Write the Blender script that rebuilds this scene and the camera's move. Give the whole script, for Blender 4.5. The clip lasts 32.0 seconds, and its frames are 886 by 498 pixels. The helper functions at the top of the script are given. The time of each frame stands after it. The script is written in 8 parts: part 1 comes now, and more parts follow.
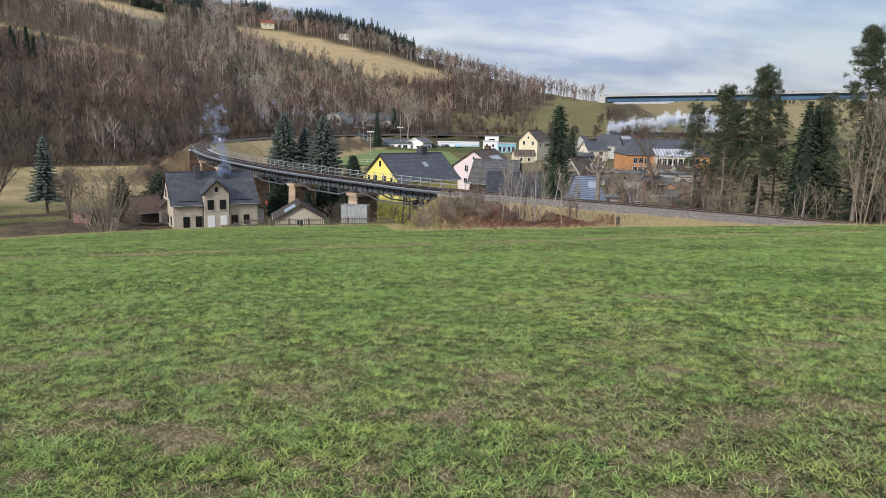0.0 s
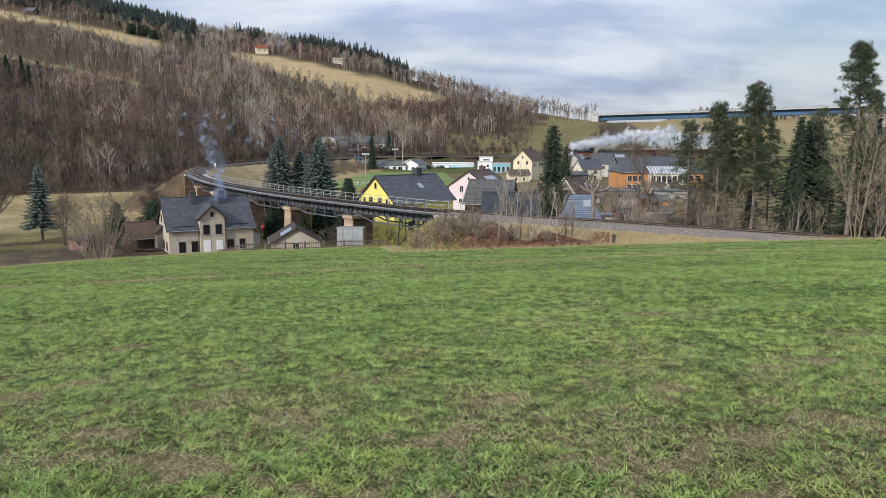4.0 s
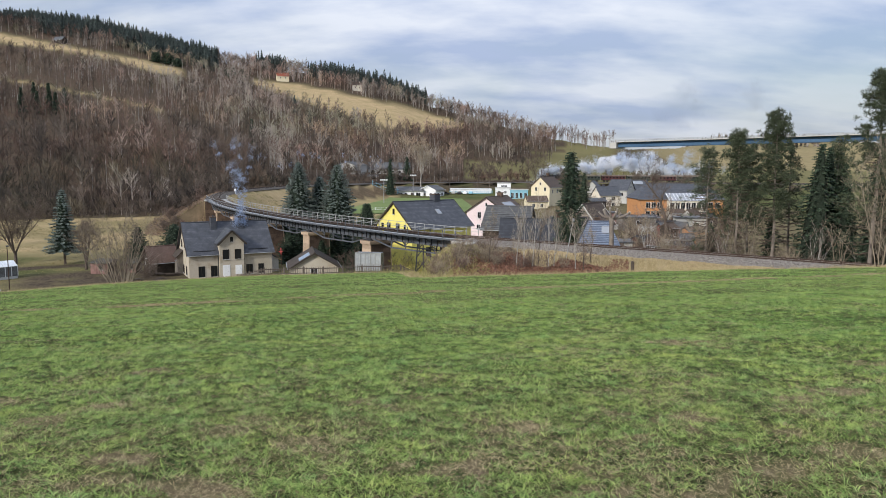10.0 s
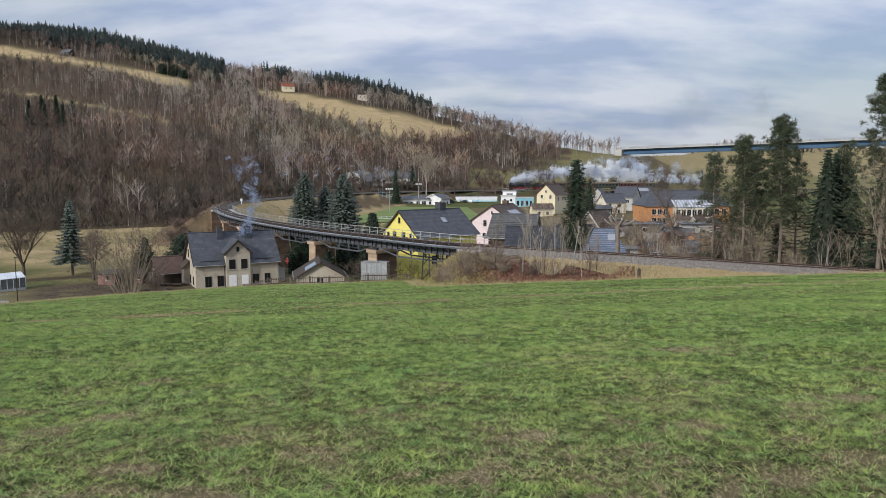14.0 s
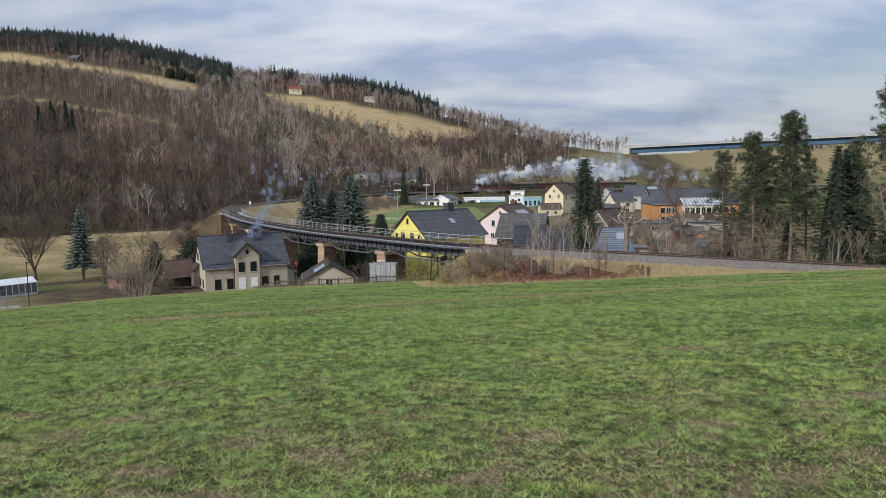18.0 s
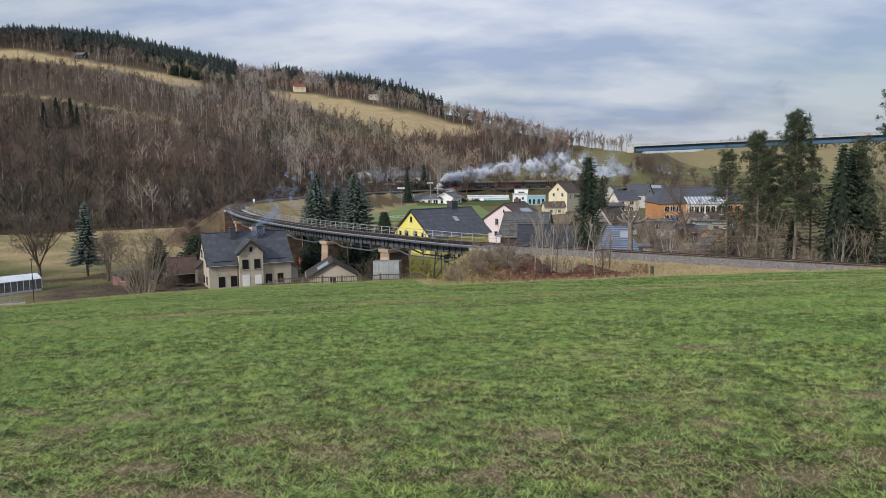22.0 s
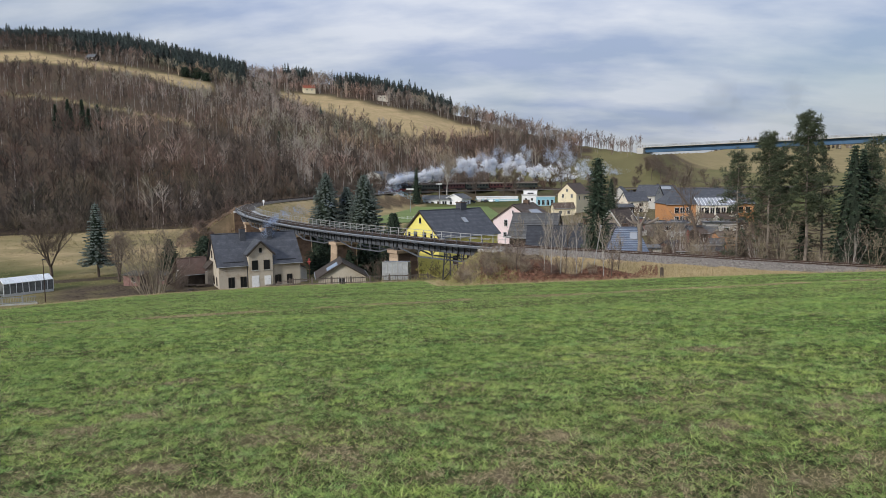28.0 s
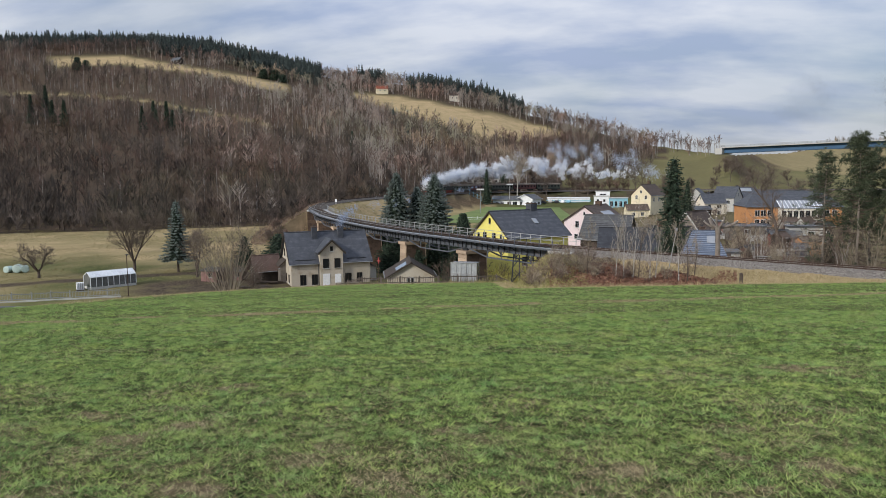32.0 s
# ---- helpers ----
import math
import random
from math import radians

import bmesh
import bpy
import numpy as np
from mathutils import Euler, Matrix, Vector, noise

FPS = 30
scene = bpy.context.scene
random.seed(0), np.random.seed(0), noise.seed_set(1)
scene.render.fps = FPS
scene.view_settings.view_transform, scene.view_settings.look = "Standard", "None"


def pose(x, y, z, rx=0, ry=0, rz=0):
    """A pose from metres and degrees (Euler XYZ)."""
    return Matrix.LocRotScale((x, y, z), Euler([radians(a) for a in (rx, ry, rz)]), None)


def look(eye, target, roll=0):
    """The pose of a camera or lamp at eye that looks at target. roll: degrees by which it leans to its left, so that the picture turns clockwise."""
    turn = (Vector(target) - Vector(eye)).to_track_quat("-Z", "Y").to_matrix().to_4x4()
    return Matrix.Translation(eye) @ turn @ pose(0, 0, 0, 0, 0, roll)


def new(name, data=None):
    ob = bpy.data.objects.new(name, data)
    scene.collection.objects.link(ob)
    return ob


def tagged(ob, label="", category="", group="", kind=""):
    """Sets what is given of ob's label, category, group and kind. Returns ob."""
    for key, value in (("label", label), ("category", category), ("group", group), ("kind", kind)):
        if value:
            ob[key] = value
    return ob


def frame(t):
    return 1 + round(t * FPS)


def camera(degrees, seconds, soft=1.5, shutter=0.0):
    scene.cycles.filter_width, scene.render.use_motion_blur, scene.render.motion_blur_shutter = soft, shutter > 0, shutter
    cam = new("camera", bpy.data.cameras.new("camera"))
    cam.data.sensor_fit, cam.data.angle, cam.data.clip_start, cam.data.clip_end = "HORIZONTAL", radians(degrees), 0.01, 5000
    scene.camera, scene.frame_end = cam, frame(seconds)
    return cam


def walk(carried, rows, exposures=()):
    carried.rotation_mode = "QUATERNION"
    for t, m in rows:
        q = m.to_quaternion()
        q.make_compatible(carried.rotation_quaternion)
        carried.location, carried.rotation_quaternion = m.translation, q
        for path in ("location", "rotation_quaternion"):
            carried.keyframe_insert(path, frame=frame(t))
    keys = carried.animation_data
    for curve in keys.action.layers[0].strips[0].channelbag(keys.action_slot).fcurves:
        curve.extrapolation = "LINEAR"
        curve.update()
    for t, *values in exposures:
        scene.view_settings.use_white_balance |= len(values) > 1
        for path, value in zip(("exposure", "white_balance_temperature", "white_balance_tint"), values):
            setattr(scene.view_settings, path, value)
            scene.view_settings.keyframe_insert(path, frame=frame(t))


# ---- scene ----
# ---- camera ----
def view(x, y, z, yaw, pitch, roll):
    """The camera at x, y, z, turned yaw degrees to the right and pitch degrees up, with its roll."""
    return pose(x, y, z) @ pose(0, 0, 0, 0, 0, -yaw) @ pose(0, 0, 0, 90 + pitch) @ pose(0, 0, 0, 0, 0, roll)


cam = camera(62.868, 32.0, soft=0.7)
walk(cam, [
    (0.0, view(0.024, 0.002, -0.020, 1.334, -10.321, 1.190)),
    (0.5, view(0.031, 0.001, -0.019, 1.982, -10.557, 0.985)),
    (1.0, view(0.034, 0.011, -0.016, 2.511, -10.717, 0.770)),
    (1.5, view(0.024, 0.010, -0.014, 2.760, -10.810, 0.636)),
    (2.0, view(0.020, 0.005, -0.015, 2.694, -10.786, 0.514)),
    (2.5, view(0.025, 0.004, -0.012, 2.339, -10.387, 0.334)),
    (3.0, view(0.021, 0.006, -0.013, 1.983, -9.695, 0.273)),
    (3.5, view(0.022, 0.003, -0.011, 1.730, -9.117, 0.240)),
    (5.5, view(0.021, 0.003, -0.008, 1.420, -7.746, 0.279)),
    (6.0, view(0.019, -0.005, -0.000, 1.259, -7.470, 0.242)),
    (6.5, view(0.016, -0.002, -0.003, 1.098, -7.404, 0.218)),
    (7.0, view(0.016, -0.002, -0.004, 1.004, -7.511, 0.179)),
    (7.5, view(0.014, -0.002, -0.003, 0.916, -7.540, 0.165)),
    (8.0, view(0.008, -0.001, -0.005, 0.809, -7.290, 0.177)),
    (8.5, view(0.005, -0.000, -0.003, 0.701, -6.869, 0.234)),
    (9.0, view(0.003, -0.001, -0.003, 0.553, -6.625, 0.322)),
    (9.5, view(-0.003, 0.002, -0.003, 0.385, -6.616, 0.340)),
    (10.0, view(-0.004, 0.002, -0.003, 0.204, -6.651, 0.372)),
    (10.5, view(-0.003, -0.001, -0.002, 0.107, -6.646, 0.347)),
    (11.0, view(0.006, -0.007, -0.004, 0.155, -6.606, 0.208)),
    (11.5, view(0.015, -0.012, 0.001, 0.246, -6.626, 0.088)),
    (12.0, view(0.013, -0.015, 0.003, 0.273, -6.600, 0.039)),
    (12.5, view(0.007, -0.003, 0.002, 0.183, -6.471, 0.070)),
    (13.0, view(-0.000, -0.000, -0.000, -0.000, -6.274, 0.043)),
    (13.5, view(0.003, -0.009, 0.004, -0.183, -6.084, -0.019)),
    (14.0, view(0.006, -0.007, 0.000, -0.271, -5.985, -0.089)),
    (14.5, view(0.006, -0.011, 0.002, -0.230, -6.033, -0.188)),
    (16.5, view(0.006, -0.006, -0.000, -0.103, -6.126, -0.578)),
    (17.0, view(0.005, -0.005, 0.004, -0.365, -6.080, -0.626)),
    (17.5, view(-0.001, -0.010, 0.003, -0.681, -6.000, -0.685)),
    (18.0, view(0.002, -0.008, 0.000, -0.941, -5.927, -0.746)),
    (18.5, view(0.002, -0.010, 0.002, -1.027, -5.811, -0.862)),
    (19.0, view(0.007, -0.013, 0.007, -1.030, -5.701, -0.906)),
    (19.5, view(0.015, -0.016, 0.006, -1.056, -5.622, -0.871)),
    (20.0, view(0.006, -0.012, 0.003, -1.119, -5.656, -0.659)),
    (20.5, view(-0.002, -0.004, 0.003, -1.243, -5.792, -0.577)),
    (21.0, view(-0.007, -0.003, -0.003, -1.316, -5.943, -0.574)),
    (21.5, view(0.002, -0.006, 0.001, -1.299, -6.053, -0.606)),
    (22.0, view(0.000, -0.006, -0.000, -1.225, -6.075, -0.577)),
    (22.5, view(0.001, -0.000, 0.000, -1.200, -6.037, -0.562)),
    (23.0, view(-0.006, 0.001, 0.001, -1.204, -5.990, -0.578)),
    (23.5, view(-0.004, -0.004, 0.000, -1.262, -5.890, -0.568)),
    (24.0, view(-0.004, -0.010, 0.005, -1.410, -5.841, -0.521)),
    (24.5, view(-0.002, -0.016, 0.006, -1.595, -5.888, -0.536)),
    (25.0, view(-0.001, -0.010, 0.001, -1.732, -5.982, -0.560)),
    (25.5, view(0.003, -0.009, 0.003, -1.839, -6.003, -0.607)),
    (27.5, view(-0.005, -0.009, -0.001, -2.031, -6.082, -0.570)),
    (28.0, view(-0.000, -0.003, -0.000, -1.934, -5.985, -0.585)),
    (28.5, view(-0.001, -0.011, 0.006, -1.815, -5.826, -0.511)),
    (29.0, view(0.008, -0.008, 0.006, -1.852, -5.745, -0.377)),
    (29.5, view(0.001, -0.008, -0.000, -2.270, -5.879, -0.359)),
    (30.0, view(-0.003, -0.001, 0.000, -3.205, -6.174, -0.619)),
    (30.5, view(-0.006, 0.053, -0.010, -4.536, -6.309, -0.708)),
    (31.0, view(0.035, 0.260, -0.006, -6.044, -6.327, -0.499)),
    (31.5, view(0.083, 0.477, -0.002, -7.078, -6.210, -0.325)),
    (32.0, view(0.045, 0.596, 0.014, -7.461, -5.932, -0.319)),
], [(0.0, -0.08), (3.0, -0.06), (6.0, -0.08), (10.0, -0.1), (13.0, -0.13), (13.8, -0.26), (16.0, -0.30), (19.0, -0.32), (32.0, -0.32)])
# ---- sky and sun ----
world = bpy.data.worlds.new("sky")
scene.world = world
world.use_nodes = True
wn, wl = world.node_tree.nodes, world.node_tree.links
wn.clear()
SUN_EL, SUN_AZ = 27.0, -138.0          # degrees; azimuth from +y towards +x
sky = wn.new("ShaderNodeTexSky")
sky.sky_type, sky.sun_disc = "NISHITA", False
sky.sun_elevation, sky.sun_rotation = radians(SUN_EL), radians(SUN_AZ)
sky.air_density, sky.dust_density, sky.ozone_density = 1.0, 2.0, 1.5
skymul = wn.new("ShaderNodeMix")
skymul.data_type, skymul.blend_type = "RGBA", "MULTIPLY"
skymul.inputs[0].default_value = 1.0
skymul.inputs[7].default_value = (0.11, 0.11, 0.11, 1)
wl.new(sky.outputs[0], skymul.inputs[6])
tc = wn.new("ShaderNodeTexCoord")
# flatten the direction so that the cloud sheets run out towards the horizon
sep = wn.new("ShaderNodeSeparateXYZ")
wl.new(tc.outputs["Generated"], sep.inputs[0])
lift = wn.new("ShaderNodeMath")
lift.operation, lift.inputs[1].default_value = "ADD", 0.30
wl.new(sep.outputs[2], lift.inputs[0])
divs = []
for i in (0, 1):
    dv = wn.new("ShaderNodeMath")
    dv.operation = "DIVIDE"
    wl.new(sep.outputs[i], dv.inputs[0])
    wl.new(lift.outputs[0], dv.inputs[1])
    divs.append(dv)
comb = wn.new("ShaderNodeCombineXYZ")
wl.new(divs[0].outputs[0], comb.inputs[0])
wl.new(divs[1].outputs[0], comb.inputs[1])
n1 = wn.new("ShaderNodeTexNoise")
n1.inputs["Scale"].default_value, n1.inputs["Detail"].default_value, n1.inputs["Roughness"].default_value = 0.62, 7, 0.55
n1.inputs["Distortion"].default_value = 0.5
stretch = wn.new("ShaderNodeMapping")
stretch.inputs["Scale"].default_value = (1.0, 1.9, 1)
stretch.inputs["Rotation"].default_value = (0, 0, 0.25)
stretch.inputs["Location"].default_value = (3.1, 1.7, 0)
wl.new(comb.outputs[0], stretch.inputs[0])
wl.new(stretch.outputs[0], n1.inputs["Vector"])
ramp = wn.new("ShaderNodeValToRGB")
ramp.color_ramp.elements[0].position, ramp.color_ramp.elements[0].color = 0.30, (0.45, 0.45, 0.45, 1)
ramp.color_ramp.elements[1].position, ramp.color_ramp.elements[1].color = 0.62, (0.95, 0.95, 0.95, 1)
wl.new(n1.outputs["Fac"], ramp.inputs[0])
n2 = wn.new("ShaderNodeTexNoise")
n2.inputs["Scale"].default_value, n2.inputs["Detail"].default_value = 2.0, 7
wl.new(stretch.outputs[0], n2.inputs["Vector"])
cloud = wn.new("ShaderNodeMix")
cloud.data_type = "RGBA"
cloud.inputs[6].default_value, cloud.inputs[7].default_value = (0.47, 0.565, 0.79, 1), (0.83, 0.88, 0.99, 1)
r2 = wn.new("ShaderNodeValToRGB")
r2.color_ramp.elements[0].position, r2.color_ramp.elements[1].position = 0.38, 0.60
wl.new(n2.outputs["Fac"], r2.inputs[0])
wl.new(r2.outputs[0], cloud.inputs[0])
mixs = wn.new("ShaderNodeMix")
mixs.data_type = "RGBA"
wl.new(ramp.outputs[0], mixs.inputs[0])
wl.new(skymul.outputs[2], mixs.inputs[6])
wl.new(cloud.outputs[2], mixs.inputs[7])
# an overcast sky is about three times as bright overhead as at the horizon
over = wn.new("ShaderNodeMath")
over.operation, over.inputs[1].default_value, over.inputs[2].default_value = "MULTIPLY_ADD", 1.1, 0.86
up_ = wn.new("ShaderNodeMath")
up_.operation, up_.inputs[1].default_value = "MAXIMUM", 0.0
wl.new(sep.outputs[2], up_.inputs[0])
wl.new(up_.outputs[0], over.inputs[0])
bright = wn.new("ShaderNodeMix")
bright.data_type, bright.blend_type, bright.inputs[0].default_value = "RGBA", "MULTIPLY", 1.0
wl.new(mixs.outputs[2], bright.inputs[6])
wl.new(over.outputs[0], bright.inputs[7])
bg = wn.new("ShaderNodeBackground")
bg.inputs[1].default_value = 1.0
wl.new(bright.outputs[2], bg.inputs[0])
wo = wn.new("ShaderNodeOutputWorld")
wl.new(bg.outputs[0], wo.inputs[0])

sun = new("sun", bpy.data.lights.new("sun", "SUN"))
sun.data.energy, sun.data.angle, sun.data.color = 3.9, radians(6), (1.0, 0.95, 0.87)
_e, _a = radians(SUN_EL), radians(SUN_AZ)
sun.matrix_world = look((0, 0, 60), (-math.sin(_a) * math.cos(_e), -math.cos(_a) * math.cos(_e), 60 - math.sin(_e)))
scene.view_settings.exposure = 0.0

# ---- materials ----
def shader(name, rough=0.8, metal=0.0, spec=0.3):
    m = bpy.data.materials.new(name)
    m.use_nodes = True
    n = m.node_tree.nodes
    b = n["Principled BSDF"]
    b.inputs["Roughness"].default_value, b.inputs["Metallic"].default_value = rough, metal
    b.inputs["Specular IOR Level"].default_value = spec
    return m, n, m.node_tree.links, b


def mixed(n, l, fac, a, b, blend="MIX"):
    """A colour mix node; a and b are colours or sockets."""
    x = n.new("ShaderNodeMix")
    x.data_type, x.blend_type = "RGBA", blend
    for i, v in ((0, fac), (6, a), (7, b)):
        if hasattr(v, "is_linked"):
            l.new(v, x.inputs[i])
        elif i:
            x.inputs[i].default_value = (*v, 1)
        else:
            x.inputs[0].default_value = v
    return x.outputs[2]


def grain(n, l, scale, lo=0.35, hi=0.65, detail=5, vec=None):
    t = n.new("ShaderNodeTexNoise")
    t.inputs["Scale"].default_value, t.inputs["Detail"].default_value = scale, detail
    if vec is None:
        g = n.new("ShaderNodeNewGeometry")
        vec = g.outputs["Position"]
    l.new(vec, t.inputs["Vector"])
    r = n.new("ShaderNodeMapRange")
    r.inputs[1].default_value, r.inputs[2].default_value = lo, hi
    l.new(t.outputs["Fac"], r.inputs[0])
    return r.outputs[0]


def relief(n, l, b, height, strength, dist):
    u = n.new("ShaderNodeBump")
    u.inputs["Strength"].default_value, u.inputs["Distance"].default_value = strength, dist
    l.new(height, u.inputs["Height"])
    l.new(u.outputs[0], b.inputs["Normal"])


def surface(name, c1, c2, coarse=0.5, fine=8.0, rough=0.85, metal=0.0, spec=0.25, bump=0.3, depth=0.02, worn=None, vary=0.0):
    """Two-tone surface with coarse stains and fine grain; vary changes the tone from object to object."""
    m, n, l, b = shader(name, rough, metal, spec)
    f = grain(n, l, fine)
    s = grain(n, l, coarse, 0.38, 0.68)
    c = mixed(n, l, s, c1, c2)
    dark = tuple(0.72 * v for v in c1)
    c = mixed(n, l, 0.35, c, mixed(n, l, f, dark, tuple(min(1, 1.15 * v) for v in c2)))
    if worn:
        c = mixed(n, l, grain(n, l, coarse * 2.7, 0.58, 0.7), c, worn)
    if vary:
        o = n.new("ShaderNodeObjectInfo")
        h = n.new("ShaderNodeHueSaturation")
        r = n.new("ShaderNodeMapRange")
        r.inputs[3].default_value, r.inputs[4].default_value = 1 - vary, 1 + vary
        l.new(o.outputs["Random"], r.inputs[0])
        l.new(r.outputs[0], h.inputs["Value"])
        l.new(c, h.inputs["Color"])
        c = h.outputs[0]
    l.new(c, b.inputs["Base Color"])
    if bump:
        relief(n, l, b, f, bump, depth)
    return m


def leafy(name, c1, c2, c3=None, rough=0.65, trans=0.0):
    """Foliage, twigs and blades: the tone changes from piece to piece."""
    m, n, l, b = shader(name, rough, 0, 0.2)
    g = n.new("ShaderNodeNewGeometry")
    c = mixed(n, l, g.outputs["Random Per Island"], c1, c2)
    if c3:
        c = mixed(n, l, grain(n, l, 0.35, 0.5, 0.7), c, c3)
    l.new(c, b.inputs["Base Color"])
    return m


def rows_of(name, c1, c2, joint, pitch, axis=2, rough=0.6, spec=0.4, bump=0.6, depth=0.02):
    """Courses across one axis (boards, slates, ribs), in object space."""
    m, n, l, b = shader(name, rough, 0, spec)
    t = n.new("ShaderNodeTexCoord")
    s = n.new("ShaderNodeSeparateXYZ")
    l.new(t.outputs["Object"], s.inputs[0])
    q = n.new("ShaderNodeMath")
    q.operation, q.inputs[1].default_value = "DIVIDE", pitch
    l.new(s.outputs[axis], q.inputs[0])
    fr = n.new("ShaderNodeMath")
    fr.operation = "FRACT"
    l.new(q.outputs[0], fr.inputs[0])
    edge = n.new("ShaderNodeMapRange")
    edge.inputs[1].default_value, edge.inputs[2].default_value = 0.04, 0.2
    l.new(fr.outputs[0], edge.inputs[0])
    fl = n.new("ShaderNodeMath")
    fl.operation = "FLOOR"
    l.new(q.outputs[0], fl.inputs[0])
    wnz = n.new("ShaderNodeTexWhiteNoise")
    wnz.noise_dimensions = "1D"
    l.new(fl.outputs[0], wnz.inputs["W"])
    c = mixed(n, l, wnz.outputs["Value"], c1, c2)
    c = mixed(n, l, grain(n, l, 1.3), c, tuple(0.8 * v for v in c1))
    c = mixed(n, l, edge.outputs[0], joint, c)
    l.new(c, b.inputs["Base Color"])
    relief(n, l, b, edge.outputs[0], bump, depth)
    return m


def glassy(name, tint=(0.03, 0.035, 0.04), rough=0.06):
    m, n, l, b = shader(name, rough, 0, 0.6)
    b.inputs["Base Color"].default_value = (*tint, 1)
    return m


def vapour(name, c1, c2):
    """Droplet flecks of steam or smoke: they scatter light to both sides."""
    m, n, l, b = shader(name, 1.0, 0, 0.0)
    g = n.new("ShaderNodeNewGeometry")
    c = mixed(n, l, g.outputs["Random Per Island"], c1, c2)
    tl, df, a = n.new("ShaderNodeBsdfTranslucent"), n.new("ShaderNodeBsdfDiffuse"), n.new("ShaderNodeMixShader")
    l.new(c, tl.inputs[0])
    l.new(c, df.inputs[0])
    a.inputs[0].default_value = 0.5
    l.new(df.outputs[0], a.inputs[1])
    l.new(tl.outputs[0], a.inputs[2])
    l.new(a.outputs[0], n["Material Output"].inputs[0])
    return m


M_PLASTER = surface("beige_plaster", (0.39, 0.345, 0.275), (0.47, 0.42, 0.345), 0.35, 14, worn=(0.33, 0.28, 0.21), bump=0.15)
M_PALE = surface("pale_plaster", (0.60, 0.55, 0.45), (0.66, 0.61, 0.52), 0.3, 12, bump=0.1)
M_YELLOW = surface("yellow_render", (0.68, 0.60, 0.15), (0.75, 0.67, 0.20), 0.25, 10, bump=0.1)
M_CREAM = surface("cream_render", (0.60, 0.53, 0.37), (0.68, 0.61, 0.44), 0.2, 8, bump=0.1)
M_PINK = surface("pink_render", (0.64, 0.53, 0.54), (0.71, 0.60, 0.61), 0.25, 10, bump=0.1)
M_ORANGE = surface("orange_render", (0.42, 0.20, 0.085), (0.50, 0.25, 0.11), 0.3, 10, bump=0.1)
M_WHITE = surface("white_paint", (0.68, 0.69, 0.70), (0.78, 0.79, 0.80), 0.4, 10, bump=0.05)
M_GREYWALL = surface("grey_render", (0.38, 0.38, 0.36), (0.46, 0.45, 0.43), 0.4, 9, bump=0.1)
M_BLUE = surface("light_blue_panel", (0.19, 0.40, 0.50), (0.26, 0.47, 0.57), 0.4, 9, bump=0.05)
M_SLATE = rows_of("slate_roof", (0.060, 0.065, 0.078), (0.098, 0.104, 0.12), (0.03, 0.033, 0.04), 0.16, 2, 0.65, 0.35, 0.5, 0.012)
M_DARKSLATE = rows_of("dark_slate_roof", (0.035, 0.038, 0.046), (0.06, 0.064, 0.074), (0.02, 0.02, 0.025), 0.2, 2, 0.75, 0.3, 0.6, 0.02)
M_BLUESLAT = rows_of("blue_ribbed_roof", (0.075, 0.10, 0.15), (0.11, 0.14, 0.20), (0.04, 0.05, 0.08), 0.34, 2, 0.45, 0.5, 0.9, 0.04)
M_GREYROOF = rows_of("grey_shingle_roof", (0.080, 0.083, 0.088), (0.125, 0.13, 0.135), (0.03, 0.03, 0.034), 0.3, 2, 0.6, 0.4, 0.8, 0.03)
M_BROWNROOF = rows_of("brown_tile_roof", (0.085, 0.06, 0.045), (0.13, 0.09, 0.07), (0.04, 0.03, 0.025), 0.3, 2, 0.7, 0.3, 0.8, 0.03)
M_REDTILE = rows_of("red_tile_roof", (0.26, 0.075, 0.04), (0.34, 0.11, 0.06), (0.10, 0.035, 0.025), 0.3, 2, 0.7, 0.3, 0.8, 0.03)
M_DARKWOOD = surface("dark_wood", (0.035, 0.028, 0.022), (0.07, 0.055, 0.045), 1.2, 20, 0.8)
M_REDWOOD = rows_of("weathered_red_boards", (0.16, 0.075, 0.06), (0.22, 0.11, 0.09), (0.05, 0.03, 0.025), 0.16, 0, 0.85, 0.2, 0.6, 0.015)
M_GREYWOOD = rows_of("grey_boards", (0.18, 0.16, 0.14), (0.26, 0.23, 0.20), (0.06, 0.05, 0.045), 0.15, 0, 0.85, 0.2, 0.6, 0.015)
M_FENCEWOOD = surface("weathered_fence_wood", (0.075, 0.062, 0.053), (0.13, 0.11, 0.095), 2, 25, 0.9, vary=0.25)
M_GLASS = glassy("window_glass", (0.012, 0.014, 0.016), 0.2)
M_GLASS.node_tree.nodes["Principled BSDF"].inputs["Specular IOR Level"].default_value = 0.35
M_BLUEPANEL = glassy("pale_blue_solar_glass", (0.36, 0.44, 0.55), 0.2)
M_PANEL = glassy("solar_glass", (0.25, 0.27, 0.30), 0.12)
M_STEEL = surface("grey_painted_steel", (0.075, 0.086, 0.104), (0.125, 0.137, 0.158), 0.8, 12, 0.55, 0.2, 0.4, 0.1, worn=(0.10, 0.065, 0.045))
M_RAILING = surface("galvanised_railing", (0.26, 0.27, 0.28), (0.36, 0.37, 0.37), 1.0, 14, 0.5, 0.4, 0.4, 0.05)
M_DARKSTEEL = surface("dark_steel", (0.025, 0.027, 0.032), (0.05, 0.052, 0.058), 0.8, 12, 0.6, 0.3, 0.4, 0.1)
M_RUST = surface("rusty_rail", (0.045, 0.028, 0.021), (0.075, 0.046, 0.034), 3, 30, 0.7, 0.3, 0.3, 0.1)
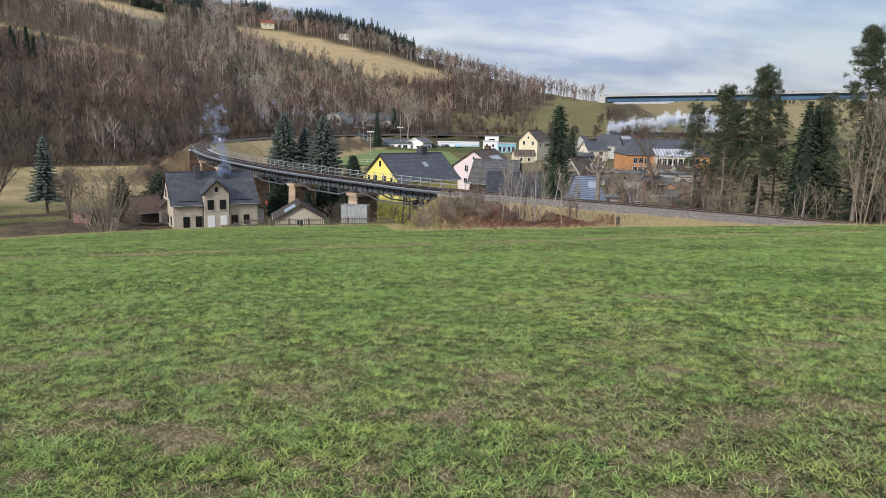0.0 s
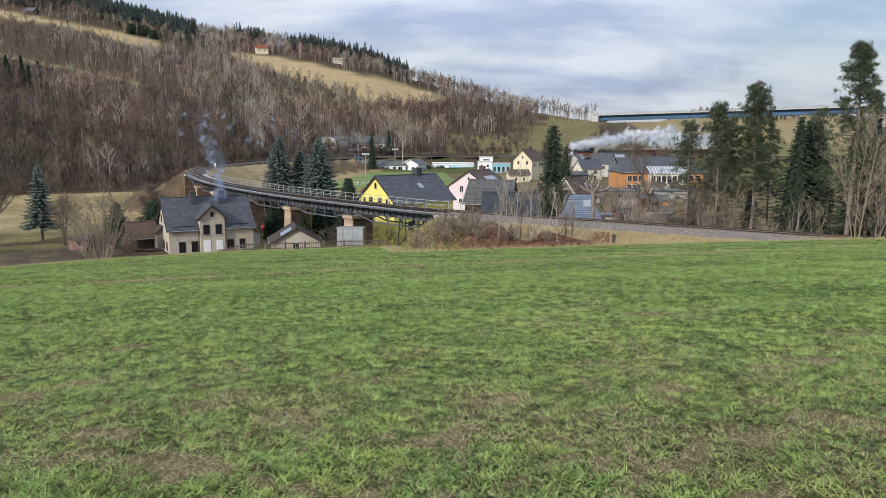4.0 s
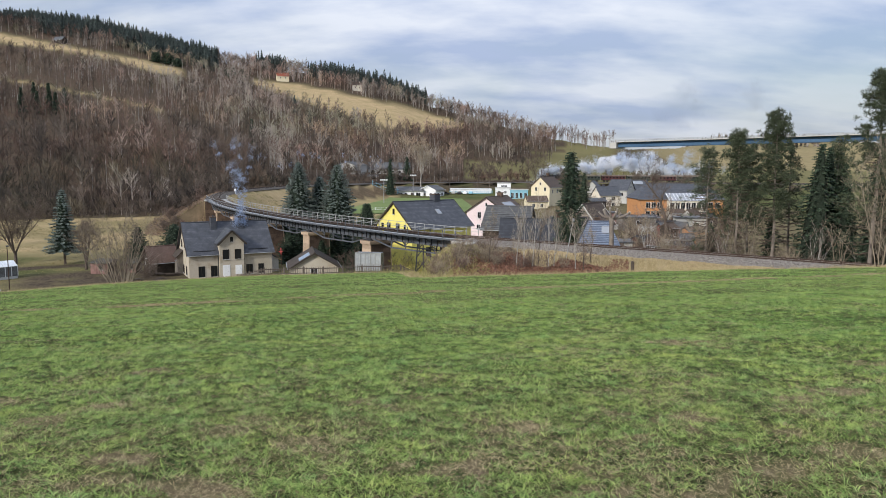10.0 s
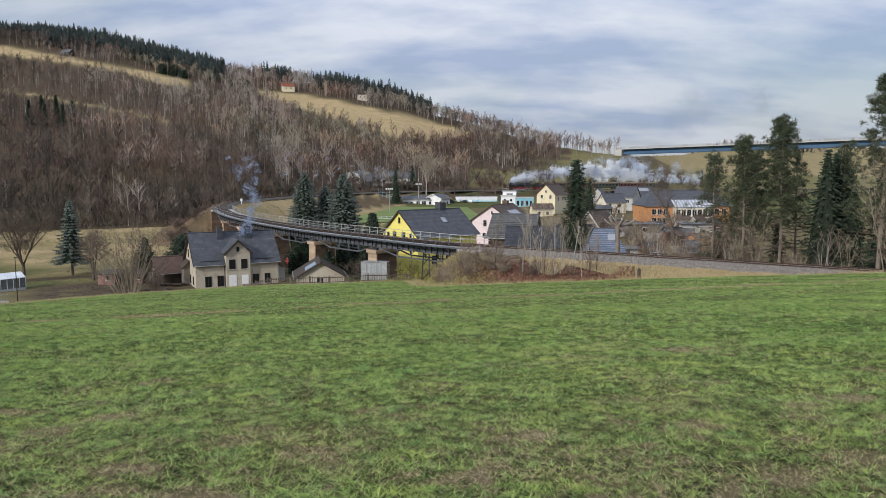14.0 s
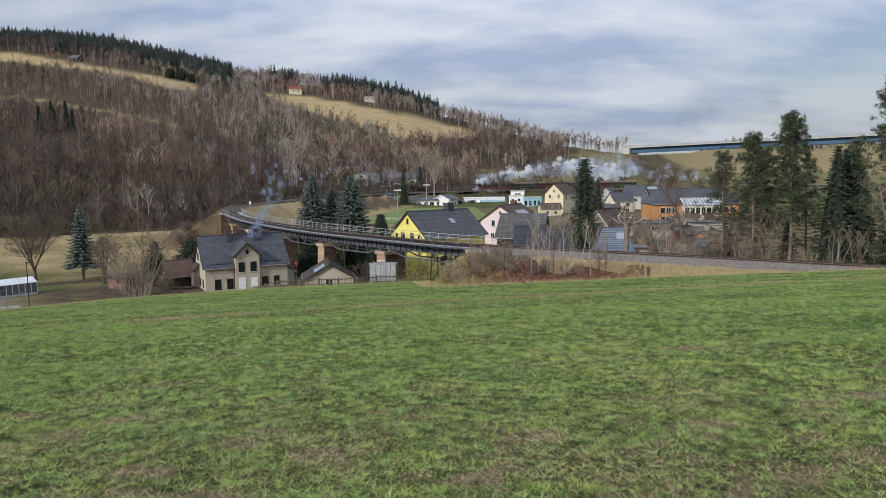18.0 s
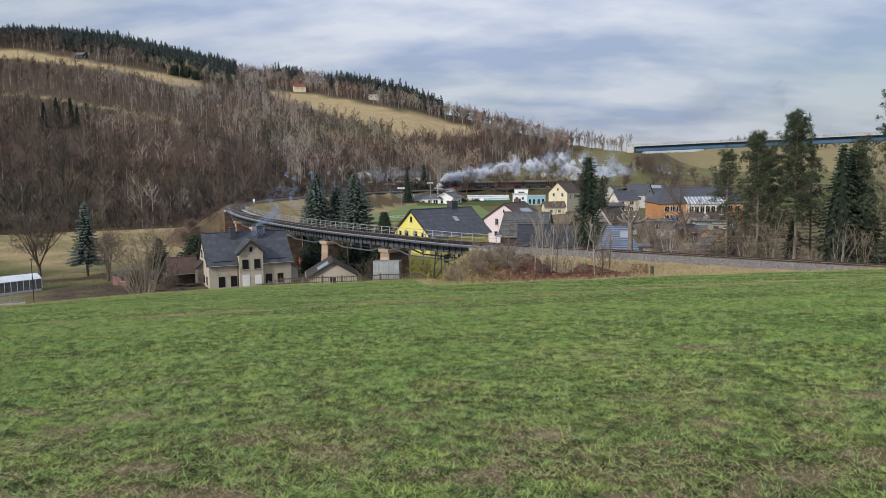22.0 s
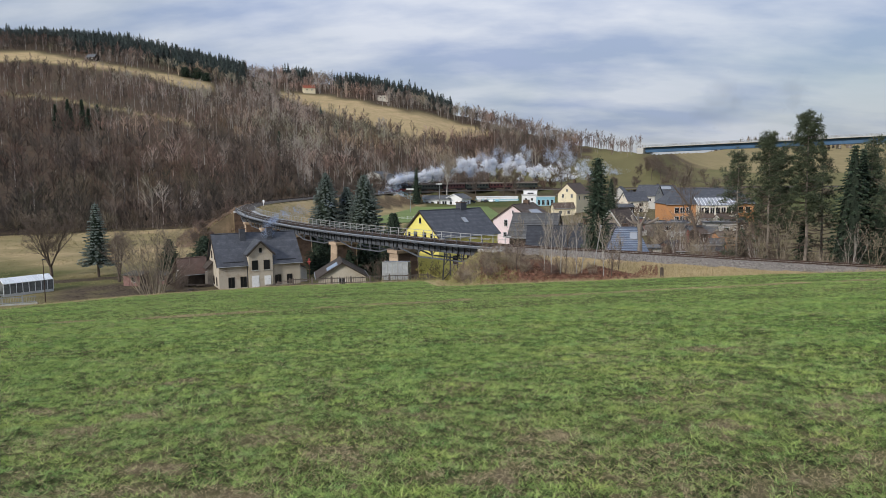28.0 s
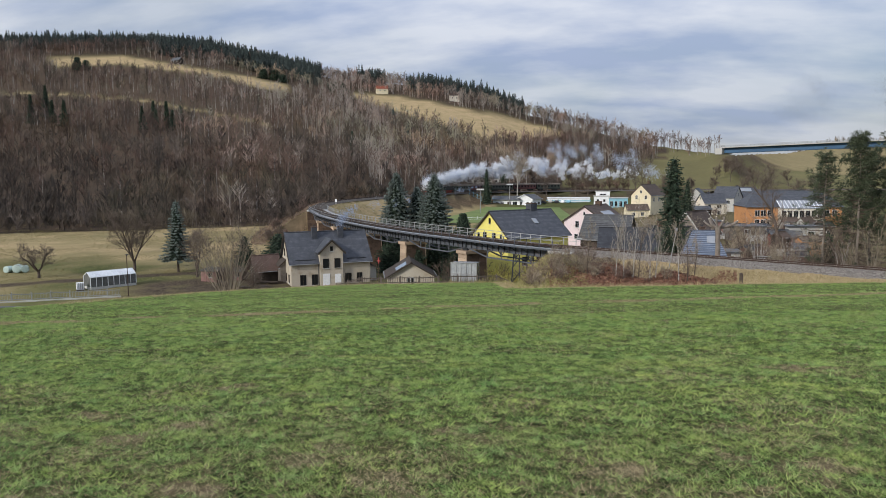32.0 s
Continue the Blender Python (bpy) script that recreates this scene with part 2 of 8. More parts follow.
M_RAILHEAD = surface("worn_rail_head", (0.20, 0.17, 0.15), (0.32, 0.28, 0.25), 3, 30, 0.35, 0.8, 0.5, 0.0)
M_TIMBER = surface("tarred_timber", (0.05, 0.038, 0.03), (0.10, 0.08, 0.065), 3, 20, 0.85, vary=0.2)
M_BALLAST = surface("grey_ballast", (0.075, 0.068, 0.062), (0.38, 0.35, 0.32), 5, 9, 0.95, bump=1.0, depth=0.08)
M_OLDBALLAST = surface("dirty_brown_ballast", (0.06, 0.052, 0.045), (0.17, 0.15, 0.13), 5, 9, 0.95, bump=1.0, depth=0.08)
M_PALERAIL = surface("pale_railing", (0.28, 0.285, 0.28), (0.38, 0.385, 0.375), 1.0, 14, 0.6, 0, 0.3, 0.05)
M_PALEBARK = surface("pale_olive_bark", (0.17, 0.14, 0.10), (0.29, 0.25, 0.19), 2.0, 18, 0.9)
M_POLLARD = surface("grey_pollard_bark", (0.15, 0.125, 0.105), (0.27, 0.235, 0.20), 1.5, 15, 0.95, bump=0.7, depth=0.03)
M_STONE = surface("tan_cut_stone", (0.36, 0.27, 0.19), (0.46, 0.35, 0.26), 0.7, 8, 0.9, bump=0.5, depth=0.03, vary=0.18)
M_DARKSTONE = surface("brown_masonry", (0.075, 0.052, 0.04), (0.14, 0.095, 0.07), 0.7, 8, 0.95, bump=0.6, depth=0.04, vary=0.25)
M_CONCRETE = surface("pale_concrete", (0.42, 0.42, 0.40), (0.52, 0.52, 0.50), 0.4, 8, 0.9)
M_ROAD = surface("grey_asphalt", (0.09, 0.09, 0.095), (0.14, 0.14, 0.145), 0.5, 20, 0.9)
M_BLUESTEEL = surface("blue_bridge_steel", (0.03, 0.085, 0.17), (0.045, 0.11, 0.21), 0.05, 1, 0.55, 0, 0.4, 0.0)
M_BARK = surface("grey_brown_bark", (0.075, 0.058, 0.045), (0.14, 0.11, 0.09), 1.5, 20, 0.95, bump=0.6, depth=0.03)
M_BIRCH = surface("pale_birch_bark", (0.30, 0.28, 0.25), (0.42, 0.40, 0.37), 2.0, 18, 0.9, worn=(0.07, 0.06, 0.05))
M_TWIG = leafy("brown_twigs", (0.075, 0.055, 0.042), (0.16, 0.125, 0.10))
M_PALETWIG = leafy("pale_twigs", (0.20, 0.165, 0.12), (0.36, 0.30, 0.22))
M_YELLOWTWIG = leafy("yellow_twigs", (0.16, 0.145, 0.03), (0.40, 0.36, 0.10))
M_REDTWIG = leafy("reddish_twigs", (0.115, 0.078, 0.062), (0.19, 0.135, 0.11))
M_SPRUCE = leafy("spruce_needles", (0.016, 0.032, 0.020), (0.065, 0.095, 0.058))
M_RIDGESPRUCE = leafy("ridge_spruce_needles", (0.020, 0.031, 0.029), (0.055, 0.069, 0.060))
M_BLUESPRUCE = leafy("blue_spruce_needles", (0.040, 0.058, 0.050), (0.22, 0.265, 0.235))
M_PINE = leafy("pine_needles", (0.022, 0.033, 0.020), (0.10, 0.12, 0.068))
M_STRAW = leafy("dry_grass", (0.18, 0.135, 0.065), (0.51, 0.425, 0.245))
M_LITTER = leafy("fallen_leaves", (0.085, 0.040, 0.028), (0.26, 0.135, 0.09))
# lighter copy of the leaf colour, with the far bank's sunlight painted in
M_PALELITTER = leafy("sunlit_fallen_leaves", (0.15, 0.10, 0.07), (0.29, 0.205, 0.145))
# near-black green: the shade inside a crown is put into this colour
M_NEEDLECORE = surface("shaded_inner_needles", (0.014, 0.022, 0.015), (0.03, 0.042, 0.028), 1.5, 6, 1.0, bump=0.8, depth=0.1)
M_STEAM = vapour("white_steam", (0.90, 0.905, 0.92), (0.80, 0.82, 0.86))
M_THINSTEAM = vapour("thinning_bluish_steam", (0.62, 0.69, 0.82), (0.50, 0.58, 0.72))
M_GREYSMOKE = vapour("thin_grey_smoke", (0.20, 0.22, 0.26), (0.13, 0.15, 0.18))
M_SMOKE = vapour("blue_wood_smoke", (0.42, 0.50, 0.66), (0.32, 0.40, 0.55))

# ---- building blocks ----
class Geo:
    """Collects boxes, beams and faces for one mesh."""

    def __init__(self):
        self.v, self.f = [], []

    def add(self, v, f):
        k = len(self.v)
        self.v += [tuple(p) for p in v]
        self.f += [tuple(i + k for i in q) for q in f]
        return self

    def box(self, x0, x1, y0, y1, z0, z1, m=None):
        p = [Vector((x, y, z)) for z in (z0, z1) for x, y in ((x0, y0), (x1, y0), (x1, y1), (x0, y1))]
        if m is not None:
            p = [m @ q for q in p]
        return self.add(p, [(3, 2, 1, 0), (4, 5, 6, 7), (0, 1, 5, 4), (1, 2, 6, 5), (2, 3, 7, 6), (3, 0, 4, 7)])

    def rod(self, a, b, r0, r1=None, n=6):
        a, b = Vector(a), Vector(b)
        r1 = r0 if r1 is None else r1
        d = (b - a).normalized()
        s = d.cross(Vector((0, 0, 1)) if abs(d.z) < 0.9 else Vector((1, 0, 0))).normalized()
        u = s.cross(d)
        ring = [(math.cos(2 * math.pi * i / n), math.sin(2 * math.pi * i / n)) for i in range(n)]
        p = [a + (s * c + u * q) * r0 for c, q in ring] + [b + (s * c + u * q) * r1 for c, q in ring]
        f = [(i, (i + 1) % n, n + (i + 1) % n, n + i) for i in range(n)]
        return self.add(p, f + [tuple(range(n - 1, -1, -1)), tuple(range(n, 2 * n))])

    def beam(self, a, b, w, h):
        """A rectangular bar from a to b; w across, h upright, hanging centred on the line."""
        a, b = Vector(a), Vector(b)
        d = (b - a).normalized()
        s = d.cross(Vector((0, 0, 1)))
        s = Vector((1, 0, 0)) if s.length < 1e-4 else s.normalized()
        u = s.cross(d)
        p = [q + s * i * w / 2 + u * j * h / 2 for q in (a, b) for i, j in ((-1, -1), (1, -1), (1, 1), (-1, 1))]
        return self.add(p, [(3, 2, 1, 0), (4, 5, 6, 7), (0, 1, 5, 4), (1, 2, 6, 5), (2, 3, 7, 6), (3, 0, 4, 7)])

    def slab(self, pts, thick):
        """A flat sheet through pts with its thickness below."""
        pts = [Vector(p) for p in pts]
        nrm = (pts[1] - pts[0]).cross(pts[-1] - pts[0]).normalized()
        k = len(pts)
        low = [p - nrm * thick for p in pts]
        f = [tuple(range(k)), tuple(range(2 * k - 1, k - 1, -1))] + [(i, k + i, k + (i + 1) % k, (i + 1) % k) for i in range(k)]
        return self.add(pts + low, f)

    def prism(self, pts, d):
        """An outline pushed along d."""
        pts = [Vector(p) for p in pts]
        d = Vector(d)
        k = len(pts)
        f = [tuple(range(k - 1, -1, -1)), tuple(range(k, 2 * k))] + [(i, (i + 1) % k, k + (i + 1) % k, k + i) for i in range(k)]
        return self.add(pts + [p + d for p in pts], f)


def mesh_of(name, geo, mat):
    me = bpy.data.meshes.new(name)
    me.from_pydata(geo.v, [], geo.f)
    me.materials.append(mat)
    return me


def part(name, geo, mat, parent=None, label=""):
    """Links the collected geometry as one mesh object under its thing or part."""
    ob = new(name, geo if isinstance(geo, bpy.types.Mesh) else mesh_of(name, geo, mat))
    if parent is not None:
        ob.parent = parent
    return tagged(ob, label)


def thing(name, m, label, category, group="", kind=""):
    ob = new(name)
    ob.matrix_world = m
    ob.empty_display_size = 0.2
    return tagged(ob, label, category, group, kind)


def cloud_mesh(name, verts, faces_n, mat, smooth=False):
    """A big mesh from numpy: verts (n, k, 3), every k corners one face."""
    v = verts.reshape(-1, 3).astype(np.float32)
    k = faces_n
    me = bpy.data.meshes.new(name)
    me.vertices.add(len(v))
    me.vertices.foreach_set("co", v.ravel())
    nf = len(v) // k
    me.loops.add(len(v))
    me.loops.foreach_set("vertex_index", np.arange(len(v), dtype=np.int32))
    me.polygons.add(nf)
    me.polygons.foreach_set("loop_start", np.arange(0, nf * k, k, dtype=np.int32))
    me.materials.append(mat)
    me.update(calc_edges=True)
    return me


# ---- the lie of the land ----
def smooth(lo, hi, x):
    t = np.clip((x - lo) / (hi - lo), 0, 1)
    return t * t * (3 - 2 * t)


# centre line of the railway, from the right-hand cutting over the viaduct and round the valley
TRACK_PTS = [(190, -34), (130, 6.5), (90, 33.5), (60, 53.6), (39.6, 67.3), (21, 79.8), (3.5, 91.6), (-8, 103.2), (-24, 122.4), (-41, 149.5), (-54, 177), (-63, 204),
             (-68.5, 232), (-68, 262), (-62, 295), (-50, 328), (-30, 362), (4, 388), (50, 402), (110, 408), (200, 402), (320, 390)]
TRACK_Z = -9.0


def spline(pts, step=1.0):
    p = np.array(pts, float)
    p = np.vstack([2 * p[0] - p[1], p, 2 * p[-1] - p[-2]])
    out = []
    for i in range(1, len(p) - 2):
        n = max(2, int(np.linalg.norm(p[i + 1] - p[i]) / 0.5))
        t = np.linspace(0, 1, n, endpoint=False)[:, None]
        a, b, c, d = p[i - 1:i + 3]
        out.append(0.5 * ((2 * b) + (-a + c) * t + (2 * a - 5 * b + 4 * c - d) * t ** 2 + (-a + 3 * b - 3 * c + d) * t ** 3))
    q = np.vstack(out + [p[-2][None]])
    s = np.concatenate([[0], np.cumsum(np.linalg.norm(np.diff(q, axis=0), axis=1))])
    g = np.arange(0, s[-1], step)
    return np.stack([np.interp(g, s, q[:, 0]), np.interp(g, s, q[:, 1])], 1)


LINE = spline(TRACK_PTS)                       # one point a metre
LINE_DIR = np.gradient(LINE, axis=0)
LINE_DIR /= np.linalg.norm(LINE_DIR, axis=1)[:, None]


def on_line(s, across=0.0):
    """Place and heading on the railway, s metres along it; across counts to the right of travel."""
    x, y = np.interp(s, np.arange(len(LINE)), LINE[:, 0]), np.interp(s, np.arange(len(LINE)), LINE[:, 1])
    dx, dy = np.interp(s, np.arange(len(LINE)), LINE_DIR[:, 0]), np.interp(s, np.arange(len(LINE)), LINE_DIR[:, 1])
    return x + dy * across, y - dx * across, math.atan2(dy, dx)


def along(x, y):
    """Metres along the railway of the point of it next to x, y."""
    return int(np.argmin((LINE[:, 0] - x) ** 2 + (LINE[:, 1] - y) ** 2))


S_AB0, S_AB1 = along(3.0, 92.0), along(-58.0, 187.0)     # the viaduct's two abutments

# hillside: foot and ridge by bearing a = x / y
FOOT_A = [-0.92, -0.6, -0.38, -0.27, -0.16, -0.08, 0.03, 0.15, 0.3, 0.5]
FOOT_Y = [190, 212, 232, 275, 345, 380, 405, 420, 430, 420]
FOOT_Z = [-16, -16, -16, -11, -10, -10, -10, -10, -12, -14]
RIDGE_A = [-0.824, -0.596, -0.482, -0.369, -0.294, -0.217, -0.141, -0.065, -0.019, 0.051, 0.128, 0.206, 0.252, 0.322, 0.399, 0.553]
RIDGE_Y = [800, 850, 870, 850, 830, 820, 800, 780, 760, 720, 680, 620, 560, 900, 1300, 1300]
RIDGE_Z = [153, 160, 157, 131, 112, 103, 93, 78, 61, 45, 27, 17, 13, 22, 44, 44]
FIELD = np.array([(-34, -60), (-28.4, 20), (-27.8, 42), (-28.4, 56), (-26.8, 64), (-21.5, 77), (-20, 79), (-4, 81), (-1.5, 57), (20, 59), (34, 55), (80, 40), (300, -60), (300, -400), (-60, -400)], float)


def inside(x, y, poly):
    r = np.zeros(x.shape, bool)
    for (x0, y0), (x1, y1) in zip(poly, np.roll(poly, -1, 0)):
        c = ((y0 > y) != (y1 > y)) & (x < (x1 - x0) * (y - y0) / (y1 - y0 + 1e-12) + x0)
        r ^= c
    return r


def edge_gap(x, y, poly):
    """Distance to the outline, negative inside."""
    d = np.full(x.shape, 1e9)
    for (x0, y0), (x1, y1) in zip(poly, np.roll(poly, -1, 0)):
        ex, ey = x1 - x0, y1 - y0
        t = np.clip(((x - x0) * ex + (y - y0) * ey) / (ex * ex + ey * ey), 0, 1)
        d = np.minimum(d, np.hypot(x - x0 - t * ex, y - y0 - t * ey))
    return np.where(inside(x, y, poly), -d, d)


def line_gap(x, y):
    """Distance to the railway and the metre mark next to it."""
    d, s = np.full(x.shape, 1e9), np.zeros(x.shape)
    near = (np.abs(x) < 420) & (y > -120) & (y < 520)
    xi, yi = x[near], y[near]
    bd, bs = np.full(xi.shape, 1e18), np.zeros(xi.shape)
    for k in range(0, len(LINE), 2):
        q = (xi - LINE[k, 0]) ** 2 + (yi - LINE[k, 1]) ** 2
        c = q < bd
        bd[c], bs[c] = q[c], k
    d[near], s[near] = np.sqrt(bd), bs
    return d, s


def hill(x, y):
    """Height of the hillside, its share from foot to ridge."""
    ys = np.maximum(y, 40.0)
    a = np.clip(x / ys, -1.6, 1.2)
    yf, zf = np.interp(a, FOOT_A, FOOT_Y), np.interp(a, FOOT_A, FOOT_Z)
    yr, zr = np.interp(a, RIDGE_A, RIDGE_Y), np.interp(a, RIDGE_A, RIDGE_Z)
    s = (y - yf) / (yr - yf)
    z = np.where(s < 1, zf + (zr - zf) * np.clip(s, 0, 1) ** 1.3, zr - (zr - zf) * 0.25 * np.clip(s - 1, 0, 2))
    return z, s


def ground_z(x, y, full=False):
    x, y = np.asarray(x, float), np.asarray(y, float)
    shape = x.shape
    x, y = x.ravel(), y.ravel()
    fz = -1.6 - 0.128 * y + 0.03 * x
    fz = np.where(y < -20, -1.6 + 2.56 - 0.05 * (y + 20) + 0.03 * x, fz)
    hz, hs = hill(x, y)
    floor = np.interp(y, [60, 100, 130, 240, 330, 380], [-17.2, -17.3, -17.0, -16.4, -16.2, -14.5])
    # the village lies a little higher beyond the line
    floor = floor + smooth(10, 60, x) * smooth(60, 110, y) * 1.6
    base = np.where(hs > 0, np.maximum(hz, floor), floor)
    base = np.where((hs > -0.12) & (hs <= 0), floor + (np.maximum(hz, floor) - floor) * smooth(-0.12, 0, hs), base)
    bank = smooth(-6.5, 2.2, x) * smooth(2.5, -3.5, y - (93.95 - 0.67 * x)) * smooth(140, 90, y)
    base = base + (-9.75 - base) * bank
    # railway bank, left out under the viaduct
    d, s = line_gap(x, y)
    lift = TRACK_Z - 0.62 - np.maximum(d - 2.7, 0) * 0.62
    open_ = smooth(S_AB0 - 2, S_AB0 + 2, s) * smooth(S_AB1 + 2, S_AB1 - 2, s)
    lift = lift - 30 * open_
    base = np.maximum(base, lift)
    cut = TRACK_Z - 0.62 + np.maximum(d - 3.2, 0) * 0.7
    base = np.where((s > S_AB1) | (s < S_AB0), np.minimum(base, np.maximum(cut, TRACK_Z - 0.62)), base)
    g = edge_gap(x, y, FIELD)
    w = 1 - smooth(0, np.where(x > -4, 5.0, np.where(x > -24, 21.0, 13.0)), g)
    z = base + (fz - base) * w
    # small unevenness
    z = z + 0.05 * np.sin(x * 0.9 + 1.3 * np.sin(y * 0.31)) * np.sin(y * 0.7 + x * 0.2) * smooth(9, 14, d) * (1 - smooth(-1, 0, -g) * 0.6)
    if full:
        return z.reshape(shape), d.reshape(shape), s.reshape(shape), g.reshape(shape), hs.reshape(shape)
    return z.reshape(shape)


def gz(x, y):
    return float(ground_z(np.array([x]), np.array([y]))[0])


def step(lo, hi, x):
    return np.clip((x - lo) / (hi - lo), 0, 1)


def meadow(a, hs, soft=0.0):
    """Share of open meadow on the hillside by bearing and height."""
    top1, bot1 = np.interp(a, [-0.9, -0.60, -0.48, -0.41, -0.345], [0.86, 0.885, 0.79, 0.81, 0.80]), np.interp(a, [-0.9, -0.6, -0.52, -0.45, -0.39, -0.345], [0.76, 0.79, 0.75, 0.735, 0.71, 0.735])
    e = 0.012
    m1 = step(-e, e, top1 - hs) * step(-e, e, hs - bot1) * step(-0.002, 0.006, -0.345 - a) * step(-0.72, -0.70, a)
    top2, bot2 = np.interp(a, [-0.26, -0.20, -0.14, -0.08, -0.02, 0.036], [0.846, 0.855, 0.83, 0.812, 0.875, 0.859]), np.interp(a, [-0.26, -0.17, -0.11, -0.065, -0.02, 0.036], [0.79, 0.63, 0.55, 0.52, 0.60, 0.80])
    m2 = step(-e, e, top2 - hs) * step(-e, e, hs - bot2) * step(-0.264, -0.258, a) * step(-0.038, -0.030, -a)
    path = np.interp(a, [-0.9, -0.69, -0.556, -0.487, -0.434, -0.38], [0.60, 0.562, 0.515, 0.466, 0.462, 0.442])
    m3 = step(-0.375, -0.385, a) * step(0.014, 0.004, np.abs(hs - path)) * 0.85
    m = np.maximum(np.maximum(m1, m2), m3)
    return m if soft else m > 0.3


def lumps(x, y, size, seed):
    """Soft random lumps of about that size, 0 to 1."""
    r = np.random.default_rng(seed).random((256, 256))
    out = 0.0
    for k, w in ((1.0, 0.65), (2.1, 0.35)):
        u, v = x * k / size + 37.2 * k, y * k / size + 11.7 * k
        i, j = np.floor(u).astype(int), np.floor(v).astype(int)
        a, b = u - i, v - j
        a, b = a * a * (3 - 2 * a), b * b * (3 - 2 * b)
        q = lambda m, n: r[(i + m) % 256, (j + n) % 256]
        out = out + w * ((q(0, 0) * (1 - a) + q(1, 0) * a) * (1 - b) + (q(0, 1) * (1 - a) + q(1, 1) * a) * b)
    return np.clip((out - 0.22) / 0.56, 0, 1)


def trodden(x):
    """The y of the trodden line of dry grass across the field."""
    return 33.2 + np.where(x < 0, 0.5, 0.33) * x + 0.35 * np.sin(x * 0.8)


def worn(x, y):
    """Share of bare, trodden soil on the field."""
    big = np.sin(x * 1.7 + 2.1 * np.sin(y * 1.1)) * np.sin(y * 1.9 + 1.7 * np.sin(x * 0.8)) + 0.5 * np.sin(x * 4.3 + y * 3.1) * np.sin(y * 5.2 - x * 1.3)
    w = smooth(0.70, 1.15, big) * np.interp(y, [4, 6, 9, 14, 30], [0.95, 0.7, 0.38, 0.25, 0.2])
    for px_, py_, pr_ in ((-0.80, 7.62, 0.30), (2.3, 6.6, 0.34), (0.75, 6.5, 0.26), (1.7, 7.0, 0.22), (4.4, 7.7, 0.28), (-4.3, 10.3, 0.34), (-1.2, 6.1, 0.2), (0.1, 5.2, 0.3), (2.4, 4.9, 0.3), (-2.6, 5.6, 0.26), (4.1, 12.3, 0.5), (-5.2, 8.4, 0.3), (3.1, 6.0, 0.24), (-1.9, 4.9, 0.3), (1.2, 4.6, 0.25), (6.0, 9.6, 0.35)):
        q = np.sqrt(((x - px_) / 1.05) ** 2 + (y - py_) ** 2)
        w = np.maximum(w, 0.9 * smooth(1.25, 0.4, q / (0.9 * pr_) + 1.5 * (lumps(x, y, 0.17, 8) - 0.45)))
    # the turf is thin and patchy next to the path
    w = np.maximum(w, smooth(0.62, 1.0, 0.6 * lumps(x, y, 0.21, 31) + 0.55 * lumps(x + 0.3 * y, y - 0.3 * x, 0.12, 32)) * np.interp(y, [4, 5.5, 8.5], [0.85, 0.65, 0.0]) * (y > 0))
    return w * (0.55 + 0.9 * lumps(x, y, 0.09, 12))


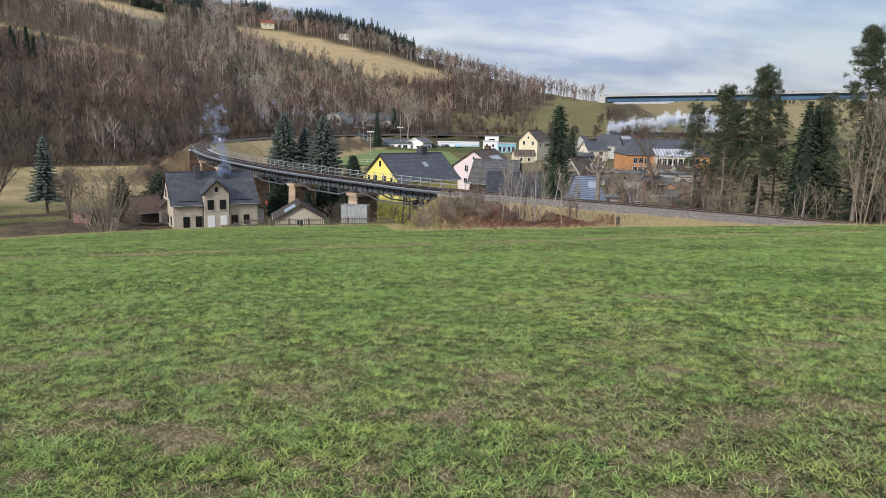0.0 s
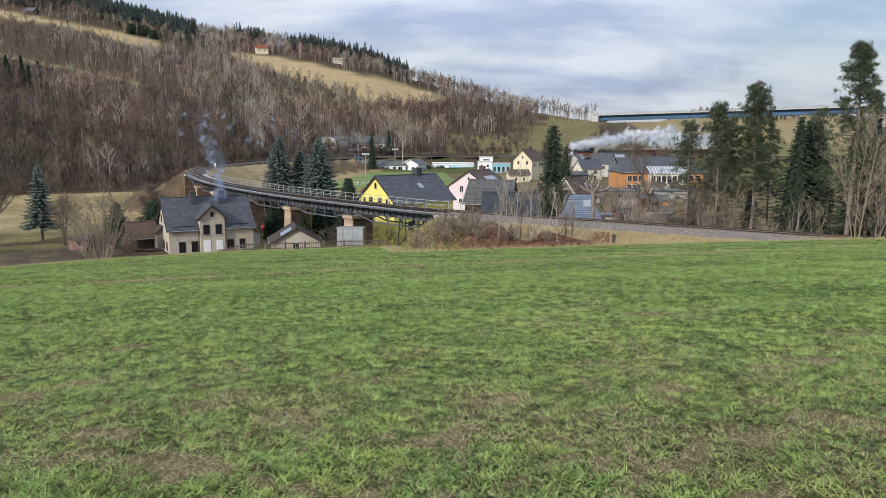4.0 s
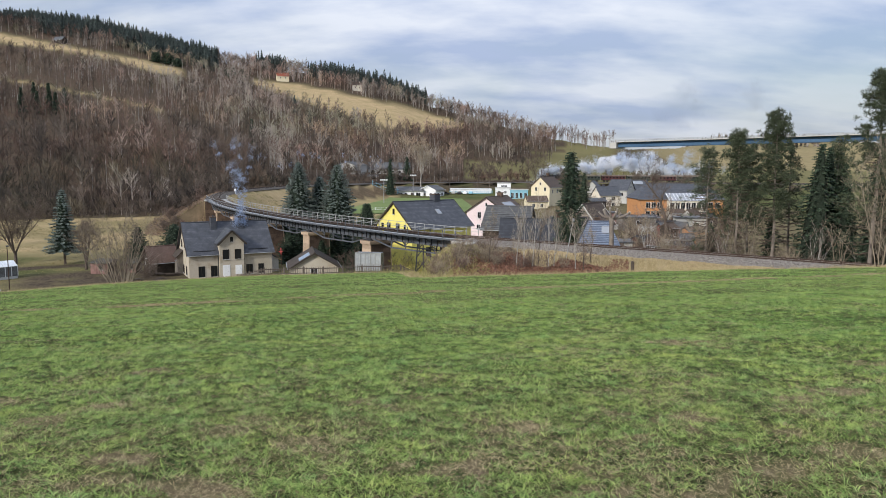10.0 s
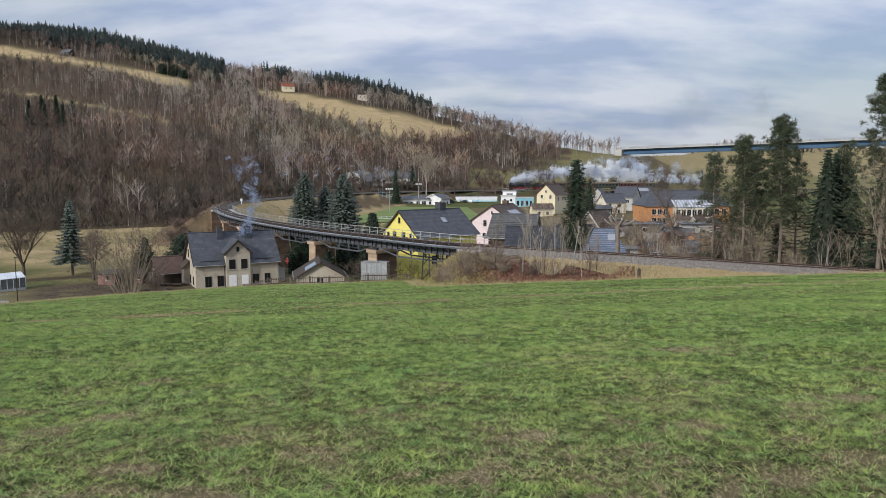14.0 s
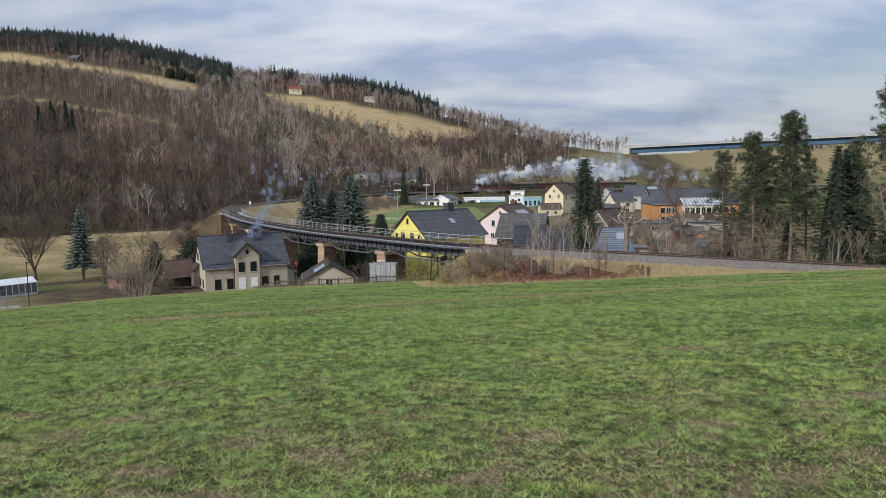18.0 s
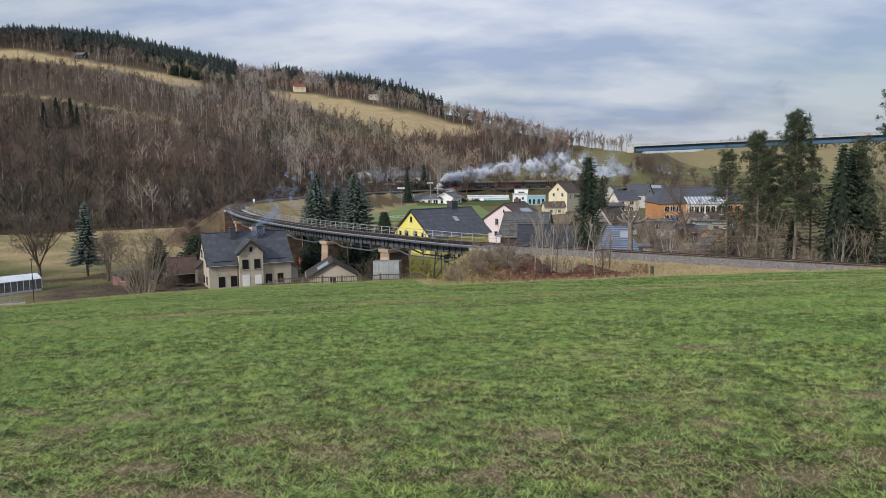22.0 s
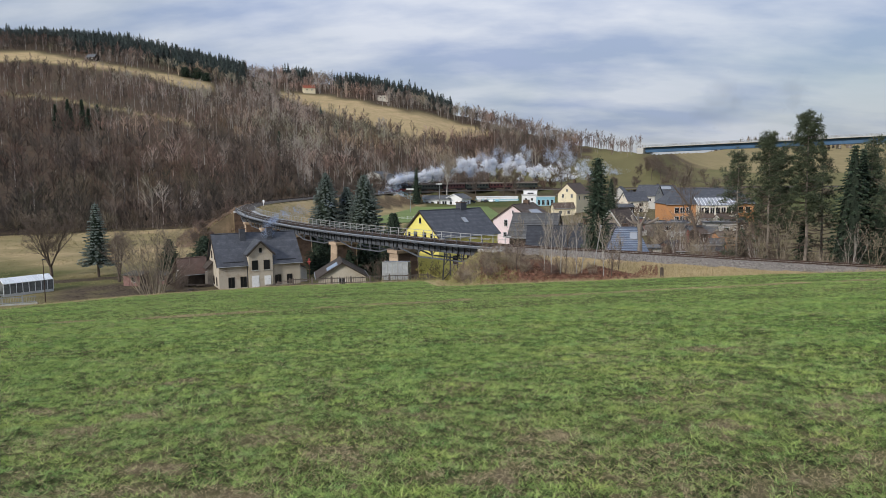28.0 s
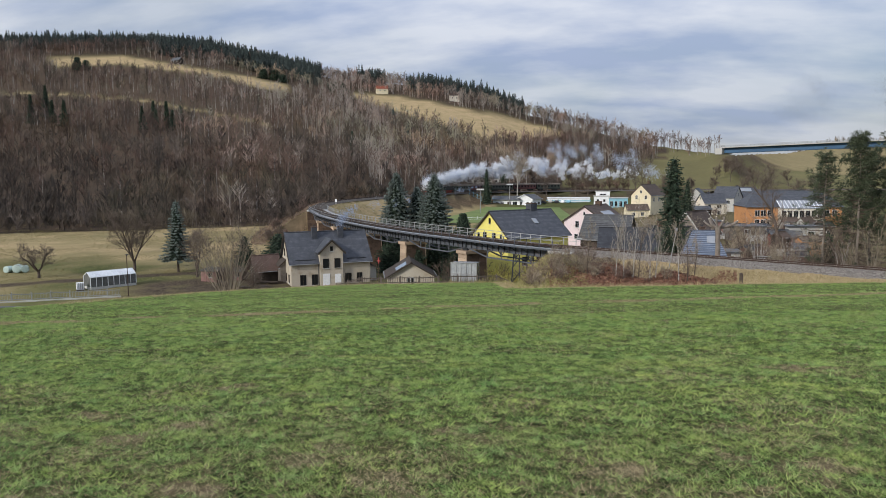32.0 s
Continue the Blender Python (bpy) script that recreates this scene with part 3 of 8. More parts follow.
def land():
    az = np.concatenate([np.arange(-46, 46, 0.3), np.arange(46, 314, 4.0)])
    rings = np.concatenate([[0.3], np.geomspace(1.2, 60, 120)[:-1], np.linspace(60, 250, 150)[:-1], np.geomspace(250, 2600, 95)])
    A, R = np.meshgrid(np.radians(az), rings)
    X, Y = R * np.sin(A), R * np.cos(A)
    Z, d, s, g, hs = ground_z(X, Y, True)
    nr, na = X.shape
    i = np.arange((nr - 1) * na).reshape(nr - 1, na)
    j = np.roll(i, -1, 1)
    quads = np.stack([i, j, j + na, i + na], -1).reshape(-1, 4)
    me = bpy.data.meshes.new("ground")
    me.from_pydata(np.stack([X, Y, Z], -1).reshape(-1, 3).tolist(), [], quads[:, ::-1].tolist() + [list(range(na))])
    a = X / np.maximum(Y, 30)
    col = np.zeros((nr, na, 4), np.float32)
    field = smooth(0.6, -0.6, g)
    wave = 0.5 * np.sin(X * 0.09 + 1.7 * np.sin(Y * 0.05)) + 0.5 * np.sin(Y * 0.13 + 1.1 * np.sin(X * 0.07))
    woods = (hs > -0.02) & (a < 0.135 + 0.03 * smooth(0.5, 0.95, hs) + 0.02 * wave) & (Y > 100)
    village = (X > 4) & (Y > 96 - 0.67 * X) & (Y < 330) & (X < 120) & (d > 2.6)
    woods &= ~((a > 0.03) & (hs < 0.34 + 0.06 * wave + 1.6 * np.clip(a - 0.06, 0, 1)) & (hs > 0.06))
    gold = np.where(Y > 150, meadow(a, hs, 1.0), 0)
    woodw = np.where(woods, 1.0, 0.0)
    woodw = np.where(gold > 0, 1 - gold, woodw)
    far_grass = (hs > 0) & (a > 0.03) & (Y > 300)
    brown_slope = far_grass * smooth(0.222, 0.25, a) * smooth(0.335, 0.29, a) * smooth(490, 525, Y + 18 * wave) * (Y < 690) * np.clip(0.2 + 1.2 * lumps(X, Y, 14.0, 23), 0, 1)
    wear = smooth(0.9, 0.3, np.abs(Y - trodden(X)))
    # bank of dry stalks and leaf litter beside the line, and the cut at the far bend
    near_bank = (X > -2) & (Y < 97 - 0.67 * X) & (g > 0.4)
    far_bank = (d < 15) & (d > 2.6) & (s > S_AB1 - 6)
    outer = far_bank & (s < along(-68, 255)) & ((X < np.interp(s, np.arange(len(LINE)), LINE[:, 0])) | (s < S_AB1 + 5))
    straw = near_bank | ((g > 0) & (g < 3) & (Y < 100)) | (far_bank & ~outer & (s < along(-60, 300)))
    litter = near_bank & (X > 0.03 * Y) & (X < 0.235 * Y) & (g > 1.0) & (g < 13 + 3.0 * np.sin(X * 1.1))
    mud = np.maximum(smooth(1.3, 0.8, np.hypot((X + 49.5) / 12.5, (Y - 105.5) / 9.5)), np.maximum(smooth(-61, -58, X) * smooth(-40, -44, X) * smooth(100, 96, Y), smooth(-47, -44, X) * smooth(-32, -35, X) * smooth(117, 112, Y))) * smooth(0.5, 2, g) * (Y > 70)
    mud = mud * np.clip(0.45 + 1.1 * lumps(X, Y, 3.2, 22), 0, 1)
    ditch = smooth(2.6, 1.3, np.abs(Y - np.interp(X, [-130, -80.7, -74, -66, -60, -50], [76, 107, 111.5, 117, 119.3, 119]) - 0.5 * np.sin(X * 0.7))) * ((X > -125) & (X < -50))
    dull = (X < -20) & (Y > 60) & (hs < 0)
    bare_soil = worn(X, Y) * field * (Y > 2) * (Y < 60)
    # the ground with blade shade in its colour gives way to olive farther out
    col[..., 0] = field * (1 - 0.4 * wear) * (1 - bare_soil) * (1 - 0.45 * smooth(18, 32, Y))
    col[..., 1] = np.where(straw, 1.0, np.where(gold > 0, gold, np.where(far_grass, np.where(Y > 660, 0.6, 0.22), np.where(dull, np.clip((0.27 + 0.45 * smooth(118, 145, Y)) + 0.14 * wave + 0.5 * (lumps(X, Y, 8.0, 21) - 0.5), 0, 1), np.where(village, 0.3, 0.0)))))
    col[..., 2] = np.maximum(woodw, np.where(litter, 1.0, np.where(village, 0.45, np.where(outer | (far_bank & (s >= along(-60, 300))), 0.85, np.where(brown_slope > 0.02, 0.85 * brown_slope, np.where(far_grass & (a < 0.24), 0.10, 0.0))))))
    col[..., 2] = np.maximum(col[..., 2], 0.6 * bare_soil)
    col[..., 1] = np.maximum(col[..., 1], np.maximum(0.35 * bare_soil, 0.5 * wear * field))
    col[..., 3] = np.maximum(np.maximum(0.96 * mud, 0.98 * ditch), 0.2 * bare_soil)
    at = me.color_attributes.new("cover", "FLOAT_COLOR", "POINT")
    at.data.foreach_set("color", col.ravel())
    me.materials.append(M_LAND)
    me.polygons.foreach_set("use_smooth", np.ones(len(me.polygons), bool))
    return tagged(new("ground", me), "green winter field sloping down to a valley below wooded hills", "ground", kind="structure")


def land_material():
    m, n, l, b = shader("grass_and_soil", 1.0, 0, 0.03)
    at = n.new("ShaderNodeAttribute")
    at.attribute_name = "cover"
    sp = n.new("ShaderNodeSeparateColor")
    l.new(at.outputs["Color"], sp.inputs[0])
    f1, f2, f3 = grain(n, l, 14.0), grain(n, l, 1.1, 0.3, 0.7), grain(n, l, 0.12, 0.35, 0.65)
    # field ground painted green-black for the shade between the blades
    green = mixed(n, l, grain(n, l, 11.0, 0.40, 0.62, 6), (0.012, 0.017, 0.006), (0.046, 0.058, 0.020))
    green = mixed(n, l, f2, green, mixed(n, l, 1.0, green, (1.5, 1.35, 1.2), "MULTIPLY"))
    green = mixed(n, l, grain(n, l, 26.0, 0.60, 0.68, 4), green, (0.26, 0.20, 0.115))
    f4 = grain(n, l, 0.4, 0.4, 0.62)
    grass = mixed(n, l, f3, (0.075, 0.088, 0.034), (0.165, 0.15, 0.07))
    grass = mixed(n, l, f4, grass, (0.15, 0.145, 0.06))
    grass = mixed(n, l, f2, grass, (0.085, 0.095, 0.038))
    straw = mixed(n, l, f2, (0.31, 0.225, 0.125), (0.46, 0.35, 0.20))
    straw = mixed(n, l, f3, straw, (0.30, 0.235, 0.125))
    litter = mixed(n, l, f2, (0.055, 0.040, 0.029), (0.135, 0.092, 0.064))
    litter = mixed(n, l, f3, litter, (0.085, 0.066, 0.048))
    litter = mixed(n, l, grain(n, l, 0.5, 0.45, 0.6, 6), litter, mixed(n, l, 1.0, litter, (0.74, 0.74, 0.74), "MULTIPLY"))
    mud = mixed(n, l, f2, (0.026, 0.020, 0.015), (0.075, 0.057, 0.042))
    mud = mixed(n, l, grain(n, l, 3.5, 0.42, 0.62), mud, (0.105, 0.082, 0.060))
    grass = mixed(n, l, grain(n, l, 0.022, 0.42, 0.6, 8), grass, mixed(n, l, 1.0, grass, (0.72, 0.76, 0.74), "MULTIPLY"))
    c = mixed(n, l, sp.outputs[1], grass, straw)
    c = mixed(n, l, sp.outputs[2], c, litter)
    c = mixed(n, l, at.outputs["Alpha"], c, mud)
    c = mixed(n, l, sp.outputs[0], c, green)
    l.new(c, b.inputs["Base Color"])
    relief(n, l, b, f1, 0.25, 0.03)
    return m


M_LAND = land_material()
land()

# ---- railway and viaduct ----
def strip(name, s0, s1, profile, mat, label, kind="", parent=None, step=1.0, category=""):
    """A band swept along the railway; profile: across, height above rail top."""
    g = np.arange(s0, s1 + 1e-6, step)
    v, k = [], len(profile)
    for s in g:
        for c, h in profile:
            x, y, _ = on_line(s, c)
            v.append((x, y, TRACK_Z + h))
    f = [(i * k + j, i * k + j + 1, (i + 1) * k + j + 1, (i + 1) * k + j) for i in range(len(g) - 1) for j in range(k - 1)]
    me = bpy.data.meshes.new(name)
    me.from_pydata(v, [], f)
    me.materials.append(mat)
    ob = new(name, me)
    if parent is not None:
        ob.parent = parent
    return tagged(ob, label, category, "", kind)


S_END = len(LINE) - 2
BED = [(-2.9, -0.75), (-1.75, -0.2), (-1.35, -0.16), (1.35, -0.16), (1.75, -0.2), (2.9, -0.75)]
strip("ballast_bed", 8, S_AB0 - 0.5, BED, M_BALLAST, "grey crushed-stone ballast bed of the railway", "structure", category="ballast")
strip("ballast_bed", S_AB1 + 0.5, S_END, BED, M_OLDBALLAST, "dirty brown crushed-stone ballast bed of the railway", "structure", category="ballast")
for off in (-0.75, 0.75):
    rail = strip("rail", 8, S_END, [(off - 0.07, -0.15), (off - 0.02, -0.12), (off - 0.02, -0.04), (off - 0.036, -0.03), (off - 0.036, 0.0), (off + 0.036, 0.0), (off + 0.036, -0.03), (off + 0.02, -0.04), (off + 0.02, -0.12), (off + 0.07, -0.15)],
                 M_RUST, "brown rusty steel rail of the single track", category="rail")
    strip("rail_head", 8, S_END, [(off - 0.03, 0.004), (off + 0.03, 0.004)], M_RAILHEAD, "worn shiny running surface", parent=rail)

viaduct = thing("railway_viaduct", pose(0, 0, 0), "grey steel plate-girder railway viaduct on stone piers", "bridge")
SPANS = 6
SPAN = (S_AB1 - S_AB0) / SPANS
JOINTS = [S_AB0 + k * SPAN - o for k, o in enumerate((0, 0.9, 3.1, 3.5, 2.6, 1.4, 0))]      # the span ends stand on the piers
for k in range(SPANS):
    s0, s1 = JOINTS[k], JOINTS[k + 1]
    for side in (-1.2, 1.2):
        a, b = Vector((*on_line(s0 + 0.15, side)[:2], TRACK_Z)), Vector((*on_line(s1 - 0.15, side)[:2], TRACK_Z))
        d = (b - a).normalized()
        n_ = Vector((d.y, -d.x, 0))
        g = Geo()
        up = Vector((0, 0, 1))
        g.beam(a - up * 1.0, b - up * 1.0, 0.03, 1.1)
        g.beam(a - up * 0.44, b - up * 0.44, 0.36, 0.04)
        g.beam(a - up * 1.56, b - up * 1.56, 0.36, 0.04)
        ln = (b - a).length
        girder = part("girder", g, M_STEEL, viaduct)
        for q in np.arange(0.6, ln, 1.15):
            p = a + d * q
            part("stiffener", Geo().box(-0.025, 0.025, -0.15, 0.15, -1.54, -0.46, Matrix.Translation(p) @ Matrix.Rotation(math.atan2(d.y, d.x), 4, "Z")), M_DARKSTEEL, girder)
        # sagging tie below with its posts
        tie = [a - up * 1.5, a + d * ln * 0.26 - up * 2.55, a + d * ln * 0.74 - up * 2.55, b - up * 1.5]
        g = Geo()
        for p, q in zip(tie, tie[1:]):
            g.beam(p, q, 0.16, 0.18)
        lower = part("tie_bar", g, M_STEEL, viaduct)
        for q in (0.26, 0.42, 0.58, 0.74):
            p = a + d * ln * q
            part("post", Geo().beam(p - up * 1.5, p - up * 2.55, 0.16, 0.16), M_STEEL, lower)
            g = Geo()
            for e in (-1, 1):
                g.beam(p - up * 1.6, p + d * e * 0.75 - up * 1.58, 0.1, 0.05)
                g.beam(p - up * 2.0, p + d * e * 0.55 - up * 1.6, 0.08, 0.08)
            part("knee_brace", g, M_DARKSTEEL, lower)
    # cross frames
    for q in np.linspace(s0 + 1.5, s1 - 1.5, 5):
        p0, p1 = Vector((*on_line(q, -1.2)[:2], TRACK_Z)), Vector((*on_line(q, 1.2)[:2], TRACK_Z))
        g = Geo().beam(p0 - Vector((0, 0, 0.6)), p1 - Vector((0, 0, 0.6)), 0.12, 0.16).beam(p0 - Vector((0, 0, 0.6)), p1 - Vector((0, 0, 1.45)), 0.08, 0.08).beam(p1 - Vector((0, 0, 0.6)), p0 - Vector((0, 0, 1.45)), 0.08, 0.08)
        part("cross_frame", g, M_DARKSTEEL, viaduct)
# deck planks along both walkways, railings
for side in (-1, 1):
    strip("walkway", S_AB0 - 1, S_AB1 + 1, [(side * 1.35, -0.30), (side * 2.35, -0.30), (side * 2.35, -0.37), (side * 1.35, -0.37), (side * 1.35, -0.30)], M_PALERAIL if side > 0 else M_RAILING, "", parent=viaduct)
    strip("edge_beam", S_AB0 - 1, S_AB1 + 1, [(side * 2.36, -0.26), (side * 2.44, -0.26), (side * 2.44, -0.48), (side * 2.36, -0.48), (side * 2.36, -0.26)], M_STEEL, "", parent=viaduct)
    for h, t in ((0.78, 0.03), (0.34, 0.02)):
        c = side * 2.40
        strip("handrail", S_AB0 - 1, S_AB1 + 1, [(c - t, h - t), (c + t, h - t), (c + t, h + t), (c - t, h + t), (c - t, h - t)], M_PALERAIL if side > 0 else M_RAILING, "", parent=viaduct)
    pm = mesh_of("railing_post", Geo().box(-0.04, 0.04, -0.04, 0.04, -0.6, 0.80), M_PALERAIL if side > 0 else M_STEEL)
    for s in np.arange(S_AB0, S_AB1 + 0.5, 2.05):
        x, y, h = on_line(s, side * 2.40)
        ob = part("railing_post", pm, None, viaduct)
        ob.matrix_local = pose(x, y, TRACK_Z, 0, 0, math.degrees(h))
    bm_ = mesh_of("bracket", Geo().beam((0, 0, -0.5), (0, -side * 1.1, -1.1), 0.07, 0.09), M_DARKSTEEL)
    for s in np.arange(S_AB0 + 1, S_AB1, 2.05):
        x, y, h = on_line(s, side * 2.38)
        ob = part("bracket", bm_, None, viaduct)
        ob.matrix_local = pose(x, y, TRACK_Z, 0, 0, math.degrees(h) + 180)

# sleepers: the timbers on the viaduct and the nearest stretch are single pieces
slp = mesh_of("sleeper", Geo().box(-0.12, 0.12, -1.25, 1.25, -0.28, -0.145), M_TIMBER)
track = thing("track_sleepers", pose(0, 0, 0), "dark tarred timber sleepers under the rails", "sleepers", kind="stuff")
for s in np.arange(along(44, 64), S_AB1, 0.85):
    x, y, h = on_line(s)
    part("sleeper", slp, None, track).matrix_local = pose(x, y, TRACK_Z, 0, 0, math.degrees(h))
g = Geo()
for s in np.arange(S_AB1 + 0.6, along(60, 402), 1.1):
    x, y, h = on_line(s)
    g.box(-0.12, 0.12, -1.25, 1.25, -0.28, -0.145, pose(x, y, TRACK_Z, 0, 0, math.degrees(h)))
tagged(part("far_sleepers", g, M_TIMBER, track), kind="stuff")

# stone piers, course by course
def pier(s, top, label):
    x, y, h = on_line(s)
    z0 = gz(x, y) - 0.4
    p = thing("viaduct_pier", pose(x, y, 0, 0, 0, math.degrees(h)), label, "pier", "piers of the viaduct")
    part("cap", Geo().box(-1.2, 1.2, -2.1, 2.1, top - 0.42, top).box(-1.1, 1.1, -2.0, 2.0, top - 0.5, top - 0.42), M_STONE, p, "projecting tan capstone")
    for q in (-1.2, 1.2):
        part("bearing", Geo().box(-0.5, 0.5, q - 0.25, q + 0.25, top, top + 0.32), M_DARKSTEEL, p)
    n = max(2, int((top - 0.5 - z0) / 0.62))
    hgt = (top - 0.5 - z0) / n
    part("core", Geo().box(-0.95, 0.95, -1.75, 1.75, z0, top - 0.51), M_DARKSTONE, p)
    for i in range(n):
        t = 0.03 * (n - i)
        a, b = z0 + i * hgt + 0.015, z0 + (i + 1) * hgt - 0.015
        w, e = 1.0 + t * 0.35, 1.82 + t * 0.9
        cuts = [-e, -e + 0.16, -0.4 + 0.5 * (i % 2), 0.7 + 0.25 * (i % 2), e - 0.16, e]
        for q, (c0, c1) in enumerate(zip(cuts, cuts[1:])):
            # broad sides in brown: darker stone, with their shade put into the colour too
            m = M_STONE if q in (0, 4) else M_DARKSTONE
            part("stone", Geo().box(-w, w, c0 + 0.012, c1 - 0.012, a, b), m, p)
    return p


for k in range(1, SPANS):
    pier(JOINTS[k], TRACK_Z - 1.95, "stone viaduct pier with a wide tan cap")
for s, e in ((S_AB0, -1), (S_AB1, 1)):
    x, y, h = on_line(s + e * 1.2)
    ab = thing("viaduct_abutment", pose(x, y, 0, 0, 0, math.degrees(h)), "cut-stone abutment at the end of the viaduct", "abutment")
    z0 = -16.5
    part("cap", Geo().box(-1.6, 1.6, -2.9, 2.9, TRACK_Z - 0.75, TRACK_Z - 0.45), M_CONCRETE, ab)
    n = 9
    for i in range(n):
        a, b = z0 + (TRACK_Z - 0.76 - z0) * i / n, z0 + (TRACK_Z - 0.76 - z0) * (i + 1) / n
        for q in range(5):
            part("stone", Geo().box(-1.5, 1.5, -2.8 + 1.12 * q + 0.01, -2.8 + 1.12 * (q + 1) - 0.01, a + 0.012, b - 0.012), M_DARKSTONE, ab)


# loose stones on the near shoulder of the ballast
def ballast_stones():
    rng = np.random.default_rng(61)
    n = 30000
    lo, hi = along(56, 56), S_AB0 - 1
    ss, ac = rng.uniform(lo, hi, n), rng.uniform(-2.9, 0.7, n)
    ss[: n // 4] = rng.uniform(along(75, 43), lo, n // 4)
    idx = np.arange(len(LINE))
    x0, y0 = np.interp(ss, idx, LINE[:, 0]), np.interp(ss, idx, LINE[:, 1])
    dx, dy = np.interp(ss, idx, LINE_DIR[:, 0]), np.interp(ss, idx, LINE_DIR[:, 1])
    z = TRACK_Z + np.interp(ac, [-2.9, -1.75, -1.35, 1.35], [-0.75, -0.2, -0.16, -0.16])
    c = np.stack([x0 + dy * ac, y0 - dx * ac, z], 1)
    r = rng.uniform(0.035, 0.085, (n, 1))
    v = [c + rng.normal(size=(n, 3)) * r * 0.3 + np.array(o) * r for o in ((1, 0, -0.3), (-0.5, 0.87, -0.3), (-0.5, -0.87, -0.3), (0.1, 0, 0.9))]
    tri = np.concatenate([np.stack([v[a], v[b], v[e]], 1) for a, b, e in ((0, 1, 3), (1, 2, 3), (2, 0, 3))])
    ob = new("ballast_stones", cloud_mesh("ballast_stones", tri, 3, M_STONECHIP))
    tagged(ob, "loose grey crushed stones on the ballast shoulder", "stones", kind="stuff")


M_STONECHIP = leafy("crushed_stone", (0.095, 0.086, 0.078), (0.35, 0.32, 0.295), rough=0.95)
ballast_stones()
# ---- houses ----
def frame_window(parent, x, y, z, w, h, m, frame_mat=None, bars=1, side=0.0, sill=True, name="window"):
    """A window on a wall face: (x, y, z) its lower middle, facing -y turned by side degrees."""
    f = m @ pose(x, y, z, 0, 0, side)
    t = 0.045 if w < 2 else 0.1
    g = Geo()
    for x0, x1, z0, z1 in ((-w / 2, -w / 2 + t, 0, h), (w / 2 - t, w / 2, 0, h), (-w / 2 + t, w / 2 - t, 0, t), (-w / 2 + t, w / 2 - t, h - t, h)):
        g.box(x0, x1, -0.06, 0.02, z0, z1, f)
    for i in range(bars):
        xm = -w / 2 + w * (i + 1) / (bars + 1)
        g.box(xm - t / 2.5, xm + t / 2.5, -0.055, 0.02, t, h - t, f)
    win = part(name, g, frame_mat or M_WHITE, parent)
    part("pane", Geo().box(-w / 2 + t, w / 2 - t, -0.03, 0.01, t, h - t, f), M_GLASS, win, "dark reflecting pane")
    if sill:
        part("sill", Geo().box(-w / 2 - 0.08, w / 2 + 0.08, -0.14, 0.02, -0.07, -0.005, f), M_CONCRETE, win)
    return win


def gable_body(L, W, H, R, z0=-1.5, over=0.0):
    """Walls with two gables; ridge along x."""
    o = [(-L / 2, -W / 2, z0), (-L / 2, W / 2, z0), (-L / 2, W / 2, H), (-L / 2, 0, H + R), (-L / 2, -W / 2, H)]
    return Geo().prism([(x, y, z) for x, y, z in o], (L, 0, 0))


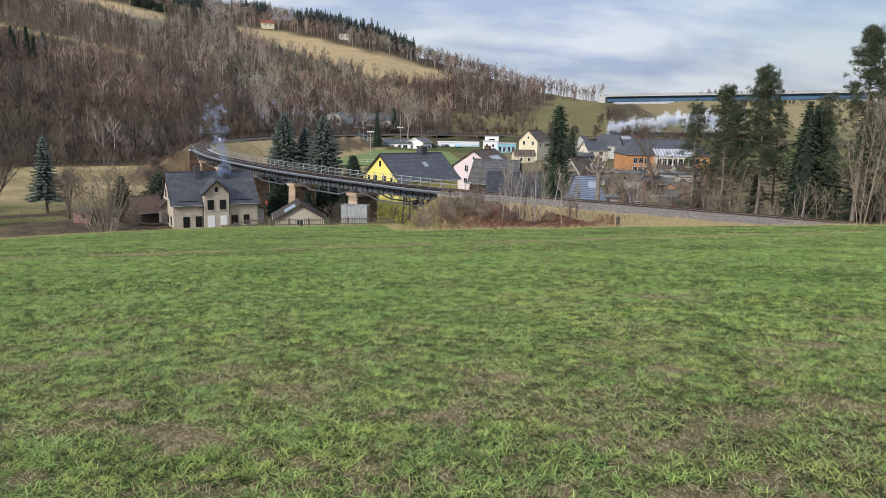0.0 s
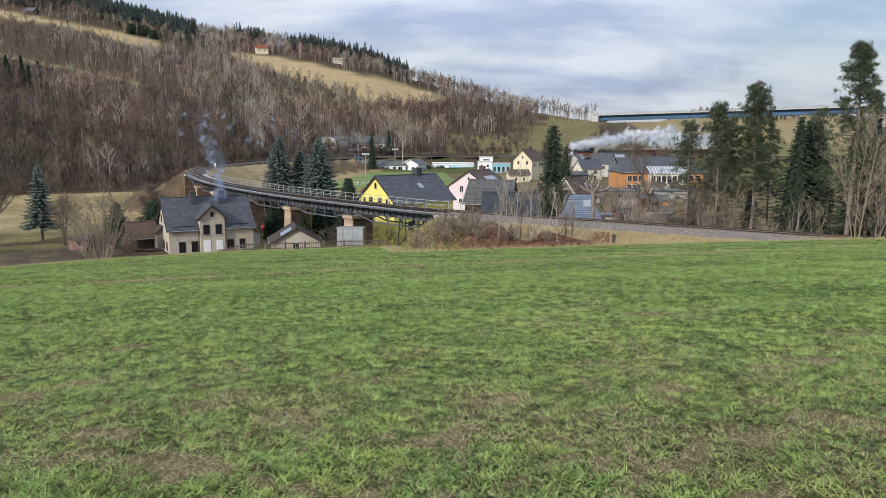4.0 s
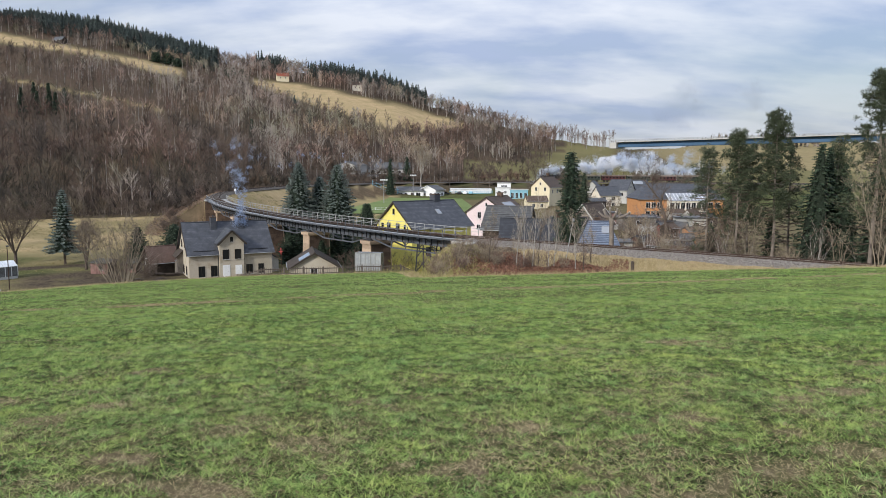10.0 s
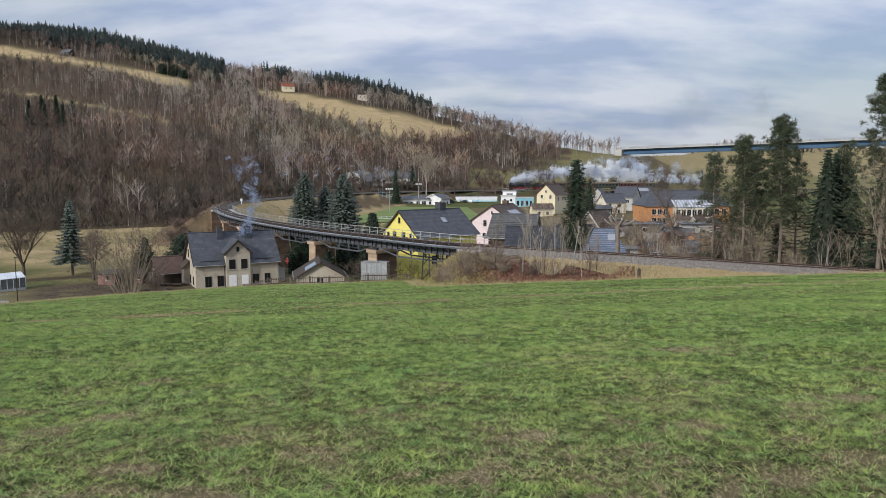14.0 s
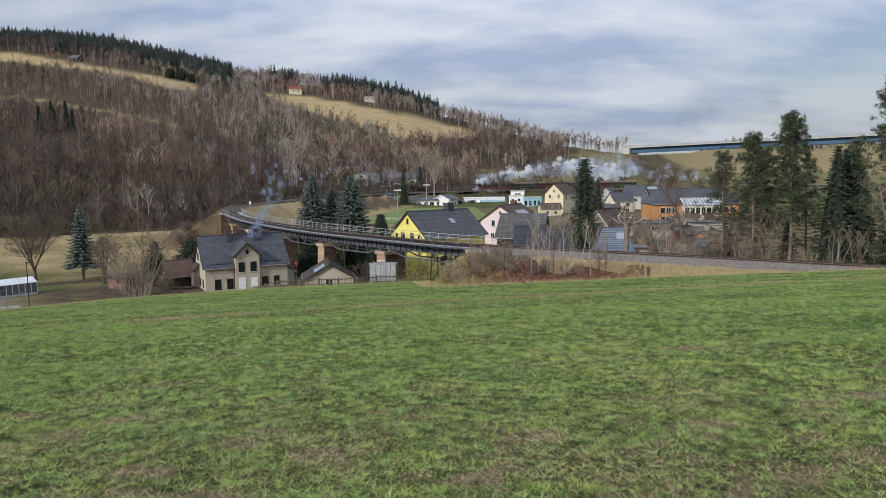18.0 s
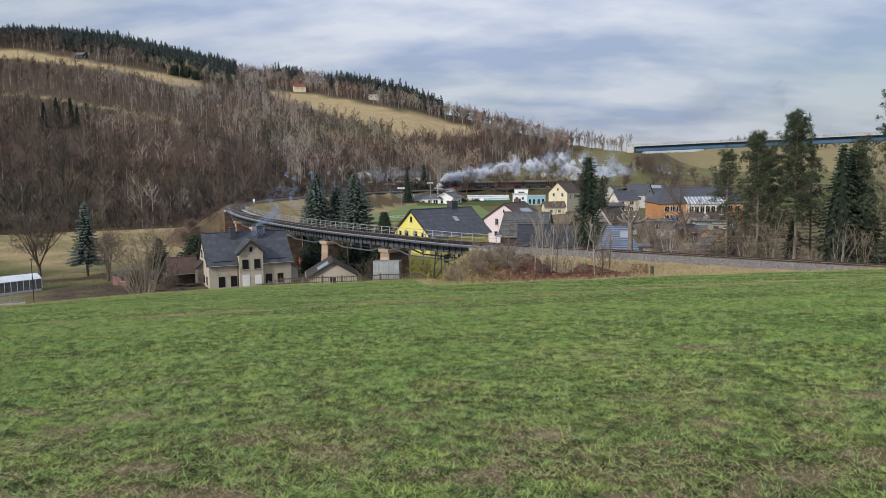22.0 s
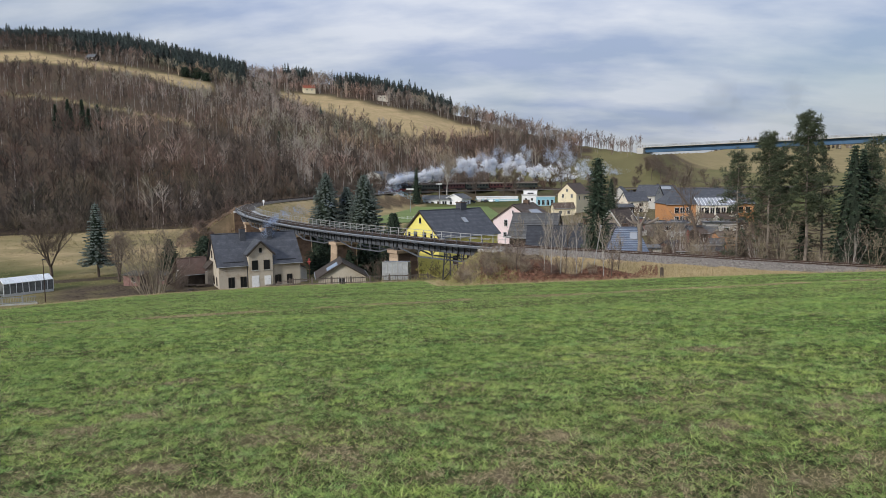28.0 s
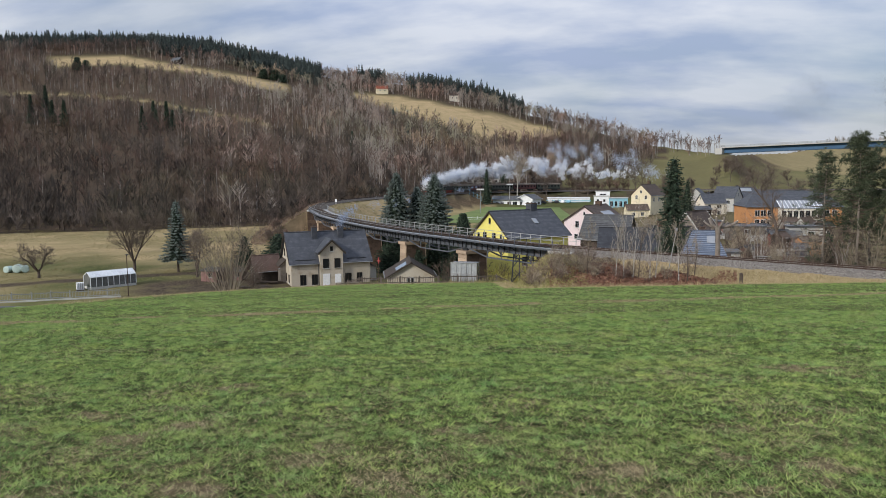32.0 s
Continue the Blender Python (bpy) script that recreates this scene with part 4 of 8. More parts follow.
def gable_house(name, m, L, W, H, R, wall, roof, label, category="house", over=0.4, end=0.3, chimneys=(), windows=(), thick=0.18, trim=None, group="", hip=0.0, courses=0, batten=None, sash=None):
    h = thing(name, m, label, category, group)
    I = Matrix.Identity(4)
    body = part("wall", Geo().box(-L / 2, L / 2, -W / 2, W / 2, -1.5, H + 0.02) if hip else gable_body(L, W, H, R), wall, h)
    k = R / (W / 2)
    lift = thick * math.sqrt(1 + k * k)
    for side in (-1, 1):
        e = W / 2 + over
        p = [(-L / 2 - end, side * e, H - over * k + lift), (L / 2 + end, side * e, H - over * k + lift), (L / 2 + end - hip, 0, H + R + lift), (-L / 2 - end + hip, 0, H + R + lift)]
        if side > 0:
            p = p[::-1]
        slope = part("roof", Geo().slab(p, thick), roof, h)
        part("gutter", Geo().rod((-L / 2 - end, side * (e + 0.06), H - over * k + lift - 0.1), (L / 2 + end, side * (e + 0.06), H - over * k + lift - 0.1), 0.07), M_RAILING, slope)
        if trim:
            for x in (-L / 2 - end - 0.02, L / 2 + end + 0.02):
                part("barge_board", Geo().beam((x, side * e, H - over * k + lift - 0.12), (x, 0, H + R + lift - 0.12), 0.05, 0.26), trim, slope)
        for i in range(courses):
            q = (i + 0.5) / courses
            a = Vector((-L / 2 - end + 0.03 + hip * q, side * e * (1 - q), H - over * k + lift + (R + over * k) * q + 0.02))
            part("roof_batten", Geo().beam(a, a + Vector((L + 2 * end - 0.06 - 2 * hip * q, 0, 0)), 0.09, 0.07), batten or roof, slope)
    if hip:
        for sx in (-1, 1):
            p = [(sx * (L / 2 + end), -sx * (W / 2 + over), H - over * k + lift), (sx * (L / 2 + end), sx * (W / 2 + over), H - over * k + lift), (sx * (L / 2 + end - hip), 0, H + R + lift)]
            part("hip_roof", Geo().slab(p, thick), roof, h)
    part("ridge_cap", Geo().rod((-L / 2 - end + hip, 0, H + R + lift), (L / 2 + end - hip, 0, H + R + lift), 0.11), roof, h)
    for cx, cy, cw, top in chimneys:
        zb = H + R - abs(cy) * k - 0.5
        c = part("chimney", Geo().box(cx - cw / 2, cx + cw / 2, cy - cw / 2, cy + cw / 2, zb, top), M_SLATE if roof is M_SLATE else M_DARKSTONE, h)
        part("chimney_cap", Geo().box(cx - cw / 2 - 0.08, cx + cw / 2 + 0.08, cy - cw / 2 - 0.08, cy + cw / 2 + 0.08, top, top + 0.1), M_DARKSTONE, c)
        part("flue", Geo().rod((cx, cy, top + 0.1), (cx, cy, top + 0.3), 0.13, 0.12, 8), M_DARKSTEEL, c)
    for face, u, z, w, hh, *rest in windows:
        kind = rest[0] if rest else "window"
        if face == "f":
            a = (u, -W / 2, z, 0)
        elif face == "b":
            a = (u, W / 2, z, 180)
        elif face == "l":
            a = (-L / 2, u, z, -90)
        else:
            a = (L / 2, u, z, 90)
        if kind == "window":
            frame_window(h, a[0], a[1], a[2], w, hh, I, sash, side=a[3], bars=1 if w > 0.7 else 0)
        elif kind == "roof":
            # skylight lying on the front slope at that height
            y = -(H + R - z) / k
            f = pose(u, y, z + lift + 0.02, 0, 0, 0) @ Matrix.Rotation(math.atan(k), 4, "X")
            s = part("skylight", Geo().box(-w / 2, w / 2, -hh / 2, hh / 2, 0, 0.08, f), M_RAILING, h)
            part("pane", Geo().box(-w / 2 + 0.07, w / 2 - 0.07, -hh / 2 + 0.07, hh / 2 - 0.07, 0.08, 0.095, f), M_PANEL, s)
        else:
            f = pose(a[0], a[1], a[2], 0, 0, a[3])
            d = part("door", Geo().box(-w / 2, w / 2, -0.05, 0.02, 0, hh, f), M_WHITE if kind == "white" else M_DARKWOOD, h, kind + " door")
            g = Geo()
            for x0, x1, z0, z1 in ((-w / 2 - 0.08, -w / 2, 0, hh + 0.08), (w / 2, w / 2 + 0.08, 0, hh + 0.08), (-w / 2, w / 2, hh, hh + 0.08)):
                g.box(x0, x1, -0.07, 0.02, z0, z1, f)
            part("door_frame", g, M_CONCRETE, d)
            part("handle", Geo().rod((w / 2 - 0.12, -0.09, 1.0), (w / 2 - 0.26, -0.09, 1.0), 0.02), M_DARKSTEEL, d).matrix_local = f
    return h


M_BATTEN = surface("pale_blue_batten", (0.20, 0.24, 0.32), (0.28, 0.33, 0.42), 0.8, 8, 0.5, 0, 0.5, 0.0)


# the beige house below the viaduct
def beige_house():
    L, W, H, R = 12.5, 8.4, 3.85, 4.15
    m = pose(-33.97, 113.7, -17.35, 0, 0, 29)
    h = gable_house("farmhouse", m, L, W, H, R, M_PLASTER, M_SLATE, "beige rendered house with a slate roof and gabled dormer", "house", 0.45, 0.35, [(-1.9, -0.75, 0.85, 9.0), (2.3, -0.75, 0.8, 9.0)],
                    [("f", -4.45, 0.25, 0.95, 1.65), ("f", -2.65, 0.25, 0.95, 1.65), 
                     ("f", 2.7, 0.35, 1.0, 1.5), ("f", 4.5, 0.35, 0.9, 1.5), ("l", -2.2, 0.5, 0.8, 1.3), ("l", 0.2, 0.5, 0.8, 1.3), ("l", 1.4, 4.4, 0.8, 1.2), ("l", -1.2, 4.4, 0.8, 1.2)], trim=M_DARKWOOD, sash=M_DARKWOOD)
    # gabled dormer flush with the front
    x0, x1, yf, ez, pz = -1.9, 1.75, -W / 2 - 0.62, 5.3, 7.1
    xm = (x0 + x1) / 2
    part("dormer_wall", Geo().prism([(x0, yf, -1.4), (x1, yf, -1.4), (x1, yf, ez), (xm, yf, pz), (x0, yf, ez)], (0, 3.4, 0)), M_PLASTER, h, "projecting gabled bay")
    for s, xe in ((-1, x0), (1, x1)):
        e = xe + s * 0.35
        ze = ez - 0.3
        p = [(xm, yf - 0.35, pz + 0.17), (e, yf - 0.35, ze + 0.17), (e, yf + 3.2, ze + 0.17), (xm, yf + 3.6, pz + 0.17)]
        if s < 0:
            p = p[::-1]
        ro = part("dormer_roof", Geo().slab(p[::-1], 0.14), M_SLATE, h)
        part("barge_board", Geo().beam((xm, yf - 0.37, pz + 0.06), (e, yf - 0.37, ze + 0.06), 0.05, 0.24), M_DARKWOOD, ro)
    I = Matrix.Identity(4)
    for x in (-0.98, 0.82):
        frame_window(h, x, yf, 2.85, 0.95, 1.5, I, M_DARKWOOD, 0)
    for x, z, w, hh in ((-0.95, 0.05, 1.1, 1.95), (0.9, 0.5, 1.0, 1.4)):
        d = part("door", Geo().box(x - w / 2, x + w / 2, yf - 0.05, yf + 0.02, z, z + hh), M_WHITE, h, "white door")
        part("handle", Geo().rod((x + w / 2 - 0.12, yf - 0.09, z + 0.9), (x + w / 2 - 0.26, yf - 0.09, z + 0.9), 0.02), M_DARKSTEEL, d)
    frame_window(h, xm, yf, 5.5, 0.45, 0.75, I, M_DARKWOOD, 0)
    for a, b in ((-5.6, -2.5), (2.6, 5.6)):
        part("snow_guard", Geo().rod((a, -W / 2 + 0.05, H + 0.35), (b, -W / 2 + 0.05, H + 0.35), 0.09), M_DARKSTEEL, h)
    for x in (-2.02, 1.87):
        part("downpipe", Geo().rod((x, -W / 2 - 0.1, 0), (x, -W / 2 - 0.1, 3.6), 0.06), M_DARKSTEEL, h)
    part("plinth", Geo().box(-L / 2 - 0.03, L / 2 + 0.03, -W / 2 - 0.03, W / 2 + 0.03, -1.4, 0.12), M_GREYWALL, h)
    # lean-to on the far gable and one on the near gable
    part("annex", Geo().prism([(L / 2, -2.6, -1), (L / 2 + 1.5, -2.6, -1), (L / 2 + 1.5, -2.6, 2.2), (L / 2, -2.6, 3.0)], (0, 5, 0)), M_GREYWALL, h)
    ar = part("annex_roof", Geo().slab([(L / 2, -2.9, 3.25), (L / 2 + 1.8, -2.9, 2.25), (L / 2 + 1.8, 2.7, 2.25), (L / 2, 2.7, 3.25)], 0.12), M_SLATE, h)
    part("porch", Geo().prism([(-L / 2, 0.6, -1), (-L / 2 - 0.9, 0.6, -1), (-L / 2 - 0.9, 0.6, 2.9), (-L / 2, 0.6, 3.7)], (0, 4.5, 0)), M_GREYWOOD, h, "weathered boarded lean-to")
    part("porch_roof", Geo().slab([(-L / 2 - 1.2, 0.4, 2.85), (-L / 2, 0.4, 3.95), (-L / 2, 5.3, 3.95), (-L / 2 - 1.2, 5.3, 2.85)], 0.12), M_DARKWOOD, h)
    return h


beige_house()

# the yellow house behind the viaduct: its gable end looks towards the field
gable_house("yellow_house", pose(-7.6 + 6.4 * 0.755, 118 + 6.4 * 0.656, -17.1, 0, 0, 41), 12.8, 9.4, 7.05, 3.75, M_YELLOW, M_SLATE, "bright yellow gabled house with a dark slate roof", "house", 0.5, 0.3,
                 [(2.6, 0.3, 1.3, 12.0)], [("l", -2.9, 6.3, 0.55, 1.1), ("l", -1.0, 6.0, 0.95, 1.55), ("l", 1.4, 6.0, 0.95, 1.55), ("l", 3.1, 6.3, 0.55, 1.1), ("l", 0.1, 9.0, 0.5, 0.9),
                                           ("f", -3, 2.4, 1.1, 1.4), ("f", 0, 2.4, 1.1, 1.4), ("f", 3, 2.4, 1.1, 1.4), ("f", 1.2, 9.0, 0.9, 1.2, "roof")], trim=M_DARKWOOD, sash=M_DARKWOOD)
# pink house
gable_house("pink_house", pose(10.4 + 6.2 * 0.45, 165 + 6.2 * 0.89, -16.4, 0, 0, 63), 12.4, 9.8, 5.6, 3.3, M_PINK, M_BROWNROOF, "pale pink gabled house with a dark tiled roof", "house", 0.45, 0.3,
            [(2.4, 0.2, 1.2, 9.8)], [("l", -1.2, 4.2, 1.0, 1.5), ("l", 1.7, 4.2, 0.9, 1.5), ("l", 0, 7.0, 0.5, 0.8), ("l", 1.9, 1.6, 0.9, 1.2), ("f", -3, 3.4, 1.0, 1.3), ("f", 0, 3.4, 1.0, 1.3), ("f", 0.5, 6.6, 5.5, 3.2, "roof")], trim=M_DARKWOOD)
# grey-shingled house and its dark neighbour close behind the line
gable_house("shingled_house", pose(12.2, 127.5, -15.8, 0, 0, -18), 7.6, 8.6, 4.9, 3.5, M_DARKWOOD, M_GREYROOF, "low house with a steep grey shingle roof", "house", 0.5, 0.4, [],
            [("r", 0, 5.1, 1.1, 1.0), ("f", -1, 2, 1.0, 1.2)], courses=15)
gable_house("dark_roofed_house", pose(13.8, 111.5, -14.2, 0, 0, -9), 8.4, 7.4, 3.1, 2.7, M_GREYWALL, M_DARKSLATE, "outbuilding under a dark slate roof", "house", 0.5, 0.4, [(2.6, 0.6, 0.7, 6.2)], [("f", 1, 0.8, 1, 1)])
gable_house("slate_annex", pose(20.5, 116.5, -14.6, 0, 0, -4), 6.2, 7.0, 3.4, 2.7, M_PALE, M_DARKSLATE, "small house with a slate roof and pale walls", "house", 0.4, 0.3, [(-1.6, 0.0, 0.7, 7.0)], [("f", 0.5, 1.2, 1, 1)])
gable_house("blue_roofed_house", pose(22.3, 102.0, -14.6, 0, 0, -10), 5.6, 7.6, 3.2, 3.35, M_GREYWALL, M_BLUESLAT, "house with a blue ribbed metal roof beside the railway", "house", 0.6, 0.5, [(-0.2, 0.5, 0.7, 7.2)],
            [("f", 0.9, 5.4, 1.0, 1.3, "roof"), ("f", 0, 0.9, 1, 1.2)], courses=17, batten=M_BATTEN, hip=1.9)
# timber gable behind it
gable_house("timber_gabled_house", pose(31.5, 151, -15.8, 0, 0, 55), 9.0, 6.4, 3.6, 4.2, M_GREYWOOD, M_BROWNROOF, "house with a weathered grey timber gable", "house", 0.4, 0.4, [], [("l", -1, 3.8, 0.7, 1.1), ("l", 0.8, 3.8, 0.7, 1.1), ("l", 0, 1.2, 1.4, 1.2)], trim=M_GREYWALL)
# cream house
gable_house("cream_house", pose(40.3, 276, -16.0, 0, 0, 56), 11.2, 7.6, 7.9, 3.6, M_CREAM, M_BROWNROOF, "tall cream house with a brown tiled roof", "house", 0.4, 0.3, [(1.5, 0.4, 0.9, 12.9)],
            [("l", -1.9, 6.4, 0.9, 1.4), ("l", 1.7, 6.4, 0.9, 1.4), ("l", 0, 8.6, 0.7, 1.0), ("l", -1.9, 3.2, 0.9, 1.4), ("l", 1.7, 3.2, 0.9, 1.4), ("f", -3, 5.6, 1, 1.4), ("f", 1, 5.6, 1, 1.4)])
gable_house("cream_annex", pose(34.5, 263, -16.0, 0, 0, 8), 7.5, 5, 3.1, 1.6, M_CREAM, M_BROWNROOF, "low cream annex with a tiled lean roof", "outbuilding", 0.4, 0.3, [], [("f", -1.5, 1, 1, 1.2), ("f", 1.5, 1, 1, 1.2)])
# two grey houses up the valley
gable_house("white_grey_house", pose(61.0, 268, -15.6, 0, 0, 14), 8.0, 7.0, 4.9, 2.9, M_PALE, M_SLATE, "grey-white house with a dark slate roof", "house", 0.4, 0.3, [(-1, 0.2, 0.8, 8.7)], [("f", -2.4, 3.0, 1.2, 1.3), ("f", 1.2, 3.0, 1.6, 1.3), ("f", -2.4, 0.8, 1.2, 1.4), ("f", 1.2, 0.8, 1.2, 1.4), ("l", 0, 6, 0.8, 1.0)])
gable_house("grey_house", pose(71.5, 288, -15.4, 0, 0, -35), 8, 8.6, 5.9, 3.8, M_GREYWALL, M_SLATE, "grey rendered house with a steep slate roof", "house", 0.4, 0.3, [], [("f", -2, 3.6, 1.2, 1.3), ("f", 2, 3.6, 1.2, 1.3), ("r", 0, 6.4, 1, 1.2)])
gable_house("slate_house", pose(80, 300, -15.2, 0, 0, 8), 10, 8, 5.5, 3.6, M_GREYWALL, M_SLATE, "grey house with solar panels on its roof", "house", 0.4, 0.3, [(-2, 0.3, 0.8, 9.9)], [("f", 0.6, 8.0, 4.6, 1.7, "roof"), ("f", -3, 3.6, 1.2, 1.3), ("f", 2, 3.6, 1.2, 1.3)])
gable_house("far_slate_house", pose(66, 315, -15.0, 0, 0, 70), 9, 7, 5.0, 3.2, M_GREYWALL, M_SLATE, "grey house with a slate roof up the valley", "house", 0.4, 0.3, [], [("l", -1.5, 4, 1, 1.2), ("l", 1.5, 4, 1, 1.2)])
# orange school building with a white glazed front
def school():
    m = pose(69, 214, -15.2, 0, 0, 2)
    h = gable_house("school_building", m, 25, 11, 5.9, 3.9, M_ORANGE, M_SLATE, "long orange building with a slate roof and white glazed bay", "school", 0.5, 0.4, [(4, 0.5, 0.8, 10.3)],
                    [("f", -9.6, 3.2, 1.3, 1.6), ("f", -8.0, 3.2, 1.3, 1.6), ("f", -6.3, 3.2, 1.3, 1.6), ("f", 8.6, 3.2, 1.3, 1.6), ("f", 10.6, 3.2, 1.3, 1.6), ("f", -9.6, 0.7, 1.3, 1.6), ("f", -8.0, 0.7, 1.3, 1.6), ("f", -6.3, 0.7, 1.3, 1.6)], hip=4.0)
    x0, x1, yf = -4.2, 6.8, -7.6
    part("bay", Geo().box(x0, x1, yf, -5.4, -1, 5.4), M_PALE, h, "pale glazed bay")
    bay_roof = part("bay_roof", Geo().slab([(x0 - 0.2, yf - 0.3, 5.4), (x1 + 0.2, yf - 0.3, 5.4), (x1 + 0.2, -4.2, 7.4), (x0 - 0.2, -4.2, 7.4)], 0.1), M_PANEL, h, "glazed lean roof")
    for i in range(12):
        x = x0 + (x1 - x0) * i / 11
        part("glazing_bar", Geo().beam((x, yf - 0.3, 5.46), (x, -4.2, 7.46), 0.09, 0.08), M_WHITE, bay_roof)
    I = Matrix.Identity(4)
    for z in (0.6, 3.1):
        for i in range(7):
            frame_window(h, x0 + 0.85 + i * 1.55, yf, z, 1.25, 1.7, I)
    return h


school()
gable_house("orange_shed", pose(50.0, 141, -14.9, 0, 0, 3), 4.4, 3.2, 2.35, 0.55, M_ORANGE, M_BROWNROOF, "small orange garden shed", "shed", 0.3, 0.2, [], [("f", 0.6, 0.9, 0.9, 0.8)])
gable_house("glazed_summerhouse", pose(50.5, 236, -14.8, 0, 0, 10), 5.2, 4.6, 3.4, 0.7, M_DARKWOOD, M_GREYROOF, "dark wooden summerhouse with wide windows", "summerhouse", 0.4, 0.3, [], [("f", -1.3, 1.2, 1.6, 1.6), ("f", 1.3, 1.2, 1.6, 1.6)])
# clubhouse, hall and flat-roofed blocks by the sports ground
gable_house("clubhouse", pose(-14.6, 357, -16.3, 0, 0, -4), 13, 9, 3.7, 1.5, M_WHITE, M_GREYROOF, "white single-storey clubhouse with a shallow grey roof", "clubhouse", 0.7, 0.6, [], [("f", -4.5, 1.2, 1.4, 1.2), ("f", -2, 1.2, 1.4, 1.2), ("f", 4, 1.0, 2.2, 1.8), ("f", 1.2, 0.2, 1.6, 2.4, "dark")], trim=M_WHITE)
gable_house("clubhouse_wing", pose(-4.2, 356, -16.3, 0, 0, 62), 9, 8.6, 4.0, 2.0, M_WHITE, M_GREYROOF, "white gabled wing with a grey roof", "clubhouse", 0.7, 0.6, [], [("l", -1.8, 1.2, 1.4, 1.3), ("l", 1.8, 1.2, 1.4, 1.3), ("f", -2, 1.2, 1.6, 1.3), ("f", 2, 1.2, 1.6, 1.3)], trim=M_WHITE)


def flat_block(name, m, L, W, H, wall, label, wins, category="building", rim=None):
    b = thing(name, m, label, category)
    part("wall", Geo().box(-L / 2, L / 2, -W / 2, W / 2, -1.5, H), wall, b)
    part("roof", Geo().box(-L / 2 - 0.25, L / 2 + 0.25, -W / 2 - 0.25, W / 2 + 0.25, H, H + 0.3), rim or M_GREYWALL, b)
    I = Matrix.Identity(4)
    for x, z, w, h in wins:
        frame_window(b, x, -W / 2, z, w, h, I, bars=1)
    return b


flat_block("sports_hall", pose(15.4, 376, -16.2, 0, 0, 1), 21, 8, 3.6, M_WHITE, "long low white hall with a teal base", [], rim=M_WHITE)
part_t = thing("teal_netting_fence", pose(15.4, 370.5, -16.2), "teal mesh fence in front of the white hall", "fence")
for i in range(12):
    part("post", Geo().rod((-11 + 2 * i, 0, -0.5), (-11 + 2 * i, 0, 3.2), 0.05), M_BLUE, part_t)
for z in (0.3, 1.0, 1.7, 2.4):
    part("wire", Geo().beam((-11, 0, z), (11, 0, z), 0.03, 0.34), M_BLUE, part_t)
flat_block("white_block", pose(28.6, 336, -16.2, 0, 0, -3), 6.6, 6, 5.6, M_WHITE, "white flat-roofed block beside the pavilion", [(-1.6, 3.2, 1.0, 1.2), (1.2, 3.2, 1.0, 1.2)])
flat_block("upper_block", pose(29.6, 341, -16.2, 0, 0, -3), 6.2, 5, 7.6, M_WHITE, "white block with a flat roof behind a lower one", [(0, 6, 3, 0.8)])
flat_block("blue_pavilion", pose(35.8, 334, -16.2, 0, 0, -3), 8.2, 6, 4.9, M_BLUE, "light blue flat-roofed pavilion with many windows", [(-3, 1.2, 1.2, 2.4), (-1, 1.2, 1.2, 2.4), (1, 1.2, 1.2, 2.4), (3, 1.2, 1.2, 2.4)])
gable_house("white_gabled_barn", pose(-49.5, 408, -6.6, 0, 0, 62), 12, 11.0, 6.0, 1.7, M_GREYWALL, M_GREYROOF, "pale grey gabled building at the foot of the wooded hill", "building", 0.3, 0.3, [], [("l", 0, 1, 4, 3.2)])
gable_house("long_grey_barn", pose(-30, 422, -6.0, 0, 0, 3), 24, 9, 3.4, 3.4, M_GREYWALL, M_GREYROOF, "long low grey building below the woods", "building", 0.4, 0.3, [(-4, 0.3, 1, 7.4)], [("f", x, 1, 1.6, 1.3) for x in (-10, -6, -2, 2, 6, 10)])
gable_house("dark_hut", pose(-39, 398, -9.2, 0, 0, 5), 9, 4.5, 2.4, 1.0, M_DARKWOOD, M_GREYROOF, "dark wooden hut beside the far line", "hut", 0.3, 0.3, [], [("f", 2, 0.6, 1.4, 1.2)])
gable_house("hill_house", pose(-161, 750, gz(-161, 750), 0, 0, 20), 12, 8, 4.4, 3.2, M_CREAM, M_REDTILE, "pale house with a red tiled roof high on the hill", "house", 0.4, 0.3, [], [("f", -2.5, 2, 1.2, 1.4), ("f", 2.5, 2, 1.2, 1.4)])
gable_house("hill_cottage", pose(-85, 745, gz(-85, 745), 0, 0, 10), 10, 7, 5.0, 2.8, M_PALE, M_BROWNROOF, "pale cottage at the meadow's edge on the hill", "house", 0.4, 0.3, [], [("f", -2, 2, 1.2, 1.4), ("f", 2, 2, 1.2, 1.4)])
gable_house("hill_chalet", pose(-385, 752, gz(-385, 752), 0, 0, -12), 10, 7, 3.0, 3, M_DARKWOOD, M_GREYROOF, "dark chalet below the spruce wood", "house", 0.6, 0.5, [], [("f", -2, 1.2, 1.2, 1.4), ("f", 2, 1.2, 1.2, 1.4)])

